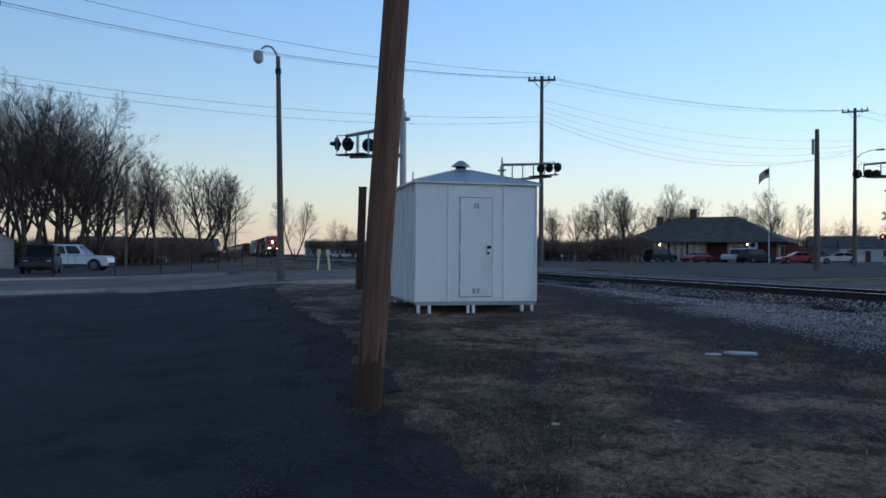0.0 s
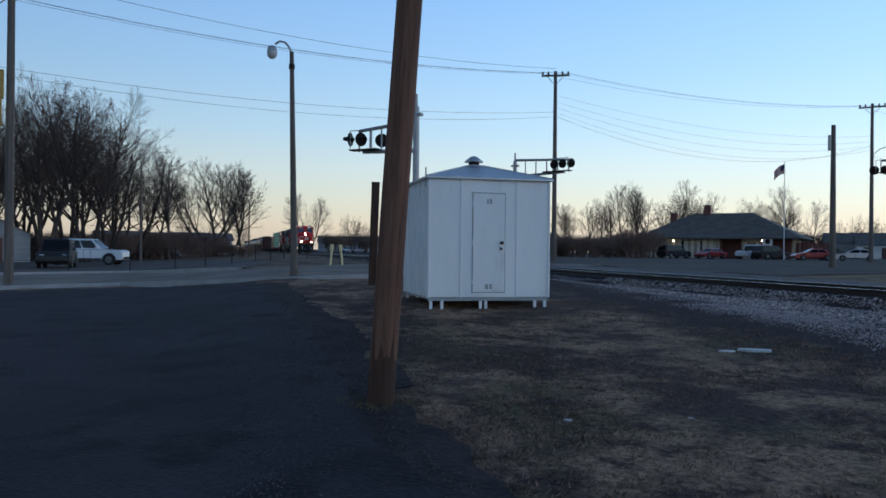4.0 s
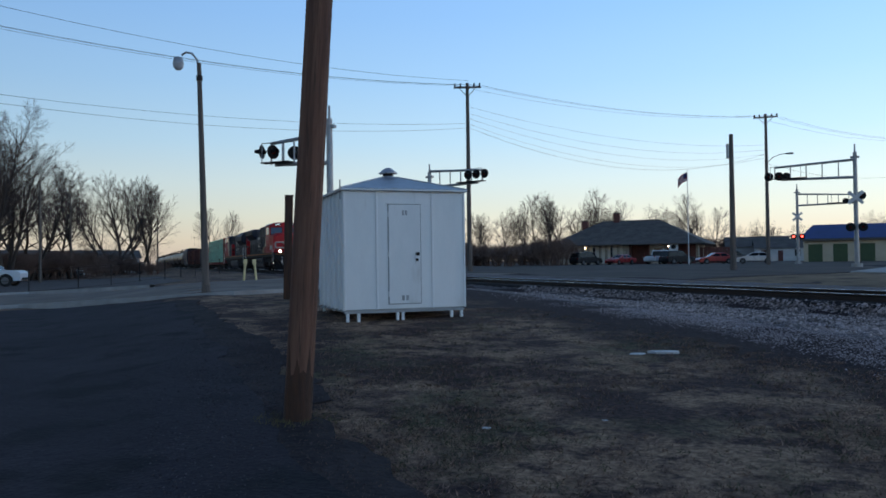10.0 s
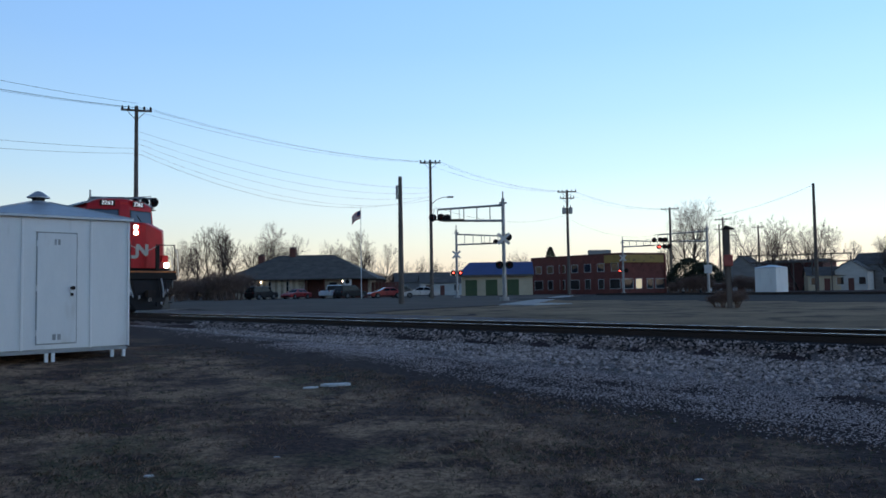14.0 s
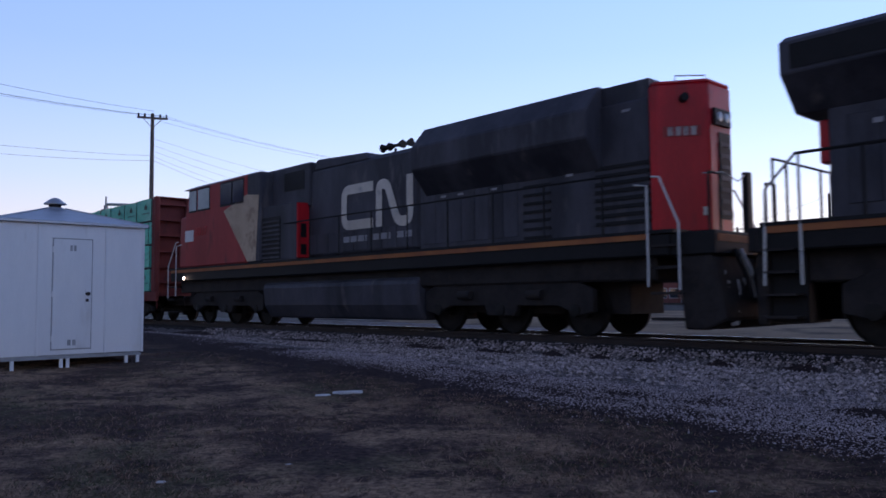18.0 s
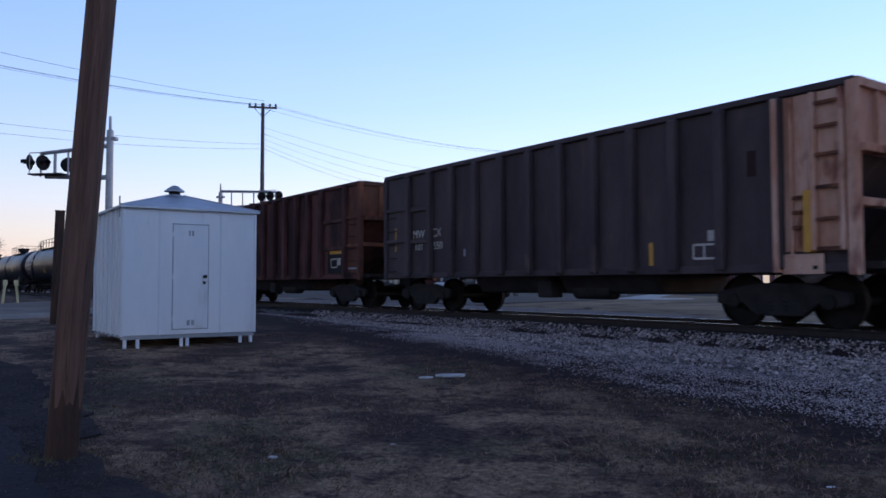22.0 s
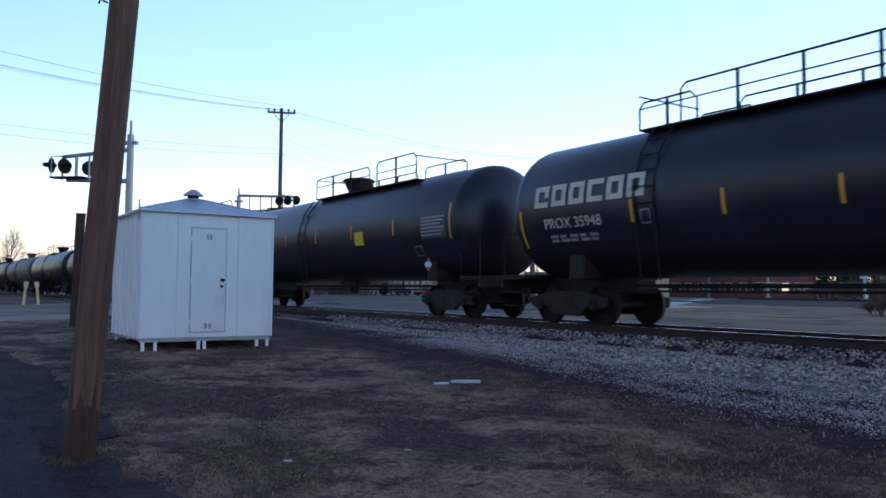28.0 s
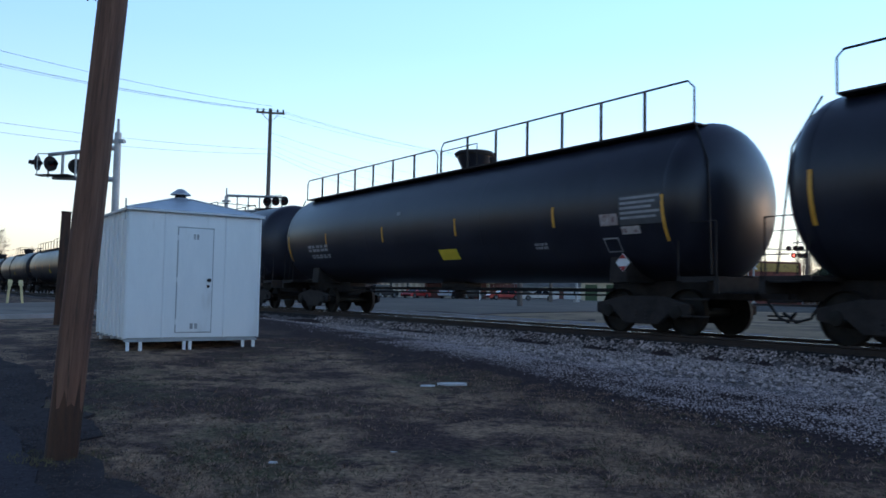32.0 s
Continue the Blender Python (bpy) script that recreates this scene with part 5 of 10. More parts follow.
M["siding"] = surf("pale_house_siding", (0.5, 0.5, 0.49), (0.6, 0.6, 0.58), 0.5, 0.8, 0, 0.2, 12, (1, 1, 4))
M["greysiding"] = surf("grey_house_siding", (0.25, 0.25, 0.25), (0.32, 0.32, 0.32), 0.5, 0.8, 0, 0.2, 12, (1, 1, 4))
M["glass"] = glassy("window_glass", (0.02, 0.024, 0.03), 0.06)
M["lampwarm"] = glow("lit_wall_lamp", (1.0, 0.86, 0.6), 9.0)
M["litwindow"] = glow("lit_window", (1.0, 0.8, 0.5), 0.5)


def window(parent, m, w, h, wall_y=0.0, material=None, frame_mat=None, bars=1):
    """A framed pane set into a wall that faces -y of m; m stands at the window's centre on the wall's face."""
    win = part("window", Geo().box(-w / 2 - 0.08, w / 2 + 0.08, -0.05, 0.0, -h / 2 - 0.08, -h / 2, m).box(-w / 2 - 0.08, w / 2 + 0.08, -0.05, 0.0, h / 2, h / 2 + 0.08, m).box(-w / 2 - 0.08, -w / 2, -0.05, 0.0, -h / 2, h / 2, m).box(w / 2, w / 2 + 0.08, -0.05, 0.0, -h / 2, h / 2, m), frame_mat or M["siding"], parent)
    part("pane", Geo().box(-w / 2, w / 2, -0.02, -0.003, -h / 2, h / 2, m), material or M["glass"], win)
    if bars:
        part("glazing_bar", Geo().box(-w / 2, w / 2, -0.04, -0.021, -0.03, 0.03, m), frame_mat or M["siding"], win)
    return win


def hip_roof(x0, x1, y0, y1, z, zr, run, over):
    g = Geo()
    a, b, c, d = x0 - over, x1 + over, y0 - over, y1 + over
    yc = (y0 + y1) / 2
    g.add([(a, c, z), (b, c, z), (b, d, z), (a, d, z), (a + run, yc, zr), (b - run, yc, zr), (a, c, z - 0.15), (b, c, z - 0.15), (b, d, z - 0.15), (a, d, z - 0.15)],
          [(0, 1, 5, 4), (1, 2, 5), (2, 3, 4, 5), (3, 0, 4), (6, 9, 8, 7), (0, 6, 7, 1), (1, 7, 8, 2), (2, 8, 9, 3), (3, 9, 6, 0)])
    return g


def depot():
    p = polar(10.8, 122)
    t = thing("depot_building", Matrix.Translation((p.x, p.y, land(p.x, p.y))) @ Matrix.Rotation(radians(-2), 4, "Z"), "long low stone railway depot with a wide dark hipped roof", "building")
    x0, x1, y0, y1, h = -10.6, 10.3, 0.0, 9.0, 3.05
    part("wall_front", Geo().box(x0, 0.6, y0, y0 + 0.3, 0, h), M["stonewall"], t)
    part("wall_front", Geo().box(3.6, 6.2, y0, y0 + 0.3, 0, h), M["stonewall"], t)
    part("wall_recess", Geo().box(0.6, 10.0, y0 + 1.6, y0 + 1.9, 0, h), M["timber"], t, "dark recessed timber wall")
    part("wall_side", Geo().box(x0, x0 + 0.3, y0 + 0.3, y1, 0, h), M["stonewall"], t)
    part("wall_side", Geo().box(x1 - 0.3, x1, y0 + 1.9, y1, 0, h), M["stonewall"], t)
    part("wall_back", Geo().box(x0, x1, y1 - 0.3, y1, 0, h), M["stonewall"], t)
    roof = part("roof", hip_roof(x0, x1, y0, y1, h, 6.9, 7.6, 1.5), M["shingle"], t, "dark shingled hipped roof")
    for k in range(11):
        x = x0 + 0.5 + k * 0.92
        part("pilaster", Geo().box(x, x + 0.42, -0.16, 0.0, 0, h - 0.1), M["stonepale"], t)
    for x in (-7.7, -4.9, -2.2):
        window(t, Matrix.Translation((x, -0.004, 1.9)), 0.4, 1.5)
    part("door", Geo().box(1.4, 2.5, 1.5, 1.6, 0, 2.3), M["timber"], t, "dark red door")
    part("door", Geo().box(6.6, 7.7, 1.5, 1.6, 0, 2.3), M["timber"], t, "dark red door")
    window(t, Matrix.Translation((4.9, -0.004, 1.8)), 1.3, 1.3)
    for x in (0.7, 3.5, 6.3, 9.2):
        part("porch_post", Geo().box(x - 0.12, x + 0.12, -0.2, 0.04, 0, h), M["timber"], t)
    for x, zt in ((-7.4, 6.9), (-2.3, 8.0)):
        ch = part("chimney", Geo().box(x - 0.45, x + 0.45, 4.0, 4.9, 4.6, zt), M["timber"], roof, "dark brick chimney")
        part("chimney_cap", Geo().box(x - 0.55, x + 0.55, 3.9, 5.0, zt, zt + 0.15), M["shingle"], roof)
    for x in (-6.2, 6.4):
        part("wall_lamp", Geo().lathe([(0.02, 0.12), (0.09, 0.06), (0.09, -0.08), (0.02, -0.12)], 8, o=(x, -0.3, h - 0.45)), M["lampwarm"], t, "lit wall lamp")
    sg = part("hanging_sign", Geo().box(6.6, 7.9, -1.0, -0.94, 1.9, 3.1), M["signwhite"], t, "square white sign with a dark emblem")
    part("emblem", Geo().lathe([(0.35, 0), (0.35, 0.01)], 12, "y", (7.25, -1.012, 2.5)), M["black"], sg)
    part("sign_post", Geo().cyl((7.25, -0.9, 0), (7.25, -0.9, 3.1), 0.05, n=6), M["steel"], t)
    for k in range(9):
        part("fence_board", Geo().box(10.4 + k * 0.55, 10.9 + k * 0.55, 3.0, 3.05, 0, 2.4), M["timber"], t)


M["stonepale"] = surf("pale_dressed_stone", (0.55, 0.49, 0.4), (0.65, 0.58, 0.48), 1, 0.9, 0, 0.3, 6)
depot()


def tan_building():
    p = polar(-3.4, 128)
    t = thing("tan_building", Matrix.Translation((p.x, p.y, land(p.x, p.y))) @ Matrix.Rotation(radians(-3), 4, "Z"), "low tan stucco building with green doors and a blue roof", "building")
    W, D, h = 11.6, 8, 3.5
    part("wall_front", Geo().box(-W / 2, W / 2, 0, 0.25, 0, h), M["tan"], t)
    part("wall_side", Geo().box(-W / 2, -W / 2 + 0.25, 0.25, D, 0, h), M["tan"], t)
    part("wall_side", Geo().box(W / 2 - 0.25, W / 2, 0.25, D, 0, h), M["tan"], t)
    part("wall_back", Geo().box(-W / 2, W / 2, D - 0.25, D, 0, h), M["tan"], t)
    rf = Geo().add([(-W / 2 - 0.6, -0.6, h - 0.05), (W / 2 + 0.2, -0.6, h - 0.05), (W / 2 + 0.2, D / 2, h + 2.1), (-W / 2 + 1.2, D / 2, h + 2.1), (W / 2 + 0.2, D + 0.6, h), (-W / 2 - 0.6, D + 0.6, h), (-W / 2 - 0.6, -0.6, h - 0.2), (W / 2 + 0.2, -0.6, h - 0.2)],
                   [(0, 1, 2, 3), (3, 2, 4, 5), (0, 3, 5), (1, 4, 2), (0, 6, 7, 1)])
    part("roof", rf, M["blueroof"], t, "blue standing-seam metal roof")
    part("fascia", Geo().box(-W / 2 - 0.6, W / 2 + 0.2, -0.66, -0.6, h - 0.4, h - 0.1), M["shingle"], t)
    for x in (-4.2, -0.9, 2.6):
        door = part("door", Geo().box(x - 0.95, x + 0.95, -0.06, -0.003, 0, 2.6), M["greendoor"], t, "green panelled door")
        part("door_panel", Geo().box(x - 0.7, x + 0.7, -0.08, -0.06, 0.3, 1.2), M["greendoor"], door)
        part("door_panel", Geo().box(x - 0.7, x + 0.7, -0.08, -0.06, 1.4, 2.3), M["greendoor"], door)


tan_building()


def brick_building():
    c = polar(-12.25, 128)
    t = thing("brick_building", Matrix.Translation((c.x, c.y, land(c.x, c.y))), "two-storey red brick building with a yellow sign band", "building")
    a, b = polar(-5.95, 142) - c, polar(-15.3, 133) - c
    h = 6.35
    for name, e in (("wall_long", a), ("wall_short", b)):
        L = e.length
        ang = math.atan2(e.y, e.x)
        m = Matrix.Rotation(ang, 4, "Z")
        if name == "wall_long":
            # the wall runs back from the near corner; its face looks toward the eye
            m = Matrix.Translation(e) @ Matrix.Rotation(ang + math.pi, 4, "Z")
        part(name, Geo().box(0, L, 0, 0.3, 0, h, m), M["brick"], t)
        part("parapet", Geo().box(-0.1, L + 0.1, -0.08, 0.38, h, h + 0.22, m), M["timber"], t)
        nwin = 7 if name == "wall_long" else 4
        for k in range(nwin):
            x = L * (k + 0.6) / nwin
            lit = (k * 7 + nwin) % 5 == 0
            if not (name == "wall_short"):
                window(t, m @ Matrix.Translation((x, -0.004, 4.3)), 1.4, 1.25, bars=0, material=M["glass"])
            window(t, m @ Matrix.Translation((x, -0.004, 1.6)), 1.1 if k % 3 else 2.0, 1.5, bars=0, material=M["litwindow"] if k == 1 and name == "wall_short" else M["glass"])
        if name == "wall_short":
            part("sign_band", Geo().box(0.3, L - 0.3, -0.2, -0.003, h - 1.35, h - 0.1, m), M["yellow"], t, "weathered yellow sign band")
        else:
            part("sign_band", Geo().box(L - 3.2, L - 0.1, -0.2, -0.003, h - 1.35, h - 0.1, m), M["yellow"], t, "weathered yellow sign band")
            part("brick_pier", Geo().box(L * 0.35, L * 0.35 + 0.5, -0.15, 0.0, 0, h, m), M["brick"], t)
    back = a + b
    g = Geo().add([(0, 0, h), tuple(a[:2]) + (h,), (back.x, back.y, h), tuple(b[:2]) + (h,)], [(0, 1, 2, 3)])
    part("roof", g, M["shingle"], t)
    m = Matrix.Translation((a * 0.45 + b * 0.5))
    part("roof_unit", Geo().box(-1.8, 1.8, -1, 1, h, h + 1.1, m), M["greysiding"], t, "grey roof plant housing")
    for q in (a, b):
        part("wall_rear", Geo().box(-0.15, 0.15, -0.15, (back - q).length, 0, h, Matrix.Translation(q) @ Matrix.Rotation(math.atan2((back - q).y, (back - q).x) - math.pi / 2, 4, "Z")), M["brick"], t)


brick_building()


def bungalow(az, d, w, h, label, turn):
    p = polar(az, d)
    t = thing("signal_bungalow", Matrix.Translation((p.x, p.y, land(p.x, p.y))) @ Matrix.Rotation(radians(turn), 4, "Z"), label, "shed")
    part("body", Geo().box(-w / 2, w / 2, 0, w * 0.8, 0.25, h), M["white"], t, bevel=0.02)
    part("roof", Geo().add([(-w / 2 - 0.08, -0.08, h), (w / 2 + 0.08, -0.08, h), (w / 2 + 0.08, w * 0.8 + 0.08, h), (-w / 2 - 0.08, w * 0.8 + 0.08, h), (0, w * 0.4, h + 0.3)], [(0, 1, 4), (1, 2, 4), (2, 3, 4), (3, 0, 4), (3, 2, 1, 0)]), M["roofsteel"], t)
    part("door", Geo().box(-0.45, 0.4, -0.03, -0.002, 0.35, h - 0.3), M["white"], t)
    for x in (-w / 2 + 0.15, w / 2 - 0.15):
        for y in (0.1, w * 0.7):
            part("leg", Geo().box(x - 0.06, x + 0.06, y - 0.06, y + 0.06, -0.1, 0.26), M["seam"], t)


bungalow(-21.85, 84, 2.4, 2.7, "white sheet-steel signal bungalow by the far line", -57)


def house(az, d, w, dp, h, rise, turn, wall, label, roof="shingle", nwin=3, gable_front=False):
    p = polar(az, d)
    t = thing("house", Matrix.Translation((p.x, p.y, land(p.x, p.y))) @ Matrix.Rotation(radians(az + turn), 4, "Z"), label, "house", "houses")
    part("wall_front", Geo().box(-w / 2, w / 2, 0, 0.2, 0, h), wall, t)
    part("wall_back", Geo().box(-w / 2, w / 2, dp - 0.2, dp, 0, h), wall, t)
    for x in (-w / 2, w / 2 - 0.2):
        part("wall_side", Geo().box(x, x + 0.2, 0.2, dp - 0.2, 0, h), wall, t)
    if gable_front:
        part("gable", Geo().prism([(-w / 2, h), (w / 2, h), (0, h + rise)], "xz", 0, 0.2), wall, t)
        part("gable", Geo().prism([(-w / 2, h), (w / 2, h), (0, h + rise)], "xz", dp - 0.2, dp), wall, t)
        g = Geo().add([(-w / 2 - 0.3, -0.3, h - 0.15), (0, -0.3, h + rise + 0.05), (w / 2 + 0.3, -0.3, h - 0.15), (-w / 2 - 0.3, dp + 0.3, h - 0.15), (0, dp + 0.3, h + rise + 0.05), (w / 2 + 0.3, dp + 0.3, h - 0.15)], [(0, 1, 4, 3), (1, 2, 5, 4)])
    else:
        for x in (-w / 2, w / 2 - 0.2):
            part("gable", Geo().prism([(0, h), (dp, h), (dp / 2, h + rise)], "yz", x, x + 0.2), wall, t)
        g = Geo().add([(-w / 2 - 0.3, -0.3, h - 0.1), (w / 2 + 0.3, -0.3, h - 0.1), (w / 2 + 0.3, dp / 2, h + rise + 0.08), (-w / 2 - 0.3, dp / 2, h + rise + 0.08), (w / 2 + 0.3, dp + 0.3, h - 0.1), (-w / 2 - 0.3, dp + 0.3, h - 0.1)], [(0, 1, 2, 3), (3, 2, 4, 5)])
    part("roof", g, M[roof], t)
    for k in range(nwin):
        x = -w / 2 + w * (k + 0.5) / nwin
        if k == nwin // 2:
            part("door", Geo().box(x - 0.45, x + 0.45, -0.05, -0.003, 0, 2.05), M["timber"], t, "dark door")
        else:
            window(t, Matrix.Translation((x, -0.004, 1.6)), 1.0, 1.2, bars=0)


house(59.8, 74, 5.0, 7, 2.4, 1.3, 6, M["greysiding"], "low grey garage behind the car lot", gable_front=True, nwin=1)
house(62.0, 78, 4.0, 6, 2.3, 1.2, 8, M["greysiding"], "low grey garage behind the car lot", gable_front=True, nwin=1)
house(-23.4, 168, 12, 9, 5.6, 0.5, -18, M["timber"], "long dark two-storey building behind the substation")
house(-26.9, 165, 6, 7, 3.4, 1.6, -30, M["greysiding"], "grey two-storey house by the far street")
house(-28.2, 158, 7, 7, 4.6, 2.0, -25, M["greysiding"], "small grey house by the far street")
house(52.2, 124, 7, 7, 2.5, 1.3, 10, M["siding"], "small white house behind the trees")
house(50.2, 128, 6, 8, 2.4, 1.3, -8, M["greysiding"], "small grey house behind the trees")
house(48.0, 130, 5, 7, 2.4, 1.3, 5, M["siding"], "small white house behind the trees")
house(46.4, 135, 6, 7, 2.4, 1.2, 5, M["siding"], "long white bungalow behind the trees")
house(35.0, 230, 14, 8, 3, 1.8, 5, M["siding"], "far pale house beyond the crossing")
house(37.6, 240, 12, 8, 3, 1.8, 5, M["greysiding"], "far grey house beyond the crossing")
house(2.0, 170, 12, 8, 3.0, 2.0, 5, M["greysiding"], "grey house behind the car park")
house(0.6, 165, 9, 7, 2.6, 1.6, 5, M["siding"], "pale house behind the car park")
house(-20.3, 150, 6.2, 8, 3.8, 2.6, -14, M["greysiding"], "grey two-storey house by the far line", gable_front=True)
house(-21.9, 185, 12, 8, 3.6, 2.0, 4, M["timber"], "dark red house behind the bungalow")
house(-25.6, 150, 6, 8, 2.6, 1.5, 6, M["tan"], "low tan house by the far line")
house(-27.0, 150, 5, 8, 3.4, 1.8, -8, M["siding"], "white two-storey house by the far line", gable_front=True)
house(-29.6, 175, 10, 8, 2.8, 1.6, 4, M["greysiding"], "grey house by the far line")


def frame_gantry():
    """The steel frame of a small substation, seen over the bungalow."""
    p = polar(-23.6, 150)
    t = thing("substation_frame", Matrix.Translation((p.x, p.y, land(p.x, p.y))) @ Matrix.Rotation(radians(-24), 4, "Z"), "grey steel substation framework with insulators", "substation")
    for k in range(7):
        x = -9 + 3 * k
        part("column", Geo().box(x - 0.1, x + 0.1, -0.1, 0.1, 0, 6.3), M["farpole"], t)
    for z in (4.9, 6.2):
        part("beam", Geo().box(-9.2, 9.2, -0.1, 0.1, z, z + 0.22), M["farpole"], t)
    for k in range(12):
        part("insulator", Geo().cyl((-8.5 + 1.5 * k, 0, 6.42), (-8.5 + 1.5 * k, 0, 7.0), 0.1, n=6), M["darksteel"], t)


frame_gantry()


def old_signal():
    p = polar(-19.55, 32)
    z = land(p.x, p.y)
    t = thing("old_signal", Matrix.Translation((p.x, p.y, z)) @ Matrix.Rotation(radians(-19.5), 4, "Z"), "weathered old signal post with a hood and a faded red box", "signal")
    part("post", Geo().box(-0.09, 0.09, -0.09, 0.09, -0.1, 3.1), M["farpole"], t, bevel=0.02)
    part("side_post", Geo().box(-0.13, -0.085, -0.04, 0.04, 0.9, 3.05), M["farpole"], t)
    part("hood", Geo().prism([(-0.17, 3.05), (-0.05, 3.19), (0.24, 3.08), (0.26, 3.02)], "xz", -0.16, 0.16), M["darksteel"], t)
    box = part("box", Geo().box(-0.16, 0.17, -0.24, -0.09, 1.62, 2.06), M["fadedred"], t, "faded red box", bevel=0.02)
    q = polar(-18.2, 98.5)
    s = thing("road_sign", Matrix.Translation((q.x, q.y, land(q.x, q.y))) @ Matrix.Rotation(radians(-18), 4, "Z"), "small square white sign on a post", "sign")
    part("post", Geo().cyl((0, 0, 0), (0, 0, 4.2), 0.06, n=6), M["steel"], s)
    part("board", Geo().box(-0.45, 0.45, -0.1, -0.06, 2.5, 3.5), M["signwhite"], s)


M["fadedred"] = surf("faded_red_paint", (0.3, 0.06, 0.05), (0.42, 0.12, 0.1), 2, 0.8)
old_signal()


def second_track():
    """The other line: a low dark bank with rails, past the grass."""
    g = Geo()
    a, b = polar(-11.0, 74.3), polar(-60, 45)
    rows = []
    for k in range(31):
        c = a.lerp(b, k / 30)
        d = (b - a).normalized()
        n = Vector((-d.y, d.x, 0))
        z = land(c.x, c.y)
        rows.append([(c + n * w) + Vector((0, 0, z + h)) for w, h in ((4, -0.1), (2.2, 0.24), (-2.2, 0.24), (-4.5, 0.1), (-11 + 1.5 * math.sin(k * 1.7), 0.05), (-13 + 1.5 * math.sin(k * 1.7), -0.1))])
    t = thing("far_track", Matrix.Identity(4), "second railway line on a low dark bank", "railway track", kind="structure")
    part("bank", g.loft(rows), M["darkballast"], t)
    for w in (-0.75, 0.75):
        rr = []
        for k in range(31):
            c = a.lerp(b, k / 30)
            n = Vector((-(b - a).normalized().y, (b - a).normalized().x, 0))
            z = land(c.x, c.y) + 0.24
            rr.append([c + n * (w + dx) + Vector((0, 0, z + dz)) for dx, dz in ((-0.04, 0), (-0.04, 0.16), (0.04, 0.16), (0.04, 0))])
        part("rail", Geo().loft(rr), M["rail"], t)


second_track()


def flagpole():
    p = polar(6.5, 100)
    t = thing("flagpole", Matrix.Translation((p.x, p.y, land(p.x, p.y))), "thin pale flagpole with a striped flag blowing", "flagpole")
    part("pole", Geo().cyl((0, 0, 0), (0, 0, 11.5), 0.06, 0.035, 8), M["signwhite"], t)
    part("ball", Geo().lathe([(0.01, 0), (0.08, 0.06), (0.01, 0.14)], 8, o=(0, 0, 11.5)), M["steel"], t)
    flag = new("flag")
    flag.parent = t
    tagged(flag, "striped red and white flag with a blue canton")

    def piece(u0, u1, v0, v1, dy=0.0):
        rows = []
        for k in range(7):
            u = u0 + (u1 - u0) * k / 6
            x = -1.15 * u
            drop = -0.75 * u * u - 0.1 * u
            y = 0.12 * math.sin(u * 7) + dy
            rows.append([(x, y, 11.3 + drop - 1.05 * v0), (x, y, 11.3 + drop - 1.05 * v1)])
        return Geo().loft(rows)
    for k in range(7):
        part("stripe", piece(0.42 if k < 4 else 0, 1, k / 7, (k + 1) / 7), M["flagred" if k % 2 == 0 else "signwhite"], flag, fix=False)
    part("canton", piece(0, 0.42, 0, 4 / 7), M["flagblue"], flag, fix=False)


M["flagred"] = surf("flag_red", (0.3, 0.03, 0.03), (0.36, 0.04, 0.04), 2, 0.8, 0, 0)
M["flagblue"] = surf("flag_blue", (0.02, 0.03, 0.1), (0.03, 0.04, 0.13), 2, 0.8, 0, 0)
flagpole()

# ---- parked vehicles ----
M["tyre"] = surf("tyre_rubber", (0.015, 0.015, 0.015), (0.025, 0.025, 0.025), 4, 0.9)
M["rim"] = surf("dull_alloy_rim", (0.12, 0.12, 0.125), (0.18, 0.18, 0.185), 4, 0.5, 0.6, 0)
M["headlamp"] = surf("headlamp_glass", (0.6, 0.62, 0.65), (0.7, 0.72, 0.75), 4, 0.15, 0, 0)
M["taillamp"] = surf("tail_lamp", (0.25, 0.015, 0.012), (0.3, 0.02, 0.015), 4, 0.2, 0, 0)
PAINTS = {
    "white": surf("white_car_paint", (0.62, 0.66, 0.7), (0.66, 0.7, 0.74), 1, 0.3, 0, 0, coat=0.5),
    "black": surf("black_car_paint", (0.009, 0.009, 0.011), (0.014, 0.014, 0.016), 1, 0.45, 0, 0, coat=0.1, gloss=0.3),
    "red": surf("red_car_paint", (0.32, 0.02, 0.018), (0.38, 0.025, 0.02), 1, 0.3, 0, 0, coat=0.5),
    "silver": surf("silver_car_paint", (0.5, 0.5, 0.51), (0.58, 0.58, 0.59), 1, 0.3, 0.3, 0, coat=0.5),
    "dark": surf("dark_grey_car_paint", (0.04, 0.042, 0.048), (0.055, 0.057, 0.06), 1, 0.3, 0.2, 0, coat=0.5),
}
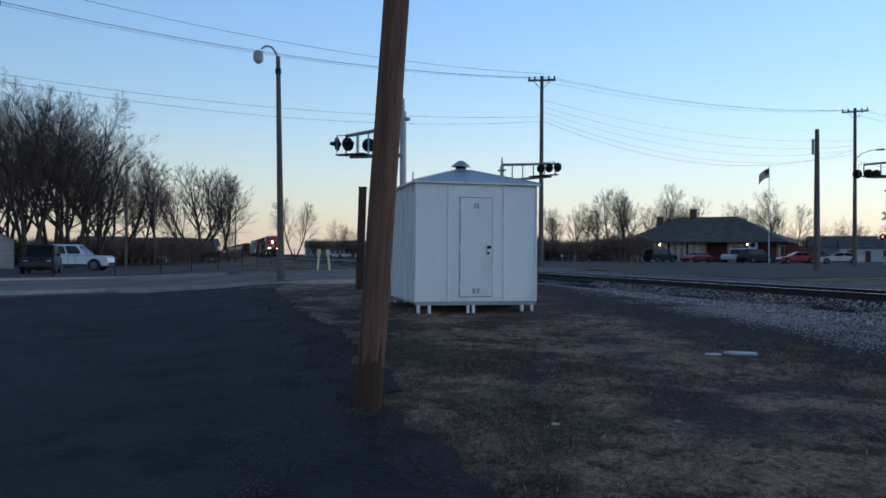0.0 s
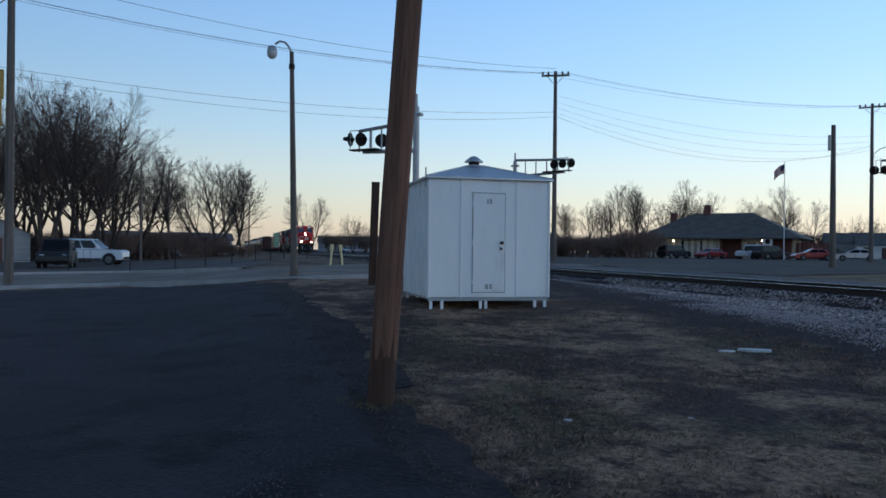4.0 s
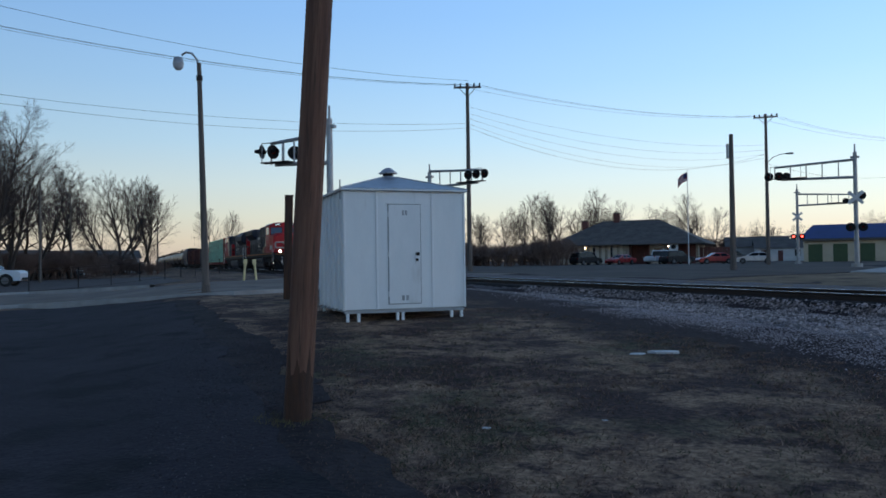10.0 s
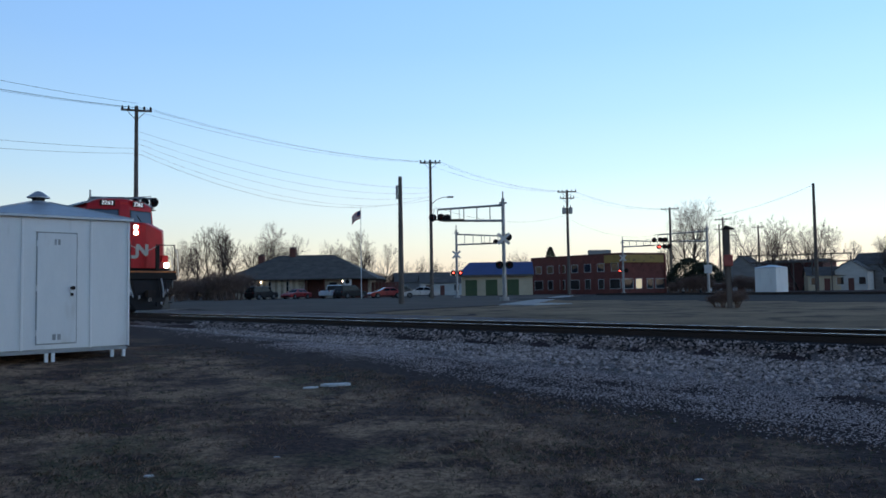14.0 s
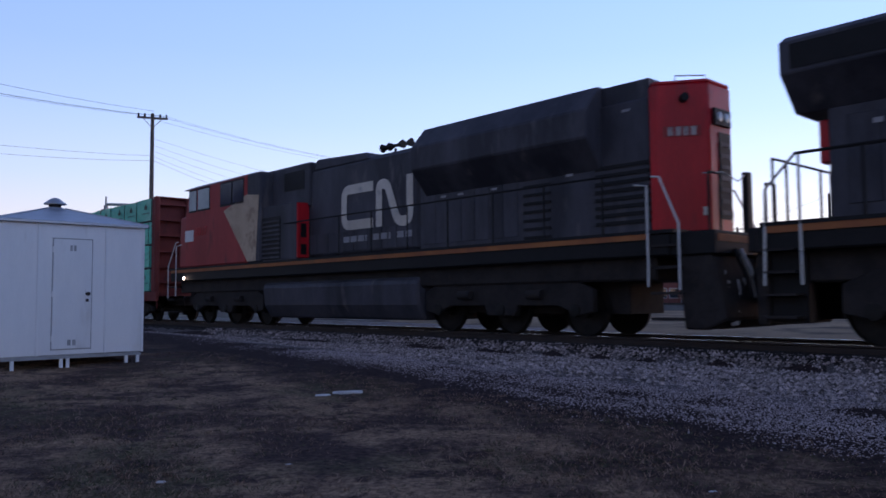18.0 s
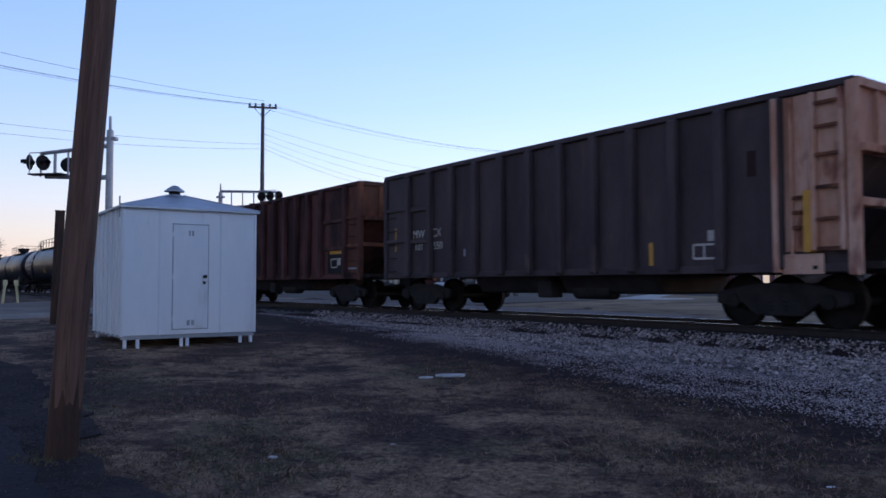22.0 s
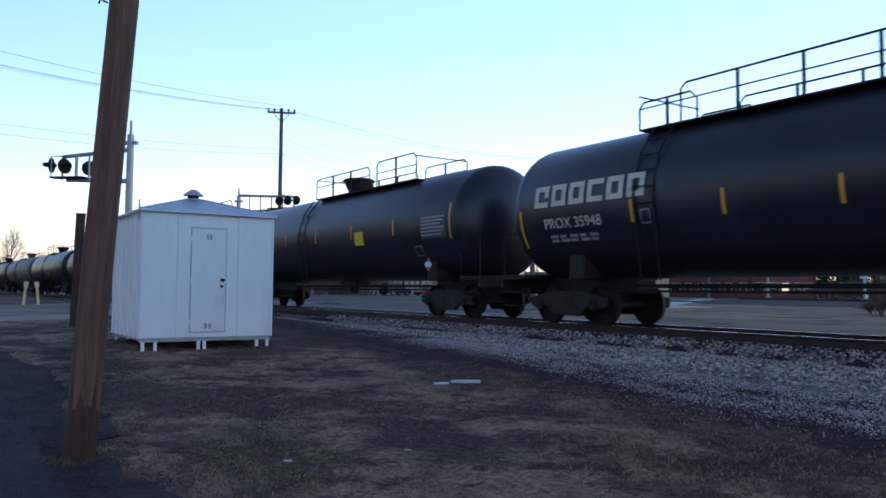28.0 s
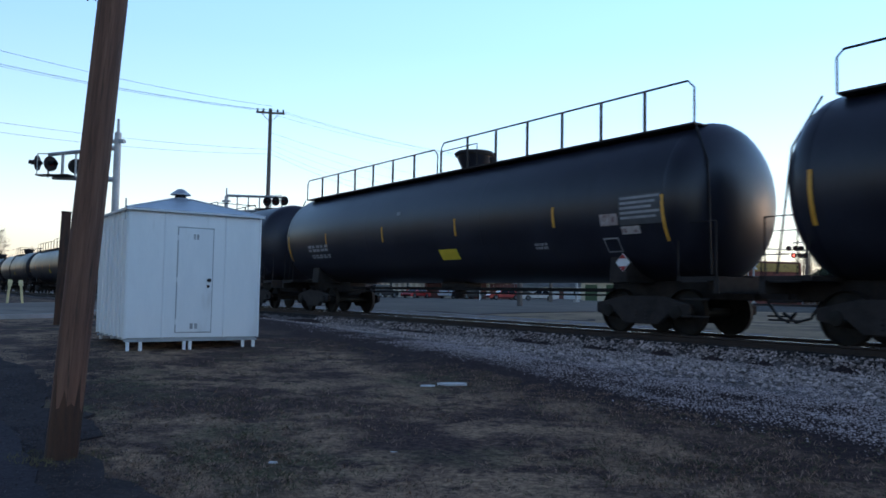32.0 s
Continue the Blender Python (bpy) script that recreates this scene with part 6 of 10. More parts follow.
# rows of the lower body: x, half width, underside, shoulder; then the cabin: base front and rear, roof front and rear, roof height, roof half width; axles; wheel radius
SHAPES = {
    "sedan": ([(2.4, 0.55, 0.36, 0.6), (2.22, 0.78, 0.25, 0.72), (1.6, 0.89, 0.22, 0.86), (0.9, 0.91, 0.22, 0.93), (-0.5, 0.91, 0.22, 0.95), (-1.5, 0.9, 0.22, 0.97), (-2.1, 0.83, 0.28, 0.96), (-2.36, 0.66, 0.4, 0.88)], (1.1, -1.8, 0.25, -1.05, 1.43, 0.6), (1.42, -1.38), 0.32),
    "suv": ([(2.35, 0.6, 0.42, 0.75), (2.2, 0.82, 0.3, 0.92), (1.6, 0.93, 0.27, 1.03), (0.9, 0.94, 0.27, 1.07), (-0.6, 0.94, 0.27, 1.08), (-1.7, 0.93, 0.28, 1.08), (-2.2, 0.88, 0.33, 1.06), (-2.36, 0.78, 0.42, 1.0)], (1.2, -2.3, 0.5, -2.1, 1.82, 0.76), (1.4, -1.4), 0.38),
    "van": ([(2.5, 0.62, 0.4, 0.75), (2.35, 0.85, 0.3, 0.92), (1.7, 0.97, 0.26, 1.05), (0.8, 0.98, 0.26, 1.06), (-1.0, 0.98, 0.26, 1.06), (-2.2, 0.97, 0.28, 1.06), (-2.5, 0.92, 0.33, 1.04)], (2.0, -2.46, 1.0, -2.36, 1.92, 0.8), (1.6, -1.5), 0.35),
    "pickup": ([(2.95, 0.7, 0.5, 0.9), (2.8, 0.92, 0.4, 1.08), (2.1, 1.0, 0.36, 1.16), (1.2, 1.0, 0.36, 1.18), (-0.9, 1.0, 0.36, 1.18), (-2.2, 1.0, 0.38, 1.2), (-2.8, 0.99, 0.42, 1.2), (-2.9, 0.94, 0.5, 1.16)], (1.4, -1.2, 0.7, -1.08, 1.94, 0.8), (1.95, -1.75), 0.41),
}


def vehicle(shape, paint, az, d, turn, label, category="car"):
    rows, (bf, br, rf, rr, zr, hr), axles, r = SHAPES[shape]
    p = polar(az, d)
    t = thing("pickup_truck" if shape == "pickup" else "parked_car", Matrix.Translation((p.x, p.y, land(p.x, p.y) + 0.03)) @ Matrix.Rotation(radians(turn), 4, "Z"), label, category, "parked vehicles")
    pm = PAINTS[paint]
    # the lower body: its side outline, with real wheel arches, drawn out across the width
    w, zb, belt = rows[3][1], rows[3][2] + 0.02, rows[3][3]
    xf, xr = rows[0][0], rows[-1][0]
    hood = rows[1][3]
    side = [(xr, zb + 0.12), (xr - 0.02, belt - 0.28), (xr + 0.06, belt - 0.04), (bf + 0.05, belt), (xf - 0.3, hood + 0.04), (xf - 0.04, hood - 0.12), (xf, zb + 0.15), (xf - 0.12, zb)]
    for ax in axles:
        side += [(ax + math.cos(math.pi * k / 8) * r * 1.18, max(zb, r + math.sin(math.pi * k / 8) * r * 1.18)) if 0 < k < 8 else (ax + math.cos(math.pi * k / 8) * r * 1.18, zb) for k in range(9)]
    side.append((xr + 0.15, zb))
    part("body", Geo().prism(side, "xz", -w, w), pm, t, bevel=0.035)
    part("underbody", Geo().box(xr + 0.3, xf - 0.3, -w * 0.8, w * 0.8, zb + 0.02, belt - 0.25), M["black"], t)
    for sgn in (-1, 1):
        part("side_trim", Geo().box(axles[1] + r * 1.3, axles[0] - r * 1.3, sgn * (w + 0.004) - 0.01, sgn * (w + 0.004) + 0.01, zb + 0.02, zb + 0.12), M["black"], t)
        for dx in ((bf + rr) / 2, rf - 0.05):
            part("door_seam", Geo().box(dx - 0.012, dx + 0.012, sgn * w - 0.004, sgn * w + 0.004, zb + 0.15, belt - 0.03), M["black"], t)
        part("mirror", Geo().box(bf - 0.35, bf - 0.2, sgn * (w + 0.12) - 0.09, sgn * (w + 0.12) + 0.09, belt + 0.02, belt + 0.2), pm, t, bevel=0.03)
    zs = rows[3][3] - 0.02
    hb = rows[3][1] * 0.9
    cab = [[(bf, -hb, zs), (bf, hb, zs), (br, hb, zs), (br, -hb, zs)], [(rf, -hr, zr - 0.05), (rf, hr, zr - 0.05), (rr, hr, zr - 0.05), (rr, -hr, zr - 0.05)], [(rf - 0.15, -hr + 0.15, zr), (rf - 0.15, hr - 0.15, zr), (rr + 0.15, hr - 0.15, zr), (rr + 0.15, -hr + 0.15, zr)]]
    g = Geo().loft(cab, close=True)
    g.f += [(8, 9, 10, 11)]
    part("cabin", g, pm, t, bevel=0.03)

    def on_cabin(face, f0, f1, k0, k1, name):
        """A pane on one face of the cabin: f along it, k up it."""
        (a0, a1), (b0, b1) = {"near": (((bf, -hb), (br, -hb)), ((rf, -hr), (rr, -hr))), "far": (((bf, hb), (br, hb)), ((rf, hr), (rr, hr))), "front": (((bf, -hb), (bf, hb)), ((rf, -hr), (rf, hr))), "rear": (((br, -hb), (br, hb)), ((rr, -hr), (rr, hr)))}[face]
        push = {"near": (0, -0.014), "far": (0, 0.014), "front": (0.014, 0), "rear": (-0.014, 0)}[face]
        q = []
        for f, k in ((f0, k0), (f1, k0), (f1, k1), (f0, k1)):
            lo = (a0[0] + (a1[0] - a0[0]) * f, a0[1] + (a1[1] - a0[1]) * f)
            hi = (b0[0] + (b1[0] - b0[0]) * f, b0[1] + (b1[1] - b0[1]) * f)
            q.append((lo[0] + (hi[0] - lo[0]) * k + push[0], lo[1] + (hi[1] - lo[1]) * k + push[1], zs + (zr - 0.05 - zs) * k + 0.004))
        part(name, Geo().add(q, [(0, 1, 2, 3)]), M["carglass"], t, fix=False)

    for face in ("near", "far"):
        on_cabin(face, 0.08, 0.49, 0.1, 0.88, "side_window")
        on_cabin(face, 0.53, 0.92, 0.1, 0.88, "side_window")
    on_cabin("front", 0.07, 0.93, 0.06, 0.93, "windscreen")
    on_cabin("rear", 0.09, 0.91, 0.12, 0.9, "rear_window")
    if shape == "pickup":
        part("bed_liner", Geo().box(-2.75, -1.1, -0.84, 0.84, 1.1, 1.24), M["black"], t)
    for x in axles:
        for side in (-1, 1):
            y = side * (w - 0.1)
            wh = part("wheel", Geo().lathe([(r * 0.7, -0.1), (r, -0.08), (r, 0.08), (r * 0.7, 0.12)], 18, "y", (x, y + side * 0.03, r)), M["tyre"], t, smooth=True)
            part("rim", Geo().lathe([(r * 0.62, -0.125), (r * 0.2, -0.1), (r * 0.2, 0.1), (r * 0.62, 0.125)], 12, "y", (x, y + side * 0.03, r)), M["rim"], wh)
    fx, rx = rows[1][0], rows[-2][0]
    zl = rows[1][3] - 0.12
    for side in (-1, 1):
        part("headlight", Geo().box(fx - 0.1, fx + 0.09, side * (w - 0.32) - 0.14, side * (w - 0.32) + 0.14, zl - 0.08, zl + 0.05), M["headlamp"], t, bevel=0.02)
        part("tail_light", Geo().box(rx - 0.17, rx + 0.05, side * (w - 0.18) - 0.07, side * (w - 0.18) + 0.07, zl, zl + 0.2), M["taillamp"], t, bevel=0.02)
    part("bumper", Geo().box(fx - 0.1, fx + 0.2, -w + 0.3, w - 0.3, rows[1][2] + 0.05, rows[1][2] + 0.22), M["black"], t, bevel=0.04)
    return t


M["carglass"] = glassy("dark_car_glass", (0.006, 0.007, 0.009), 0.15)
M["carglass"].node_tree.nodes["Principled BSDF"].inputs["Specular IOR Level"].default_value = 0.3
vehicle("pickup", "white", 54.6, 64.0, 36, "white crew-cab pickup truck parked in the lot", "pickup truck")
vehicle("suv", "black", 56.3, 55.0, -40, "black boxy sport utility vehicle parked in the lot")
vehicle("suv", "dark", 50.2, 95, 30, "dark car parked far back under the trees")
vehicle("suv", "black", 13.6, 112, 58, "black sport utility vehicle parked by the depot")
vehicle("sedan", "red", 11.15, 113, 242, "red car parked by the depot")
vehicle("pickup", "white", 8.35, 114, 65, "white pickup parked by the depot", "pickup truck")
vehicle("suv", "black", 7.3, 111, 50, "black car parked by the depot")
vehicle("sedan", "red", 4.75, 106, 205, "red sedan parked across the road")
vehicle("sedan", "silver", 2.2, 103, 184, "silver sedan parked across the road")
vehicle("van", "dark", 3.7, 135, 10, "dark van parked beyond the sedans")
vehicle("suv", "silver", -17.2, 128, 10, "silver car by the far street")
vehicle("sedan", "white", -18.9, 130, 10, "white car by the far street")
vehicle("sedan", "white", 36.9, 185, 40, "white car far beyond the crossing")
vehicle("sedan", "silver", 36.2, 180, 40, "silver car far beyond the crossing")


def wire_fence():
    t = thing("wire_fence", Matrix.Identity(4), "thin wire mesh fence on steel posts by the street", "fence")
    pts = [Vector((-40.5, 12, 0)), Vector((-37.6, 22, 0)), Vector((-36.3, 28.5, 0)), Vector((-35.6, 31, 0)), Vector((-38, 40, 0)), Vector((-44, 54, 0))]
    for a, b in zip(pts, pts[1:]):
        n = max(1, int((b - a).length / 2.6))
        for k in range(n):
            c = a.lerp(b, k / n)
            z = land(c.x, c.y)
            part("fence_post", Geo().cyl((c.x, c.y, z - 0.1), (c.x, c.y, z + 1.25), 0.03, n=6), M["darksteel"], t)
        for dz in (1.22, 0.65, 0.1):
            part("fence_rail", Geo().cyl((a.x, a.y, land(a.x, a.y) + dz), (b.x, b.y, land(b.x, b.y) + dz), 0.012, n=4), M["darksteel"], t)


wire_fence()
M["postyellow"] = surf("pale_yellow_paint", (0.6, 0.5, 0.25), (0.7, 0.6, 0.33), 2, 0.7)
for x, y, lean in ((-24.2, 30.7, 5), (-23.95, 31.35, -6)):
    z = land(x, y)
    b = thing("bollard", Matrix.Translation((x, y, z)) @ Matrix.Rotation(radians(40), 4, "Z") @ Matrix.Rotation(radians(lean), 4, "Y"), "leaning pale yellow marker post at the crossing", "bollard", "marker posts")
    part("post", Geo().cyl((0, 0, -0.1), (0, 0, 1.05), 0.055, n=8), M["postyellow"], b)
    part("reflector", Geo().box(-0.09, 0.09, -0.07, -0.05, 0.8, 1.05), M["postyellow"], b)


def traffic_signal():
    p = polar(59.1, 28.5)
    t = thing("traffic_signal", Matrix.Translation((p.x, p.y, land(p.x, p.y))) @ Matrix.Rotation(radians(59), 4, "Z"), "grey pole with yellow traffic light heads", "traffic light")
    part("pole", Geo().cyl((0, 0, -0.1), (0, 0, 9.9), 0.15, 0.11, 12), M["farpole"], t, smooth=True)
    for k, (x, z) in enumerate(((-0.32, 6.5), (-0.38, 5.6))):
        h = part("signal_head", Geo().box(x - 0.14, x + 0.14, -0.15, 0.15, z - 0.45, z + 0.45), M["yellow"], t, "yellow traffic light housing", bevel=0.02)
        for j in range(3):
            part("visor", Geo().cyl((x - 0.14, 0, z + 0.28 - j * 0.28), (x - 0.34, 0, z + 0.26 - j * 0.28), 0.11, n=10), M["yellow"], h)
            part("lens", Geo().cyl((x - 0.345, 0, z + 0.26 - j * 0.28), (x - 0.33, 0, z + 0.26 - j * 0.28), 0.1, n=10), M["black"], h)


traffic_signal()


# ---- the train ----
M["locoblack"] = surf("loco_black_paint", (0.026, 0.027, 0.036), (0.074, 0.073, 0.088), 0.8, 0.6, 0, 0.08, 30, (1, 1, 0.3), grime=(0.13, 0.118, 0.118), grime_at=0.6, gloss=0.3)
M["locored"] = surf("loco_red_paint", (0.46, 0.009, 0.014), (0.62, 0.018, 0.024), 0.9, 0.4, 0, 0.04, 30, (1, 1, 0.3), grime=(0.28, 0.016, 0.018), grime_at=0.58, gloss=0.32)
M["locofaded"] = surf("faded_red_paint_dusty", (0.3, 0.028, 0.028), (0.4, 0.05, 0.046), 0.9, 0.6, 0, 0.05, 30, (1, 1, 0.3), grime=(0.16, 0.03, 0.03), grime_at=0.58, gloss=0.3)
M["cream"] = surf("cream_stripe_paint", (0.6, 0.5, 0.36), (0.7, 0.6, 0.45), 0.9, 0.6, 0, 0.05, 30, grime=(0.4, 0.3, 0.2), grime_at=0.6)
M["logo"] = surf("off_white_marking", (0.55, 0.5, 0.42), (0.68, 0.62, 0.54), 1.2, 0.7, 0, 0, 30, grime=(0.3, 0.29, 0.28), grime_at=0.6)
M["sill"] = surf("orange_sill_stripe", (0.29, 0.085, 0.026), (0.4, 0.135, 0.036), 1.2, 0.7, 0, 0, 30, grime=(0.26, 0.11, 0.04), grime_at=0.58)
M["handrail"] = surf("pale_handrail", (0.5, 0.5, 0.48), (0.6, 0.6, 0.58), 2, 0.5, 0, 0)
M["headlit"] = glow("lit_headlight", (1.0, 0.76, 0.46), 45.0)
M["numberlit"] = glow("lit_number_board", (0.9, 0.95, 1.0), 0.7)
M["wheel"] = surf("wheel_steel", (0.016, 0.014, 0.013), (0.034, 0.03, 0.026), 3, 0.7, 0.4, 0.1, gloss=0.28)
M["wrap"] = surf("green_lumber_wrap", (0.03, 0.5, 0.36), (0.05, 0.6, 0.44), 1.3, 0.42, 0, 0.9, 5.0, (1, 1, 2.4), vary=0.1, grain=0.3)
M["wrapmark"] = surf("dark_wrap_printing", (0.02, 0.05, 0.04), (0.03, 0.08, 0.06), 3, 0.6, 0, 0)
M["carred"] = surf("oxide_red_car_paint", (0.13, 0.02, 0.018), (0.19, 0.034, 0.028), 1.2, 0.75, 0, 0.15, 20, (1, 1, 0.4), grime=(0.08, 0.02, 0.018), grime_at=0.58)
M["rustbrown"] = surf("rust_brown_steel", (0.055, 0.022, 0.021), (0.15, 0.06, 0.05), 0.5, 0.85, 0, 0.25, 18, (1, 1, 0.35), grime=(0.035, 0.017, 0.018), grime_at=0.52, spread=0.16, gloss=0.28)
M["gonblack"] = surf("gondola_black_paint", (0.062, 0.045, 0.048), (0.104, 0.078, 0.078), 0.8, 0.7, 0, 0.15, 18, (1, 1, 0.35), grime=(0.13, 0.092, 0.08), grime_at=0.6, gloss=0.25)
M["rustmid"] = surf("rust_streaked_steel", (0.1, 0.034, 0.02), (0.25, 0.088, 0.042), 0.8, 0.85, 0, 0.3, 15, (1, 1, 0.5), grime=(0.06, 0.022, 0.016), grime_at=0.53)
M["rustorange"] = surf("bright_rust_steel", (0.56, 0.26, 0.16), (0.78, 0.5, 0.37), 1.1, 0.85, 0, 0.3, 15, (1, 1, 0.4), grime=(0.24, 0.07, 0.045), grime_at=0.56)
M["hopper"] = surf("dark_hopper_paint", (0.013, 0.012, 0.026), (0.023, 0.021, 0.042), 0.8, 0.6, 0, 0.08, 18, (1, 1, 0.4), grime=(0.05, 0.048, 0.055), grime_at=0.62, gloss=0.28)
M["tank"] = surf("black_tank_paint", (0.01, 0.0108, 0.018), (0.019, 0.02, 0.031), 0.7, 0.36, 0, 0.03, 20, (1, 1, 0.5), grime=(0.022, 0.021, 0.023), grime_at=0.62, gloss=0.45)
M["tankgrey"] = surf("pale_grey_tank_paint", (0.08, 0.083, 0.088), (0.12, 0.123, 0.128), 0.7, 0.5, 0, 0.03, 20, (1, 1, 0.5), grime=(0.25, 0.25, 0.25), grime_at=0.6)
M["reflect"] = surf("yellow_reflector_tape", (0.62, 0.29, 0.03), (0.72, 0.36, 0.05), 2, 0.5, 0, 0)
M["placard"] = surf("yellow_placard", (0.65, 0.48, 0.03), (0.74, 0.56, 0.05), 3, 0.6, 0, 0)
M["grey_mark"] = surf("grey_stencil", (0.24, 0.24, 0.25), (0.34, 0.34, 0.35), 3, 0.7, 0, 0)
M["orange_mark"] = surf("orange_stencil", (0.5, 0.25, 0.04), (0.6, 0.32, 0.06), 3, 0.7, 0, 0)
M["tankpanel"] = surf("faded_data_panel", (0.05, 0.052, 0.058), (0.08, 0.082, 0.09), 3, 0.6, 0, 0)
M["blue_mark"] = surf("faded_blue_sticker", (0.06, 0.09, 0.13), (0.09, 0.13, 0.18), 3, 0.6, 0, 0)
M["tanstripe"] = surf("faded_tan_stripe", (0.4, 0.29, 0.19), (0.52, 0.39, 0.27), 1.0, 0.65, 0, 0.05, 30, grime=(0.28, 0.18, 0.12), grime_at=0.58)
# mottled off-white of the pale clumps on the pilots
M["snow"] = surf("mottled_pale", (0.5, 0.5, 0.52), (0.68, 0.68, 0.7), 8, 0.9, 0, 0.3, 30, grime=(0.2, 0.19, 0.18), grime_at=0.56)
M["deepred"] = surf("deep_red_paint", (0.15, 0.013, 0.016), (0.32, 0.018, 0.022), 1.6, 0.6, 0, 0.05, 30, spread=0.35, gloss=0.3)
M["creamdirty"] = surf("dirty_cream_paint", (0.3, 0.17, 0.09), (0.42, 0.27, 0.16), 1.4, 0.7, 0, 0.05, 30, grime=(0.18, 0.1, 0.06), grime_at=0.56)
M["logodull"] = surf("worn_white_lettering", (0.3, 0.24, 0.23), (0.5, 0.43, 0.4), 2.4, 0.75, 0, 0, 30, grime=(0.16, 0.08, 0.08), grime_at=0.54)
M["cabglass"] = glassy("cab_glass", (0.03, 0.04, 0.07), 0.06)
# pale colour stands in for sky reflected in dark panes; also colours decal bars
M["paleglass"] = surf("glass_with_painted_sheen", (0.4, 0.46, 0.46), (0.5, 0.56, 0.56), 2, 0.12, 0, 0)

NOSE = [(0, 190.0), (1.5, 174.2), (3, 158.3), (4.5, 142.4), (6, 126.5), (7.5, 110.4), (9, 94.0), (10.5, 76.2), (12, 58.3), (16, 9.7), (24, -87.5), (32, -186.7)]


def nose_at(t):
    return float(np.interp(t, [a for a, _ in NOSE], [b for _, b in NOSE]))


def car_pose(u, half, t):
    """The pose of a car whose middle is u metres behind the leading nose, on bogies half metres off its middle."""
    s = nose_at(t) + u
    a, b = track_at(s - half), track_at(s + half)
    d = (a - b).normalized()
    return Matrix.Translation((a + b) / 2) @ Matrix.Rotation(math.atan2(d.y, d.x), 4, "Z")


TRAIN = []


def train_car(name, u0, u1, label, category, half=None):
    half = half or (u1 - u0) / 2 - 2.2
    t = thing(name, car_pose((u0 + u1) / 2, half, 0), label, category, "cars of the freight train")
    TRAIN.append((t, (u0 + u1) / 2, half))
    return t


def wheel_mesh(r):
    g = Geo()
    for s in (-1, 1):
        y = s * GAUGE / 2
        g.lathe([(r * 0.3, y - 0.07), (r * 0.82, y - 0.05), (r, y - 0.065), (r, y + 0.05), (r + 0.025, y + s * -0.07)] if s > 0 else [(r + 0.025, y + 0.07), (r, y - 0.05), (r, y + 0.065), (r * 0.82, y + 0.05), (r * 0.3, y + 0.07)], 24, "y")
        g.lathe([(0.16, y - 0.1), (0.16, y + 0.1)], 10, "y")
    g.cyl((0, -0.98, 0), (0, 0.98, 0), 0.085, n=10)
    return mesh_of("wheelset", g, M["wheel"], smooth=True)


WHEELS = {0.46: wheel_mesh(0.46), 0.53: wheel_mesh(0.53)}


def frame_mesh(kind):
    g = Geo()
    if kind == "freight":
        prof = [(-1.25, 0.42), (-1.25, 0.62), (-0.95, 0.68), (-0.5, 0.78), (0.5, 0.78), (0.95, 0.68), (1.25, 0.62), (1.25, 0.42), (1.05, 0.36), (0.72, 0.42), (0.45, 0.2), (-0.45, 0.2), (-0.72, 0.42), (-1.05, 0.36)]
        g.prism(prof, "xz", -0.07, 0.07)
    else:
        prof = [(-2.5, 0.5), (-2.5, 0.95), (-2.0, 1.18), (2.0, 1.18), (2.5, 0.95), (2.5, 0.5), (2.15, 0.42), (1.6, 0.62), (0.5, 0.62), (0.4, 0.4), (-0.4, 0.4), (-0.5, 0.62), (-1.6, 0.62), (-2.15, 0.42)]
        g.prism(prof, "xz", -0.08, 0.08)
    return mesh_of("side_frame", g, M["darksteel"], bevel=0.02)


FRAMES = {"freight": frame_mesh("freight"), "loco": frame_mesh("loco")}
SPRING = mesh_of("spring", Geo().lathe([(0.07, 0.22), (0.085, 0.26), (0.07, 0.3), (0.085, 0.34), (0.07, 0.38), (0.085, 0.42), (0.07, 0.46)], 10), M["darksteel"], smooth=True)
JOURNAL = mesh_of("axle_box", Geo().lathe([(0.13, -0.06), (0.15, 0.0), (0.13, 0.09), (0.06, 0.11)], 12, "y"), M["wheel"], smooth=True)
BOLSTER = mesh_of("bolster", Geo().box(-0.22, 0.22, -1.02, 1.02, 0.36, 0.72), M["darksteel"], bevel=0.02)
BRAKE = mesh_of("brake_cylinder", Geo().cyl((-0.2, 0, 0), (0.2, 0, 0), 0.1, n=10), M["darksteel"], smooth=True)


def bogie(parent, x, loco=False):
    b = shared("bogie", BOLSTER, parent, Matrix.Translation((x, 0, 0)))
    r = 0.53 if loco else 0.46
    for dx in ((-2.05, 0, 2.05) if loco else (-0.9, 0.9)):
        shared("wheelset", WHEELS[r], b, Matrix.Translation((dx, 0, r)))
        for s in (-1, 1):
            shared("axle_box", JOURNAL, b, Matrix.Translation((dx, s * (1.1 if loco else 1.05), r)) @ Matrix.Rotation(0 if s > 0 else math.pi, 4, "Z"))
    for s in (-1, 1):
        shared("side_frame", FRAMES["loco" if loco else "freight"], b, Matrix.Translation((0, s * (1.08 if loco else 1.03), 0)))
        for dx in ((-1.05, 1.05) if loco else (-0.14, 0.14)):
            if loco:
                shared("brake_cylinder", BRAKE, b, Matrix.Translation((dx, s * 1.22, 0.86)))
            else:
                shared("spring", SPRING, b, Matrix.Translation((dx, s * 1.03, 0.05)))
    return b


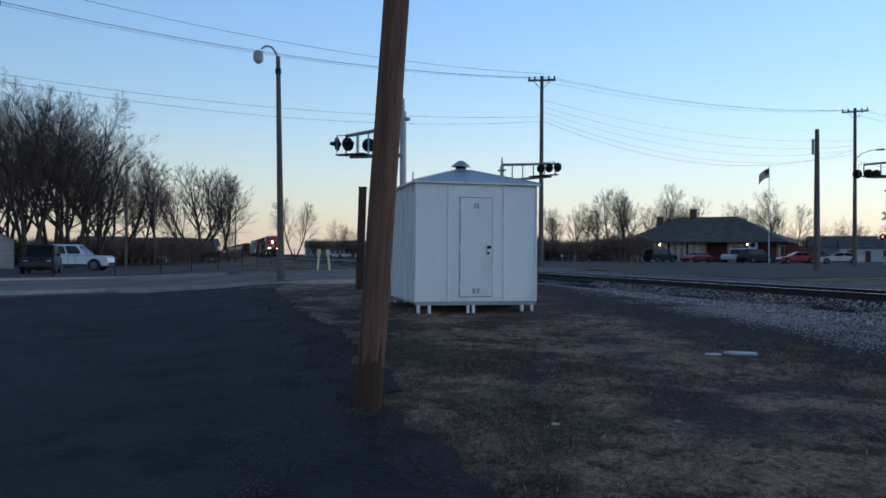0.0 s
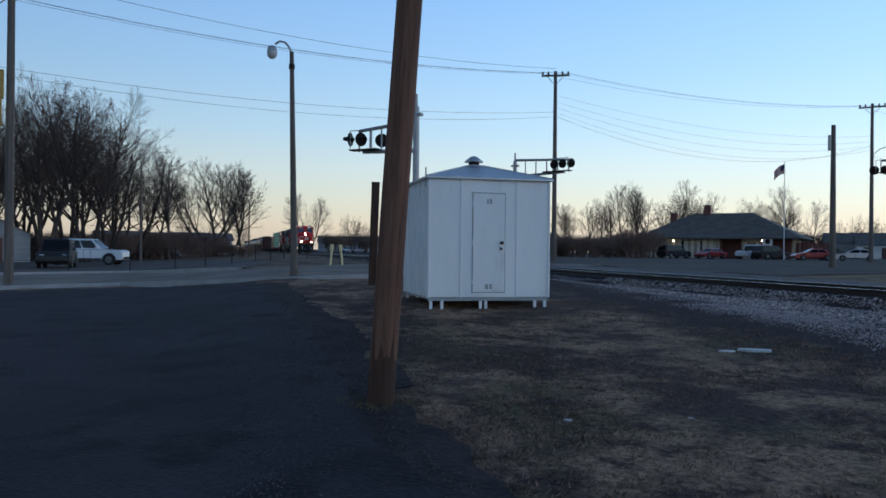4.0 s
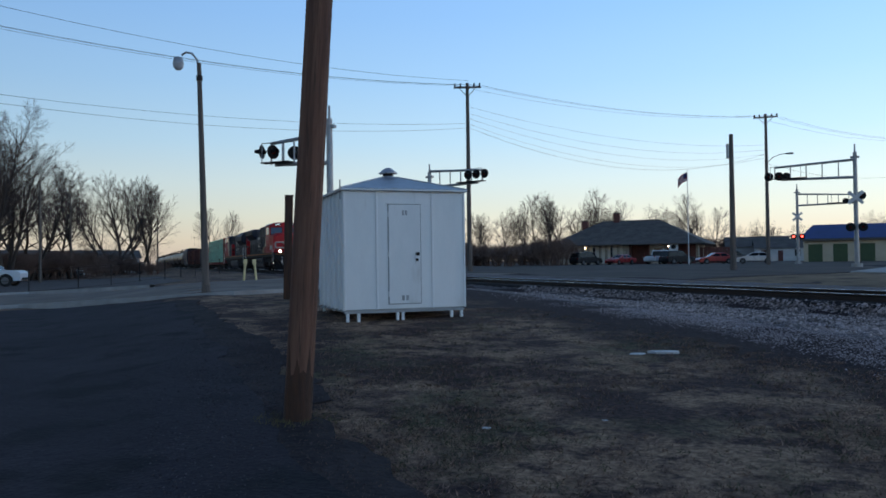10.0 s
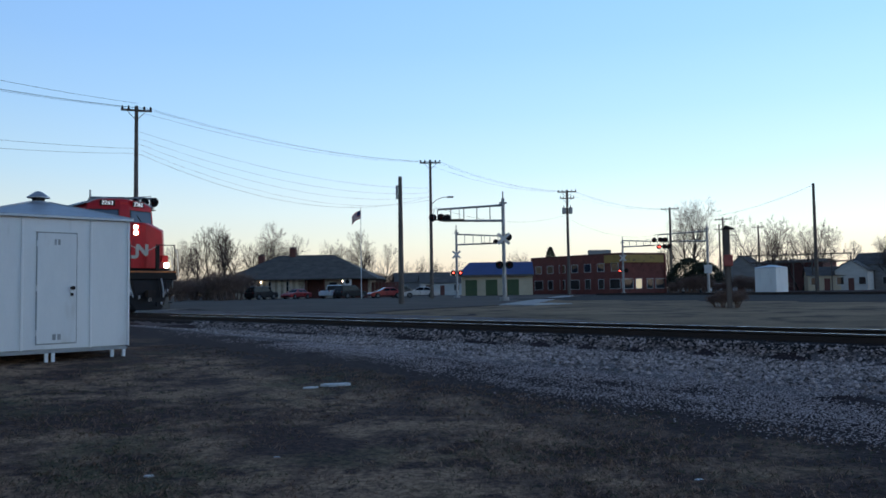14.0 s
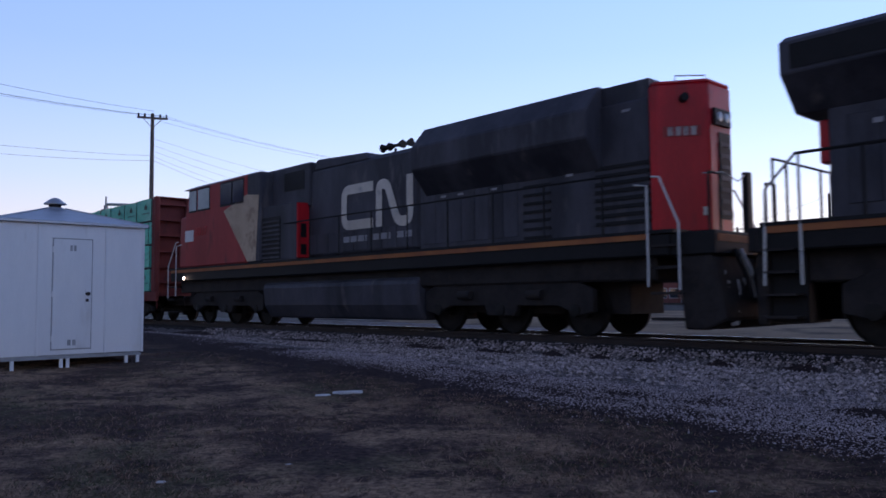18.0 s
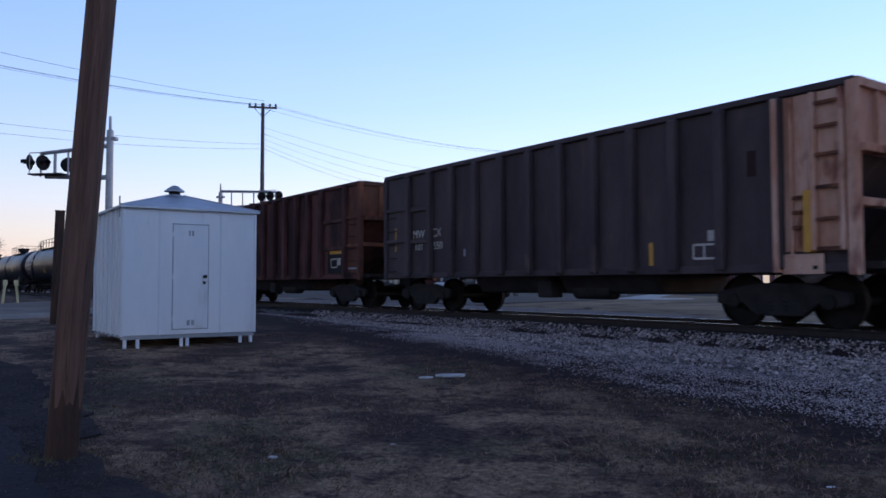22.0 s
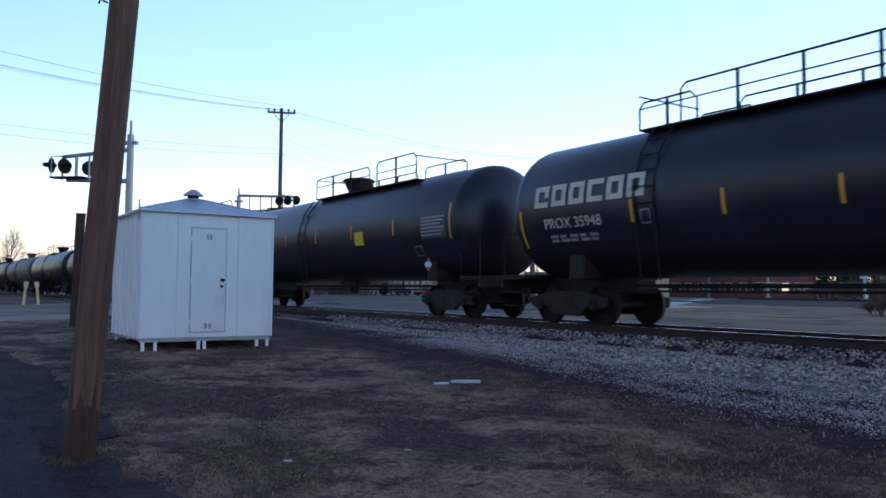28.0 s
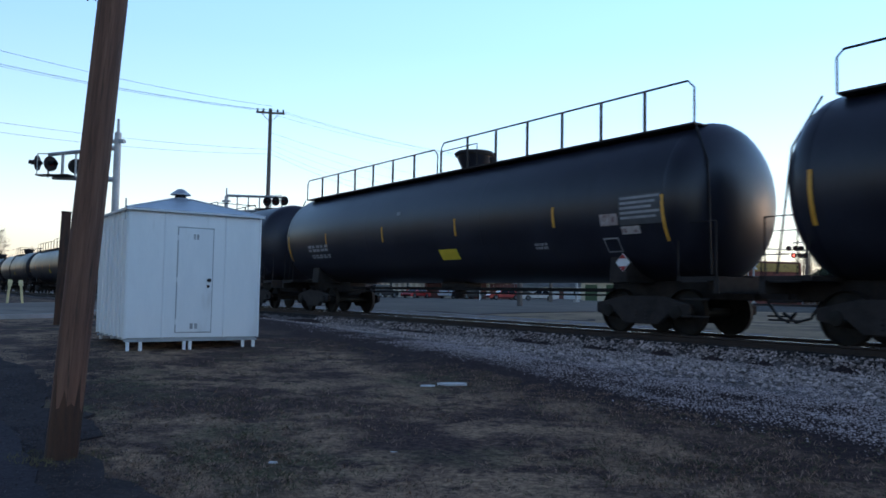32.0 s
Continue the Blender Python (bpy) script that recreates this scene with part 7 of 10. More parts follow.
def coupler(parent, x, s):
    c = part("coupler", Geo().box(min(x, x + s * 0.7), max(x, x + s * 0.7), -0.09, 0.09, 0.76, 0.94).box(min(x + s * 0.5, x + s * 0.78), max(x + s * 0.5, x + s * 0.78), -0.17, 0.15, 0.68, 1.0), M["darksteel"], parent)
    part("air_hose", Geo().tube([(x, 0.35, 0.75), (x + s * 0.25, 0.38, 0.4), (x + s * 0.5, 0.3, 0.32), (x + s * 0.7, 0.2, 0.5)], 0.03, 6), M["black"], c, smooth=True)


def hand_rail(parent, pts, r=0.02, mat="handrail", name="handrail", label=""):
    return part(name, Geo().tube(pts, r, 6), M[mat], parent, label, smooth=True)


def mark(parent, x0, x1, z0, z1, y, material, name="marking", label="", thick=0.006):
    """A flat painted or stuck-on patch on the near side."""
    return part(name, Geo().box(x0, x1, y - thick, y - 0.002, z0, z1), M[material], parent, label)


def rounded_ring(x0, x1, z0, z1, t, r):
    """A hollow rounded block as loops of points: outer and inner, in x and z."""
    def loop(a0, a1, b0, b1, rad):
        pts = []
        for cx, cz, st in ((a1 - rad, b1 - rad, 0), (a0 + rad, b1 - rad, 90), (a0 + rad, b0 + rad, 180), (a1 - rad, b0 + rad, 270)):
            for k in range(5):
                a = radians(st + 22.5 * k)
                pts.append((cx + rad * math.cos(a), cz + rad * math.sin(a)))
        return pts
    return loop(x0, x1, z0, z1, r), loop(x0 + t, x1 - t, z0 + t, z1 - t, max(r - t, 0.02))


def ring_mark(parent, x0, x1, z0, z1, t, r, y, material, label=""):
    o, i = rounded_ring(x0, x1, z0, z1, t, r)
    n = len(o)
    g = Geo()
    for k in range(n):
        j = (k + 1) % n
        g.add([(o[k][0], y, o[k][1]), (o[j][0], y, o[j][1]), (i[j][0], y, i[j][1]), (i[k][0], y, i[k][1])], [(0, 1, 2, 3)])
    return part("emblem", g, M[material], parent, label, fix=False)


def stretch(t, f):
    """Moves the heights of a thing's own parts, but not of its bogies."""
    for ob in t.children_recursive:
        up = ob
        while up is not None and not up.name.startswith("bogie"):
            up = up.parent
        if up is not None or ob.data is None:
            continue
        if ob.matrix_basis == Matrix.Identity(4):
            for v in ob.data.vertices:
                v.co.z = f(v.co.z)
        else:
            ob.location.z = f(ob.location.z)


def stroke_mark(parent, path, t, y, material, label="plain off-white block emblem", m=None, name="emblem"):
    """A flat band of width t along a path in x and z, with its corners rounded off."""
    pts = []
    for i, p in enumerate(path):
        p = Vector(p)
        if 0 < i < len(path) - 1:
            a, b = Vector(path[i - 1]) - p, Vector(path[i + 1]) - p
            r = min(t * 0.9, a.length * 0.45, b.length * 0.45)
            p0, p1 = p + a.normalized() * r, p + b.normalized() * r
            for k in range(5):
                f = k / 4
                pts.append(p0 * (1 - f) ** 2 + p * 2 * f * (1 - f) + p1 * f ** 2)
        else:
            pts.append(p)
    rows = []
    for i, p in enumerate(pts):
        d = (pts[min(i + 1, len(pts) - 1)] - pts[max(i - 1, 0)]).normalized()
        n = Vector((-d.y, d.x)) * t / 2
        row = [Vector((p.x + n.x, y, p.y + n.y)), Vector((p.x - n.x, y, p.y - n.y))]
        rows.append([m @ v for v in row] if m is not None else row)
    return part(name, Geo().loft(rows), M[material], parent, label, fix=False)


def block_emblem(parent, x0, x1, z0, z1, t, y, m=None):
    """The two-stroke block emblem: an open ring and a slanting band."""
    h, w = t / 2, x1 - x0
    xc = x0 + w * 0.47
    stroke_mark(parent, [(xc, z1 - h), (x0 + h, z1 - h), (x0 + h, z0 + h), (xc, z0 + h)], t, y, "logo", m=m)
    stroke_mark(parent, [(x0 + w * 0.55, z0), (x0 + w * 0.55, z1 - h), (x0 + w * 0.66, z1 - h), (x1 - w * 0.2, z0 + h * 0.6), (x1 - h, z0 + h * 0.6), (x1 - h, z1)], t, y, "logo", m=m)


def pale_clumps(parent, seed, spots):
    """Pale irregular clumps on the pilot."""
    rnd = random.Random(seed)
    for x, y, z, r in spots:
        g = Geo()
        n = 11
        out = [rnd.uniform(0.25, 1.15) for k in range(n)]
        lean = rnd.uniform(-0.5, 0.5)
        ring = [[(x + rnd.uniform(-0.03, 0.03) + dx, y + (math.cos(2 * math.pi * k / n) + lean * math.sin(2 * math.pi * k / n)) * r * 0.7 * f * out[k], z + math.sin(2 * math.pi * k / n) * r * 1.3 * f * out[k]) for k in range(n)] for dx, f in ((-0.05, 1.0), (0.02, 0.85), (0.06, 0.35))]
        g.loft(ring, close=True)
        g.f.append(tuple(range(2 * n, 3 * n)))
        part("packed_snow", g, M["snow"], parent, "pale irregular clump", smooth=True)


def loco_lead():
    """Six-axle wide-cab diesel, heights over the rail. u runs back from the nose."""
    u0, u1 = -0.95, 21.55
    t = train_car("locomotive", u0, u1, "red and black six-axle diesel freight locomotive with lit headlights", "locomotive", half=6.9)
    c = (u0 + u1) / 2
    X = lambda u: c - u
    part("frame", Geo().box(X(20.6), X(-0.2), -1.45, 1.45, 1.5, 1.9), M["black"], t, bevel=0.03)
    for s in (-1, 1):
        part("sill_stripe", Geo().box(X(20.4), X(0.25), s * 1.475 - 0.012, s * 1.475 + 0.012, 1.79, 1.9), M["sill"], t, "orange reflective sill stripe")
    part("walkway", Geo().box(X(20.5), X(-0.1), -1.5, 1.5, 1.9, 1.965), M["black"], t)
    part("underframe", Geo().box(X(20.3), X(0.9), -1.1, 1.1, 1.0, 1.52), M["darksteel"], t, bevel=0.03)
    part("traction_gear", Geo().box(X(19.6), X(1.4), -0.6, 0.6, 0.4, 1.05), M["darksteel"], t)
    part("fuel_tank", Geo().prism([(-1.35, 0.5), (-1.1, 0.22), (1.1, 0.22), (1.35, 0.5), (1.4, 0.96), (-1.4, 0.96)], "yz", X(13.4), X(7.0)), M["locoblack"], t, bevel=0.05)
    for s in (-1, 1):
        for a, b in ((12.4, 10.45), (10.2, 8.2)):
            tank = part("air_reservoir", Geo().lathe([(0.1, X(a)), (0.24, X(a) + 0.06), (0.24, X(b) - 0.06), (0.1, X(b))], 16, "x", (0, s * 1.26, 1.22)), M["locoblack"], t, smooth=True)
            for f in (0.25, 0.75):
                xx = X(a) + (X(b) - X(a)) * f
                part("tank_strap", Geo().lathe([(0.245, xx - 0.03), (0.25, xx - 0.028), (0.25, xx + 0.028), (0.245, xx + 0.03)], 16, "x", (0, s * 1.26, 1.22)), M["darksteel"], tank, smooth=True)
        part("battery_box", Geo().box(X(8.08), X(6.45), min(s * 0.9, s * 1.48), max(s * 0.9, s * 1.48), 1.0, 1.46), M["locoblack"], t, bevel=0.02)
        part("sand_pipe", Geo().tube([(X(6.1), s * 1.4, 1.5), (X(6.15), s * 1.38, 1.1), (X(6.4), s * 1.2, 0.5)], 0.03, 6), M["darksteel"], t, smooth=True)
    for u in (4.15, 16.9):
        bogie(t, X(u), True)
    # pilot, steps and front platform
    part("pilot", Geo().add([(X(0.2), -1.45, 1.5), (X(0.2), 1.45, 1.5), (X(-0.95), 1.3, 1.45), (X(-0.95), -1.3, 1.45), (X(-0.35), -1.45, 0.16), (X(-0.35), 1.45, 0.16), (X(-1.4), 0.55, 0.16), (X(-1.4), -0.55, 0.16)], [(0, 1, 2, 3), (3, 2, 6, 7), (0, 3, 7, 4), (1, 5, 6, 2), (4, 7, 6, 5), (0, 4, 5, 1)]), M["black"], t, "black snow-plough pilot", bevel=0.03)
    part("front_platform", Geo().box(X(0.3), X(-1.0), -1.42, 1.42, 1.45, 1.84), M["black"], t, bevel=0.02)
    part("platform_stripe", Geo().box(X(-1.0), X(-1.015), -1.38, 1.38, 1.75, 1.82), M["sill"], t)
    for s in (-1, 1):
        for k in range(4):
            part("step", Geo().box(X(0.22), X(-0.4), min(s * 1.16, s * 1.5), max(s * 1.16, s * 1.5), 0.42 + k * 0.36, 0.46 + k * 0.36), M["darksteel"], t)
            part("step_edge", Geo().box(X(0.2), X(-0.38), s * 1.508 - 0.006, s * 1.508 + 0.006, 0.415 + k * 0.36, 0.455 + k * 0.36), M["sill"], t)
            part("step", Geo().box(X(20.55), X(19.95), min(s * 1.16, s * 1.5), max(s * 1.16, s * 1.5), 0.42 + k * 0.36, 0.46 + k * 0.36), M["darksteel"], t)
        part("step_well", Geo().box(X(0.3), X(-0.42), min(s * 0.9, s * 1.16), max(s * 0.9, s * 1.16), 0.36, 1.5), M["black"], t)
        part("step_well", Geo().box(X(20.6), X(19.9), min(s * 0.9, s * 1.16), max(s * 0.9, s * 1.16), 0.36, 1.5), M["black"], t)
        hand_rail(t, [(X(0.26), s * 1.5, 0.95), (X(0.25), s * 1.5, 2.0), (X(-0.02), s * 1.43, 2.78), (X(-0.12), s * 1.4, 2.86)], 0.02)
        hand_rail(t, [(X(-0.43), s * 1.5, 1.1), (X(-0.46), s * 1.5, 2.05), (X(-0.6), s * 1.24, 2.8), (X(-0.66), s * 1.15, 2.86)], 0.02)
    part("step_lamp", Geo().cyl((X(-0.3), -1.5, 0.86), (X(-0.3), -1.54, 0.86), 0.03, n=8), M["lampwarm"], t, "small lit step lamp")
    for y in (-1.33, -0.62, 0.5, 1.33):
        hand_rail(t, [(X(-0.98), y, 1.84), (X(-0.98), y, 2.95)], 0.022, "black")
    for a, b in ((-1.33, -0.62), (0.5, 1.33)):
        hand_rail(t, [(X(-0.98), a, 2.95), (X(-0.98), b, 2.95)], 0.022, "black")
    hand_rail(t, [(X(-0.98), -0.62, 2.9), (X(-1.0), -0.3, 2.72), (X(-1.0), 0.15, 2.7), (X(-0.98), 0.5, 2.88)], 0.012, "handrail", "safety_chain")
    part("jumper_stand", Geo().box(X(-0.86), X(-0.98), 0.5, 0.66, 1.84, 2.92), M["black"], t, bevel=0.015)
    part("jumper_box", Geo().box(X(-0.84), X(-1.02), 0.72, 1.02, 2.2, 2.5), M["locored"], t, bevel=0.02)
    hand_rail(t, [(X(-0.9), 1.3, 2.9), (X(-1.05), 1.42, 2.6), (X(-1.1), 1.45, 1.6)], 0.02)
    for s in (-1, 1):
        d = part("ditch_light", Geo().lathe([(0.05, -0.2), (0.12, -0.1), (0.13, 0.0)], 14, "x", (X(-1.04), s * 0.92, 2.07)), M["black"], t, smooth=True)
        part("lens", Geo().lathe([(0.12, 0.0), (0.1, 0.025), (0.01, 0.035)], 16, "x", (X(-1.04) + 0.002, s * 0.92, 2.07)), M["headlit"], d, "lit ditch light")
        for k in range(3):
            part("mu_hose", Geo().tube([(X(-1.0), s * (0.55 + 0.16 * k), 1.5), (X(-1.2), s * (0.55 + 0.16 * k), 1.1), (X(-1.36), s * (0.5 + 0.16 * k), 0.7)], 0.03, 6), M["steel" if k == 1 else "black"], t, smooth=True)
    pale_clumps(t, 5, [(X(-1.22), -0.75, 0.95, 0.13), (X(-1.26), -0.35, 0.7, 0.1), (X(-1.28), 0.1, 0.62, 0.14), (X(-1.2), 0.85, 0.95, 0.12), (X(-1.3), 0.6, 0.4, 0.1)])
    coupler(t, X(-0.95), 1)
    coupler(t, X(20.7), -1)
    # nose: blunt front, shoulders that fall to both sides of a flat crest
    plan = [(1.62, 1.5), (0.2, 1.42), (-0.13, 1.2), (-0.31, 0.36)]
    def ring(rows):
        near = [(X(u), -y, z) for u, y, z in rows]
        return near + [(x, -y, z) for x, y, z in near[::-1]]
    foot = ring([(u, y, 1.965) for u, y in plan])
    lip = ring([(1.62, 1.48, 3.78), (0.22, 1.36, 3.68), (-0.1, 1.16, 3.6), (-0.3, 0.34, 3.9)])
    crest = ring([(1.62, 0.95, 4.02), (0.4, 0.8, 3.99), (0.08, 0.6, 3.96), (-0.22, 0.3, 3.95)])
    nose = Geo().loft([foot, lip, crest])
    nose.f += [tuple(range(16, 24)), (0, 8, 16, 23, 15, 7)]
    part("nose", nose, M["locored"], t, "red blunt wedge-topped nose", bevel=0.04)
    # cab with a V-shaped front
    levels = [(1.965, [(3.95, 1.52), (1.54, 1.5), (1.08, 0.2)]), (3.8, [(3.95, 1.52), (1.54, 1.5), (1.08, 0.2)]), (4.66, [(3.95, 1.52), (1.66, 1.47), (1.2, 0.2)]), (4.88, [(3.95, 1.5), (1.7, 1.42), (1.26, 0.2)]), (5.1, [(3.95, 1.05), (1.8, 1.0), (1.36, 0.2)]), (5.16, [(3.95, 0.7), (1.95, 0.7), (1.55, 0.15)])]
    cab = Geo().loft([[(X(u), -y, z) for u, y in half] + [(X(u), y, z) for u, y in half[::-1]] for z, half in levels], close=True)
    cab.f += [(5, 4, 3, 2, 1, 0), tuple(range(30, 36))]
    cb = part("cab", cab, M["locored"], t, "red cab with a V-shaped front", bevel=0.03)
    part("roof_rear", Geo().prism([(-1.66, 4.83), (-1.5, 4.97), (-1.0, 5.13), (1.0, 5.13), (1.5, 4.97), (1.66, 4.83), (1.45, 4.88), (-1.45, 4.88)], "yz", X(3.98), X(1.78)), M["steel"], t, "dull grey drip roof", bevel=0.015)

    def on_front(s, f0, f1, z0, z1, lift):
        """A quad on the cab's slanting front: f from its outer corner to the centre."""
        pts = []
        for z, fs in ((z0, (f0, f1)), (z1, (f1, f0))):
            lo, hi = [(p, q) for p, q in zip(levels, levels[1:]) if p[0] <= z <= q[0] + 1e-6][-1]
            k = (z - lo[0]) / (hi[0] - lo[0])
            for f in fs:
                uo, yo = lo[1][1][0] * (1 - k) + hi[1][1][0] * k, lo[1][1][1] * (1 - k) + hi[1][1][1] * k
                ui, yi = lo[1][2][0] * (1 - k) + hi[1][2][0] * k, lo[1][2][1] * (1 - k) + hi[1][2][1] * k
                pts.append(Vector((X(uo + (ui - uo) * f) + lift * 0.85, s * (yo + (yi - yo) * f) + s * lift * 0.5, z + lift * 0.2)))
        return pts
    for s in (-1, 1):
        part("windscreen_seal", Geo().add(on_front(s, 0.06, 0.97, 3.83, 4.63, 0.006), [(0, 1, 2, 3)]), M["black"], cb, fix=False)
        part("windscreen", Geo().add(on_front(s, 0.1, 0.93, 3.9, 4.58, 0.014), [(0, 1, 2, 3)]), M["cabglass"], cb, "dark blue windscreen pane", fix=False)
        w = on_front(s, 0.35, 0.7, 3.85, 4.4, 0.03)
        part("wiper", Geo().tube([w[0], w[2]], 0.012, 4), M["black"], cb)
        y = s * 1.52
        for a, b in ((3.67, 3.36), (3.2, 2.38), (2.28, 1.93)):
            part("window_frame", Geo().box(X(a) - 0.03, X(b) + 0.03, min(y, y + s * 0.006), max(y, y + s * 0.006), 3.86, 4.66), M["black"], cb)
            part("side_window", Geo().box(X(a), X(b), min(y, y + s * 0.012), max(y, y + s * 0.012), 3.9, 4.62), M["paleglass"], cb, "side window with a pale sky reflection painted in")
        part("grab_iron", Geo().tube([(X(1.75), s * 1.53, 2.05), (X(1.75), s * 1.57, 2.15), (X(1.75), s * 1.57, 3.5), (X(1.75), s * 1.53, 3.6)], 0.016, 6), M["locored"], cb)
        part("cab_seam", Geo().box(X(3.92), X(1.62), min(y, y + s * 0.01), max(y, y + s * 0.01), 2.82, 2.85), M["locofaded"], cb)
        for a, b in ((3.66, 2.94), (2.51, 1.81)):
            pan = part("louvre_panel", Geo().box(X(a), X(b), min(y, y + s * 0.008), max(y, y + s * 0.008), 2.05, 2.72), M["locofaded"], cb)
            for k in range(6):
                part("louvre", Geo().box(X(a) + 0.04, X(b) - 0.04, min(y, y + s * 0.018), max(y, y + s * 0.018), 2.1 + k * 0.1, 2.13 + k * 0.1), M["locofaded"], pan)
        # number board: a box that stands proud of the brow
        facing = Matrix.Translation((X(1.36), s * 0.69, 4.91)) @ Matrix.Rotation(s * radians(19), 4, "Z")
        nb = part("number_board", Geo().box(-0.42, 0.0, -0.34, 0.34, -0.13, 0.14, facing), M["locored"], cb, "red number box on the brow", bevel=0.015)
        part("number_face", Geo().box(0.0, 0.012, -0.32, 0.32, -0.12, 0.125, facing), M["black"], nb)
        lettering("2262", 0.25, M["numberlit"], nb, facing @ Matrix.Translation((0.018, 0, 0)) @ pose(0, 0, 0, 90, 0, 90), "lit white road number")
    part("brow", Geo().box(X(1.6), X(1.24), -0.2, 0.2, 4.84, 5.02), M["locored"], cb, bevel=0.03)
    part("roof_grab", Geo().tube([(X(1.62), -0.1, 5.1), (X(1.6), -0.1, 5.22), (X(1.6), 0.12, 5.22), (X(1.62), 0.12, 5.1)], 0.015, 5), M["darksteel"], cb)
    hp = part("headlight_plate", Geo().box(X(-0.1), X(-0.32), -0.3, 0.06, 3.3, 3.9), M["locored"], t, bevel=0.02)
    for z in (3.49, 3.73):
        part("headlight", Geo().lathe([(0.1, 0.0), (0.09, 0.02), (0.01, 0.03)], 16, "x", (X(-0.322), -0.12, z)), M["headlit"], hp, "lit headlight")
    door = part("nose_door", Geo().box(-0.02, 0.02, 0.45, 1.05, 2.0, 3.45, Matrix.Translation((X(-0.29), 0, 0)) @ Matrix.Rotation(radians(11), 4, "Z")), M["locored"], t, bevel=0.01)
    part("door_window", Geo().box(0.018, 0.026, 0.6, 0.9, 2.9, 3.3, Matrix.Translation((X(-0.29), 0, 0)) @ Matrix.Rotation(radians(11), 4, "Z")), M["cabglass"], door)
    near = Matrix.Translation((X(-0.13), -1.2, 0)) @ Matrix.Rotation(math.atan2(0.84, 0.18), 4, "Z")
    stroke_mark(t, [(0.86, 3.0), (0.0, 3.0), (0.0, 2.44), (0.86, 2.44)], 0.15, -0.025, "logo", m=near)
    far = Matrix.Translation((X(-0.31), -0.36, 0)) @ Matrix.Rotation(radians(90), 4, "Z")
    stroke_mark(t, [(0.04, 2.44), (0.3, 2.44), (0.3, 3.0), (0.72, 2.5), (0.72, 3.0)], 0.14, -0.025, "logo", m=far)
    # long hood
    part("hood", Geo().prism([(-0.98, 1.965), (0.98, 1.965), (0.98, 4.66), (0.8, 4.84), (-0.8, 4.84), (-0.98, 4.66)], "yz", X(14.2), X(3.96)), M["locoblack"], t, "black long hood", bevel=0.03)
    part("hood_high", Geo().prism([(-1.33, 2.66), (1.33, 2.66), (1.33, 4.84), (1.25, 4.93), (-1.25, 4.93), (-1.33, 4.84)], "yz", X(9.3), X(3.97)), M["locoblack"], t, "wide black equipment cabinet", bevel=0.02)
    part("hood_side_box", Geo().box(X(7.3), X(3.97), -1.41, 1.41, 1.97, 2.66), M["locoblack"], t, bevel=0.015)
    part("hood_rear", Geo().box(X(19.58), X(14.2), -0.98, 0.98, 1.965, 4.1), M["locoblack"], t, bevel=0.04)
    part("radiator", Geo().prism([(-0.98, 3.74), (-1.52, 4.3), (-1.52, 4.82), (-1.3, 4.95), (1.3, 4.95), (1.52, 4.82), (1.52, 4.3), (0.98, 3.74)], "yz", X(20.08), X(14.1)), M["locoblack"], t, "overhanging radiator wing", bevel=0.02)
    for s in (-1, 1):
        part("radiator_screen", Geo().box(X(19.9), X(14.4), s * 1.525 - 0.008, s * 1.525 + 0.008, 4.36, 4.76), M["black"], t)
        for a, b, z0, z1 in ((4.88, 4.28, 4.05, 4.86), (7.11, 6.52, 4.08, 4.84), (8.9, 7.89, 4.0, 4.76)):
            rim = part("intake", Geo().box(X(a) - 0.05, X(b) + 0.05, s * 1.335 - 0.012, s * 1.335 + 0.012, z0 - 0.05, z1 + 0.05), M["locoblack"], t)
            part("intake_screen", Geo().box(X(a), X(b), s * 1.345 - 0.006, s * 1.345 + 0.006, z0, z1), M["black"], rim)
            for k in range(5):
                zz = z0 + (z1 - z0) * (k + 0.5) / 5
                part("louvre", Geo().box(X(a), X(b), s * 1.352 - 0.008, s * 1.352 + 0.008, zz - 0.012, zz + 0.012), M["black"], rim)
        # cabinet doors: upright seams, latches and small stencils
        for u in (5.48, 4.98, 6.3, 7.45, 8.35):
            part("door_seam", Geo().box(X(u) - 0.012, X(u) + 0.012, s * 1.335 - 0.008, s * 1.335 + 0.008, 2.7, 4.56 if u < 6 else 3.95), M["black"], t)
        part("door_seam", Geo().box(X(5.48), X(4.98), s * 1.335 - 0.008, s * 1.335 + 0.008, 4.54, 4.57), M["black"], t)
        for u, z in ((5.2, 4.3), (5.2, 4.18), (5.22, 4.04), (8.5, 3.52), (7.55, 3.6), (7.4, 3.6), (5.05, 3.3)):
            part("stencil", Geo().box(X(u) - 0.07, X(u) + 0.07, s * 1.345 - 0.004, s * 1.345 + 0.004, z - 0.03, z + 0.03), M["grey_mark"], t)
        for k in range(9):
            uu = 14.4 + k * 0.55
            part("hood_door", Geo().box(X(uu + 0.49), X(uu), s * 0.99 - 0.012, s * 0.99 + 0.012, 2.2, 3.6), M["locoblack"], t, bevel=0.008)
        for k in range(8):
            uu = 9.45 + k * 0.58
            part("hood_door", Geo().box(X(uu + 0.52), X(uu), s * 0.99 - 0.012, s * 0.99 + 0.012, 2.15, 4.45), M["locoblack"], t, bevel=0.008)
            part("door_latch", Geo().box(X(uu + 0.46), X(uu + 0.4), s * 1.008 - 0.01, s * 1.008 + 0.01, 3.15, 3.25), M["darksteel"], t)
        # small flat grey patches painted as glints on the rear hood
        for k in range(5):
            part("vent_glint", Geo().box(X(18.9 - k * 0.5), X(18.75 - k * 0.5), s * 1.006 - 0.005, s * 1.006 + 0.005, 3.4, 3.48), M["grey_mark"], t)
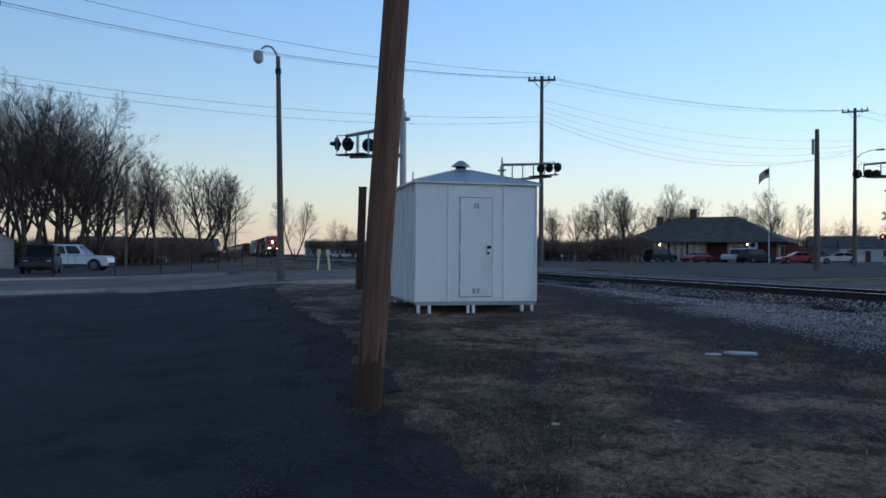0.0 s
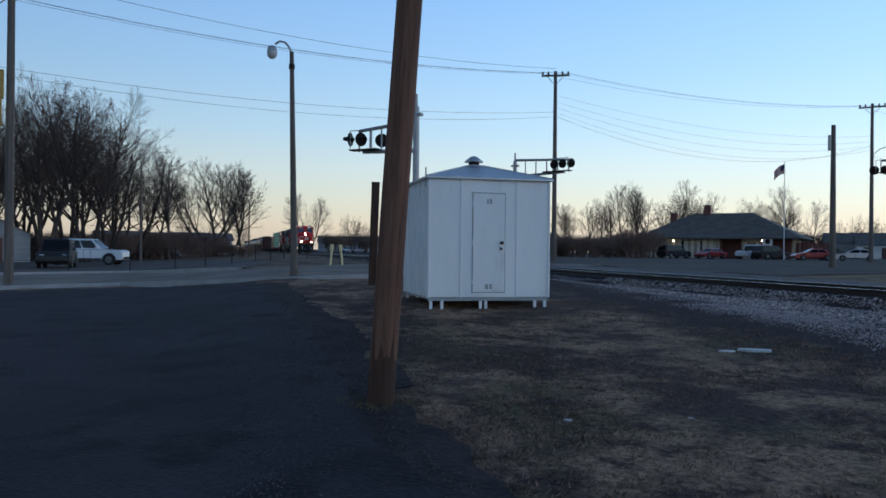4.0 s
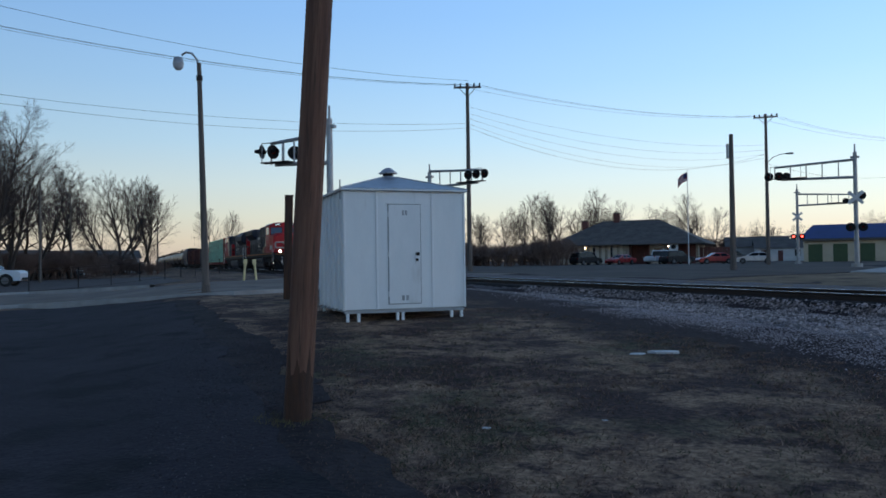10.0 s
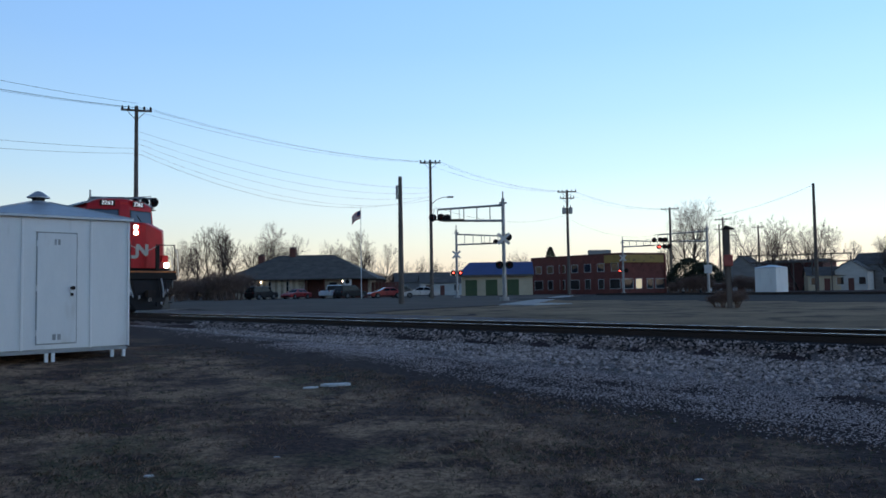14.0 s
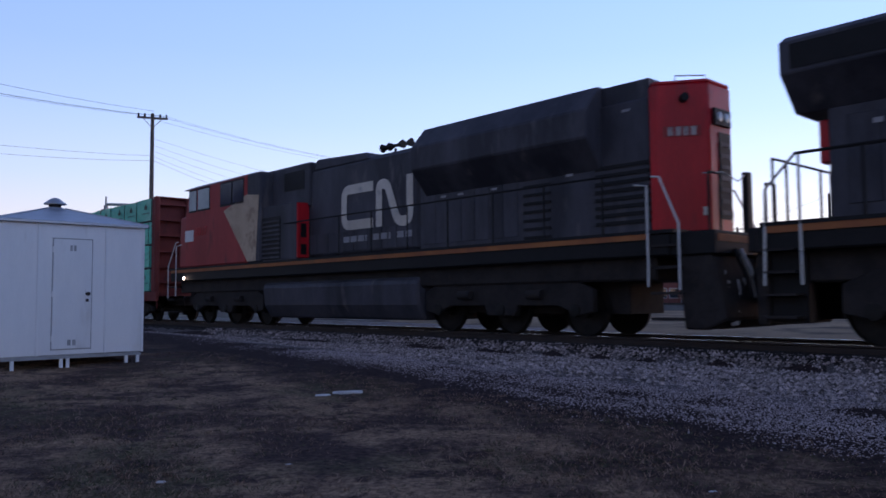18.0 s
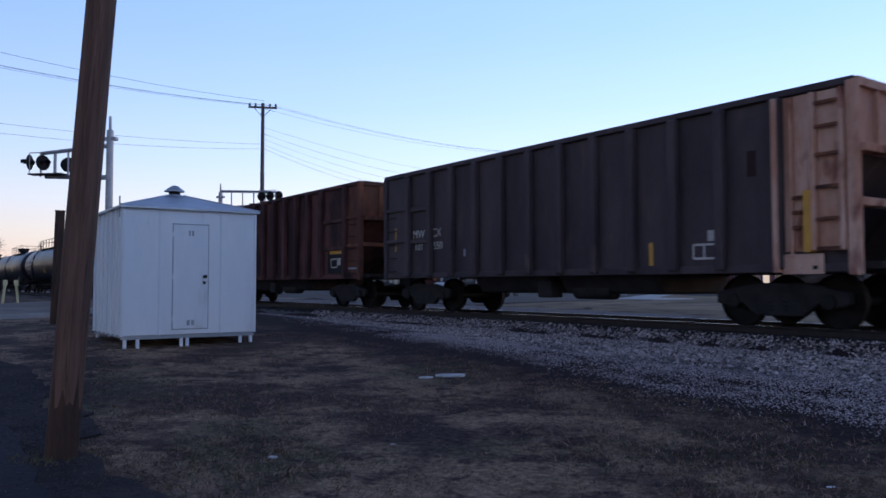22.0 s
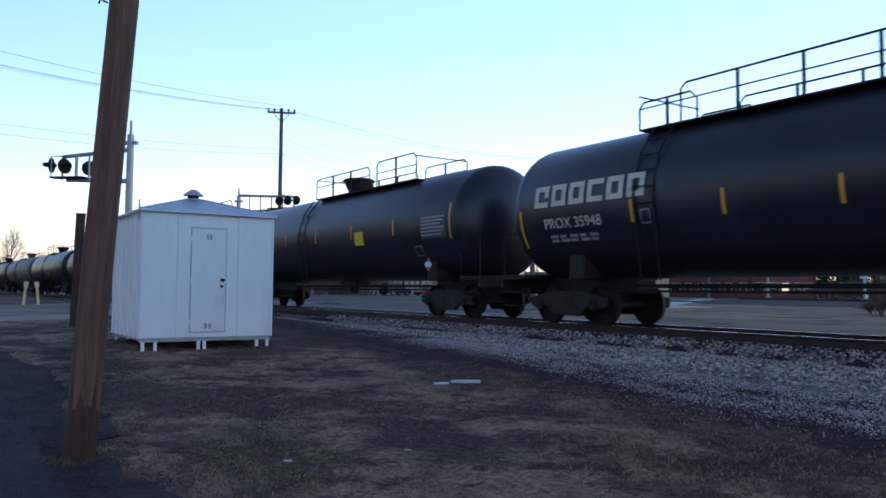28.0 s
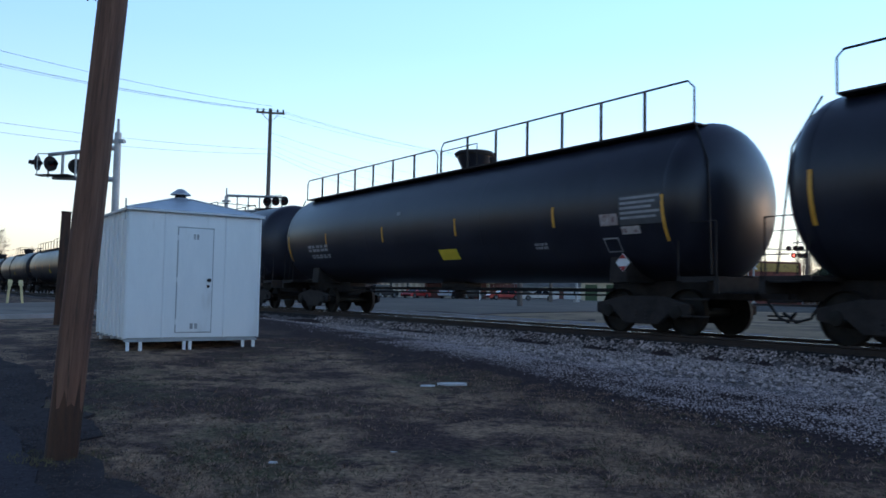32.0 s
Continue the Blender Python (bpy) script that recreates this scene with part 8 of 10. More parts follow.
    part("exhaust", Geo().box(X(12.8), X(11.9), -0.4, 0.4, 4.84, 4.98), M["steel"], t, bevel=0.03)
    for k, s in enumerate((-0.15, 0.1, 0.3)):
        part("horn", Geo().lathe([(0.03, -0.2), (0.04, 0.1), (0.11, 0.25)], 10, "x", (X(10.0), s, 4.98)), M["black"], t, smooth=True)
    part("horn_bracket", Geo().box(X(10.3), X(9.9), -0.25, 0.4, 4.83, 4.9), M["darksteel"], t)
    part("antenna", Geo().tube([(X(2.6), 0.2, 5.13), (X(2.6), 0.2, 5.25), (X(2.35), 0.2, 5.25), (X(2.35), 0.2, 5.13)], 0.015, 5), M["handrail"], t)
    # livery
    for s in (-1, 1):
        def flat(poly, material, label, yy, name="livery"):
            return part(name, Geo().prism([(X(u), z) for u, z in poly], "xz", min(yy, yy + s * 0.006), max(yy, yy + s * 0.006)), M[material], t, label)
        flat([(3.98, 4.08), (5.0, 4.08), (6.06, 2.68), (4.82, 2.68), (3.98, 3.54)], "cream", "cream slanting stripe", s * 1.331)
        flat([(3.98, 3.53), (4.81, 2.68), (3.98, 2.68)], "locored", "red lower panel", s * 1.331)
        flat([(6.72, 2.64), (5.52, 2.64), (5.96, 1.99), (7.2, 1.99)], "creamdirty", "dirty cream slanting stripe", s * 1.411)
        flat([(3.98, 2.64), (5.5, 2.64), (5.94, 1.99), (3.98, 1.99)], "locofaded", "dusty red lower panel", s * 1.411)
        for a, b in ((6.26, 5.8), (4.99, 4.47)):
            v = part("vent", Geo().box(X(a), X(b), s * 1.421 - 0.004, s * 1.421 + 0.004, 2.22, 2.53), M["deepred"], t)
            for k in range(4):
                part("louvre", Geo().box(X(a), X(b), s * 1.427 - 0.006, s * 1.427 + 0.006, 2.25 + k * 0.075, 2.275 + k * 0.075), M["creamdirty" if a > 5.5 else "locofaded"], v)
        block_emblem(t, X(12.95), X(10.2), 2.72, 3.92, 0.25, s * 1.014)
        for k, w in enumerate((0.26, 0.26, 0.26, 0.06, 0.22, 0.22, 0.06, 0.22, 0.22)):
            a = 12.95 - k * 0.305
            part("lettering_bar", Geo().box(X(a), X(a - w), s * 1.006 - 0.004, s * 1.006 + 0.004, 2.36, 2.5), M["grey_mark"], t)
        lettering("2262", 0.53, M["grey_mark" if s > 0 else "logodull"], t, Matrix.Translation((X(2.79), s * 1.53, 3.47)) @ (pose(0, 0, 0, 90, 0, 0) if s < 0 else pose(0, 0, 0, 90, 0, 180)), "worn white road number")
        tilt = Matrix.Translation((X(1.11), s * 1.478, 2.49)) @ Matrix.Rotation(radians(3.2 * -s), 4, "Z")
        fl = part("flag_panel", Geo().box(-0.44, 0.44, -0.006, 0.006, -0.2, 0.2, tilt), M["signwhite"], t, "white rectangular decal with faint bars")
        part("decal_bar", Geo().box(-0.36, 0.36, s * 0.008 - 0.002, s * 0.008 + 0.002, 0.03, 0.09, tilt), M["paleglass"], fl)
        part("decal_bar", Geo().box(-0.2, 0.3, s * 0.008 - 0.002, s * 0.008 + 0.002, -0.1, -0.06, tilt), M["paleglass"], fl)
        hand_rail(t, [(X(3.96), s * 1.48, 3.72), (X(7.55), s * 1.48, 3.7), (X(8.0), s * 1.48, 3.0), (X(19.9), s * 1.48, 3.02)], 0.026, "black")
        for u, z0, z1 in ((5.45, 2.66, 3.7), (6.65, 2.3, 3.7), (7.5, 2.3, 3.7)) + tuple((8.9 + 1.0 * k, 1.965, 3.0) for k in range(11)):
            hand_rail(t, [(X(u), s * 1.48, z0), (X(u), s * 1.48, z1)], 0.026, "black", "stanchion")
        hand_rail(t, [(X(19.9), s * 1.48, 3.02), (X(20.4), s * 1.48, 2.5), (X(20.45), s * 1.48, 0.95)], 0.024)
        hand_rail(t, [(X(19.85), s * 1.48, 0.95), (X(19.85), s * 1.48, 3.0)], 0.024)
    for y in (-1.4, -0.9, -0.45, 0.45, 0.9, 1.4):
        hand_rail(t, [(X(20.3), y, 1.965), (X(20.3), y, 3.0)], 0.024, "black")
    hand_rail(t, [(X(20.3), -1.4, 3.0), (X(20.3), 1.4, 3.0)], 0.024, "black")
    part("end_lamp_box", Geo().box(X(19.75), X(19.58), -0.9, -0.6, 2.9, 3.6), M["locored"], t, "small red box on the hood end", bevel=0.02)
    part("end_platform", Geo().box(X(20.75), X(20.2), -1.42, 1.42, 1.5, 1.9), M["black"], t, bevel=0.02)
    part("end_pilot", Geo().box(X(20.7), X(20.5), -1.25, 1.25, 0.3, 1.5), M["darksteel"], t, bevel=0.03)
    for k, y in enumerate((-0.8, -0.6, 0.6, 0.8)):
        part("mu_hose", Geo().tube([(X(20.76), y, 1.6), (X(20.95), y, 1.1), (X(20.9), y + 0.05, 0.7)], 0.04, 6), M["handrail" if k % 2 else "black"], t, smooth=True)
    return t


def loco_second():
    """Six-axle diesel that runs with its cab at the trailing end. Hood end at u 22.87, nose at u 43."""
    u0, u1 = 21.55, 44.05
    t = train_car("locomotive", u0, u1, "black and faded red diesel locomotive running cab last", "locomotive", half=6.9)
    c = (u0 + u1) / 2
    X = lambda u: c - u
    part("frame", Geo().box(X(43.2), X(22.2), -1.45, 1.45, 1.2, 1.6), M["black"], t, bevel=0.03)
    part("walkway", Geo().box(X(43.3), X(22.1), -1.5, 1.5, 1.6, 1.66), M["black"], t)
    part("underframe", Geo().box(X(42.8), X(22.6), -1.22, 1.22, 0.85, 1.3), M["darksteel"], t, bevel=0.03)
    part("traction_gear", Geo().box(X(42.2), X(23.6), -0.6, 0.6, 0.35, 0.9), M["darksteel"], t)
    for s in (-1, 1):
        part("sill_stripe", Geo().box(X(43.1), X(22.6), s * 1.475 - 0.012, s * 1.475 + 0.012, 1.5, 1.64), M["sill"], t, "orange reflective sill stripe")
    part("fuel_tank", Geo().prism([(-1.3, 0.5), (-1.05, 0.2), (1.05, 0.2), (1.3, 0.5), (1.35, 0.95), (1.0, 1.2), (-1.0, 1.2), (-1.35, 0.95)], "yz", X(36.6), X(29.2)), M["locoblack"], t, bevel=0.05)
    for u in (26.6, 39.4):
        bogie(t, X(u), True)
    coupler(t, X(22.2), 1)
    coupler(t, X(43.4), -1)
    # hood end, hood and radiators
    plan = [(X(22.86), -0.98), (X(22.72), -0.98), (X(21.92), -0.42), (X(21.92), 0.42), (X(22.72), 0.98), (X(22.86), 0.98)]
    he = part("hood_end", Geo().prism(plan, "xy", 1.66, 4.38).prism([(x, y * 0.94) for x, y in plan], "xy", 4.38, 4.46), M["locored"], t, "red hood end with bevelled corners", bevel=0.03)
    part("end_grille", Geo().box(X(21.92), X(21.9), -0.1, 0.34, 1.9, 3.5), M["black"], he)
    for k in range(7):
        part("louvre", Geo().box(X(21.9), X(21.885), -0.08, 0.32, 1.98 + k * 0.21, 2.06 + k * 0.21), M["locoblack"], he)
    hl = part("headlight_housing", Geo().box(X(21.92), X(21.86), -0.3, 0.3, 3.62, 3.92), M["black"], he)
    for y in (-0.13, 0.13):
        part("headlight", Geo().lathe([(0.1, 0.0), (0.09, 0.02), (0.02, 0.03)], 12, "x", (X(21.86), y, 3.77)), M["paleglass"], hl, "unlit twin headlight")
    for s in (-1, 1):
        tilt = Matrix.Translation((X(22.32), s * 0.705, 3.5)) @ Matrix.Rotation(radians(-55 if s < 0 else 55), 4, "Z")
        npn = part("number_panel", Geo().box(-0.008, 0.008, -0.34, 0.34, -0.1, 0.1, tilt), M["locofaded"], he)
        for k in range(4):
            part("number_bar", Geo().box(0.008, 0.012, -0.26 + 0.14 * k, -0.16 + 0.14 * k, -0.08, 0.08, tilt), M["logodull"], npn)
        part("class_lamp", Geo().cyl((X(22.3), s * 0.68, 4.1), (X(22.18), s * 0.8, 4.1), 0.08, n=10), M["black"], he)
        part("marker_lamp", Geo().box(X(22.02), X(21.98), s * 0.5 - 0.04, s * 0.5 + 0.04, 1.95, 2.1), M["logo"], he)
    hand_rail(t, [(X(22.5), -0.6, 4.46), (X(22.5), -0.6, 4.58), (X(22.1), -0.2, 4.58), (X(22.1), -0.2, 4.46)], 0.014, "handrail", "roof_grab")
    part("end_stripe", Geo().box(X(21.35), X(21.335), -1.3, 1.3, 1.42, 1.54), M["sill"], t)
    part("end_platform", Geo().box(X(22.3), X(21.35), -1.4, 1.4, 1.2, 1.6), M["black"], t, bevel=0.02)
    part("end_pilot", Geo().prism([(X(22.1), 1.2), (X(21.45), 1.2), (X(21.2), 0.3), (X(21.6), 0.16), (X(22.0), 0.16)], "xz", -1.35, 1.35), M["darksteel"], t, "dark plough-shaped pilot", bevel=0.03)
    part("end_drawbar", Geo().box(X(22.2), X(21.2), -0.16, 0.16, 0.62, 0.9), M["darksteel"], t, bevel=0.02)
    pale_clumps(t, 9, [(X(21.4), -1.0, 0.78, 0.16), (X(21.36), -0.7, 0.62, 0.2), (X(21.38), -0.4, 0.8, 0.13), (X(21.3), -0.85, 0.36, 0.15), (X(21.3), 0.5, 0.5, 0.15)])
    part("jumper_stand", Geo().box(X(21.55), X(21.43), 0.02, 0.2, 1.6, 2.72), M["black"], t, bevel=0.015)
    hand_rail(t, [(X(21.5), 0.1, 2.7), (X(21.4), -0.4, 2.5), (X(21.45), -0.9, 2.62), (X(21.6), -1.3, 2.58)], 0.012, "handrail", "safety_chain")
    for y in (-1.3, -0.9, 0.9, 1.3):
        hand_rail(t, [(X(21.5), y, 1.6), (X(21.5), y, 2.6)], 0.022, "black")
    for a, b in ((-1.3, -0.9), (0.9, 1.3)):
        hand_rail(t, [(X(21.5), a, 2.6), (X(21.5), b, 2.6)], 0.022, "black")
    for k, y in enumerate((-0.75, -0.5, 0.5, 0.75)):
        part("mu_hose", Geo().tube([(X(21.34), y, 1.3), (X(21.14), y, 0.9), (X(21.1), y + 0.05, 0.6)], 0.04, 6), M["handrail" if k % 2 else "black"], t, smooth=True)
    part("hood_rear", Geo().box(X(29.5), X(22.86), -0.985, 0.985, 1.66, 4.2), M["locoblack"], t, bevel=0.04)
    part("hood_top", Geo().box(X(24.4), X(22.86), -0.94, 0.94, 4.1, 4.56), M["locoblack"], t)
    part("radiator", Geo().prism([(-0.98, 2.95), (-1.5, 3.54), (-1.5, 4.08), (-1.05, 4.6), (1.05, 4.6), (1.5, 4.08), (1.5, 3.54), (0.98, 2.95)], "yz", X(29.25), X(23.95)), M["locoblack"], t, "flared radiator housing", bevel=0.03)
    for k in range(3):
        u = 25.0 + k * 1.5
        part("roof_fan", Geo().lathe([(0.6, 0.0), (0.6, 0.07), (0.2, 0.1)], 16, o=(X(u + 0.4), 0, 4.62)), M["black"], t, smooth=True)
    part("hood", Geo().box(X(38.2), X(29.5), -0.98, 0.98, 1.66, 4.28), M["locoblack"], t, "black long hood", bevel=0.12)
    part("blower_housing", Geo().prism([(X(34.4), 4.2), (X(31.5), 4.2), (X(31.8), 4.42), (X(34.2), 4.54)], "xz", -0.95, 0.95), M["locoblack"], t, bevel=0.05)
    part("hood_cab_end", Geo().box(X(37.38), X(34.4), -1.05, 1.05, 3.2, 4.5), M["locoblack"], t, bevel=0.05)
    part("cabinet", Geo().box(X(36.5), X(34.56), -1.42, 1.42, 1.66, 3.32), M["locoblack"], t, "wide black equipment cabinet", bevel=0.02)
    part("cabinet_high", Geo().box(X(37.38), X(36.51), -1.5, 1.5, 1.66, 4.44), M["locoblack"], t, bevel=0.05)
    part("horn_bracket", Geo().cyl((X(31.4), -0.2, 4.25), (X(31.4), -0.2, 4.55), 0.04, n=6), M["black"], t)
    for dx, dy in ((-1, -0.3), (1, -0.3), (1, 0.0), (-1, -0.05)):
        part("horn", Geo().lathe([(0.03, 0.05), (0.05, 0.25), (0.12, 0.45)] if dx > 0 else [(0.12, -0.45), (0.05, -0.25), (0.03, -0.05)], 10, "x", (X(31.4), dy, 4.6 + (0.08 if dy > -0.2 else 0))), M["black"], t, smooth=True)
    for s in (-1, 1):
        y = s * 0.985
        for k in range(8):
            part("louvre", Geo().box(X(24.1), X(22.86), y - 0.03, y + 0.03, 1.86 + k * 0.155, 1.93 + k * 0.155), M["black"], t)
            part("louvre", Geo().box(X(26.02), X(25.28), y - 0.025, y + 0.025, 1.72 + k * 0.18, 1.78 + k * 0.18), M["black"], t)
        for u, z in ((24.05, 3.9), (23.35, 4.02), (24.75, 2.95), (28.6, 2.9), (28.0, 2.9), (26.9, 2.9)):
            part("stencil", Geo().box(X(u) - 0.09, X(u) + 0.09, y - 0.02, y + 0.02, z - 0.025, z + 0.025), M["grey_mark"], t)
        for k in range(7):
            u = 26.2 + k * 0.45
            part("hood_door", Geo().box(X(u + 0.42), X(u), y - 0.012, y + 0.012, 1.8, 3.0), M["locoblack"], t, bevel=0.008)
        for k in range(8):
            u = 29.8 + k * 0.62
            part("hood_door", Geo().box(X(u + 0.56), X(u), y - 0.012, y + 0.012, 1.8, 2.35), M["locoblack"], t, bevel=0.008)
        rd = part("red_door", Geo().box(X(34.54), X(34.5), min(s * 0.99, s * 1.42), max(s * 0.99, s * 1.42), 1.7, 3.3), M["locored"], t, "red end door of the equipment cabinet", bevel=0.02)
        part("door_opening", Geo().box(X(34.5), X(34.49), min(s * 1.1, s * 1.3), max(s * 1.1, s * 1.3), 2.3, 2.7), M["black"], rd)
        part("door_opening", Geo().box(X(34.5), X(34.49), min(s * 1.1, s * 1.3), max(s * 1.1, s * 1.3), 1.8, 2.1), M["black"], rd)
        grille = part("grille", Geo().box(X(36.78), X(35.44), s * 1.422 - 0.01, s * 1.422 + 0.01, 1.7, 2.98), M["black"], t)
        for k in range(9):
            part("louvre", Geo().box(X(36.78), X(35.44), s * 1.437 - 0.02, s * 1.437 + 0.02, 1.74 + k * 0.135, 1.79 + k * 0.135), M["locoblack"], grille)
        part("intake", Geo().box(X(35.8), X(34.7), s * 1.06 - 0.01, s * 1.06 + 0.01, 3.75, 4.3), M["black"], t)
        block_emblem(t, X(32.85), X(29.73), 2.37, 3.6, 0.26, s * 1.004)
        for k, w in enumerate((0.28, 0.28, 0.28, 0.06, 0.25, 0.25, 0.06, 0.25, 0.25)):
            a = 32.75 - k * 0.34
            part("lettering_bar", Geo().box(X(a), X(a - w), s * 1.0 - 0.004, s * 1.0 + 0.004, 2.04, 2.2), M["grey_mark"], t)
        hand_rail(t, [(X(23.4), s * 1.48, 2.72), (X(35.1), s * 1.48, 2.72)], 0.02, "black")
        for k in range(8):
            u = 23.6 + k * 1.45
            hand_rail(t, [(X(u), s * 1.48, 1.66), (X(u), s * 1.48, 2.72)], 0.018, "black", "stanchion")
        for u, e in ((21.98, 0.42), (43.3, -0.45)):
            hand_rail(t, [(X(u), s * 1.5, 0.7), (X(u), s * 1.5, 1.75), (X(u + e), s * 1.42, 2.6), (X(u + e + e * 0.4), s * 1.4, 2.62)], 0.022)
            hand_rail(t, [(X(u + 1.5 * e), s * 1.5, 0.75), (X(u + 1.5 * e), s * 1.5, 2.45), (X(u + 2.2 * e), s * 1.45, 2.5)], 0.022)
            for k in range(4):
                part("step", Geo().box(X(u + e * 1.4) if e > 0 else X(u), X(u) if e > 0 else X(u + e * 1.4), min(s * 1.15, s * 1.5), max(s * 1.15, s * 1.5), 0.28 + 0.36 * k, 0.32 + 0.36 * k), M["darksteel"], t)
    # cab and nose at the trailing end
    cab = Geo().prism([(X(41.9), 1.66), (X(37.4), 1.66), (X(37.4), 4.44), (X(41.6), 4.4), (X(41.86), 3.5)], "xz", -1.5, 1.5)
    cb = part("cab", cab, M["locofaded"], t, "faded red cab", bevel=0.05)
    part("cab_roof", Geo().prism([(-1.52, 4.4), (-1.0, 4.6), (1.0, 4.6), (1.52, 4.4)], "yz", X(42.05), X(37.5)), M["steel"], t, "dull grey cab roof", bevel=0.02)
    part("nose", Geo().add([(X(41.6), -1.48, 1.66), (X(42.6), -1.4, 1.66), (X(43.05), -0.8, 1.66), (X(43.05), 0.8, 1.66), (X(42.6), 1.4, 1.66), (X(41.6), 1.48, 1.66), (X(41.5), -1.46, 3.52), (X(42.6), -1.36, 3.5), (X(43.0), -0.75, 3.44), (X(43.0), 0.75, 3.44), (X(42.6), 1.36, 3.5), (X(41.5), 1.46, 3.52)],
         [(0, 1, 7, 6), (1, 2, 8, 7), (2, 3, 9, 8), (3, 4, 10, 9), (4, 5, 11, 10), (6, 7, 8, 9, 10, 11), (5, 4, 3, 2, 1, 0), (0, 6, 11, 5)]), M["locofaded"], t, "faded red sloping nose", bevel=0.07)
    for s in (-1, 1):
        y = s * 1.5
        for a, b in ((41.55, 41.0), (40.85, 40.0), (39.15, 38.4), (38.3, 37.6)):
            part("window_frame", Geo().box(X(a) - 0.04, X(b) + 0.04, y - 0.01, y + 0.01, 3.56, 4.36), M["black"], cb)
            # the forward panes take the pale colour of a painted reflection
            part("side_window", Geo().box(X(a), X(b), y - 0.018, y + 0.018, 3.62, 4.3), M["paleglass" if a > 40.5 else "cabglass"], cb, "side window")
        for poly, col, lab in (([(38.93, 3.41), (37.4, 3.8), (36.6, 3.72), (36.78, 1.7), (37.3, 1.7)], "tanstripe", "tan slanting stripe"),):
            part("livery", Geo().prism([(X(u), z) for u, z in poly], "xz", min(s * 1.502, s * 1.51), max(s * 1.502, s * 1.51)), M[col], t, lab)
        part("flag_panel", Geo().box(X(41.86), X(41.2), s * 1.5 - 0.012, s * 1.5 + 0.012, 2.56, 2.95), M["signwhite"], t, "white rectangular decal")
        lettering("8917", 0.45, M["locored"], t, Matrix.Translation((X(40.6), s * 1.512, 2.85)) @ (pose(0, 0, 0, 90, 0, 0) if s < 0 else pose(0, 0, 0, 90, 0, 180)), "faint red road number")
    part("truck_lamp", Geo().cyl((X(41.9), -1.5, 1.3), (X(41.9), -1.54, 1.3), 0.05, n=8), M["lampwarm"], t, "small lit step lamp")
    stretch(t, lambda z: z * 1.03 + 0.28 if z > 1.1 else z * 1.285)
    return t


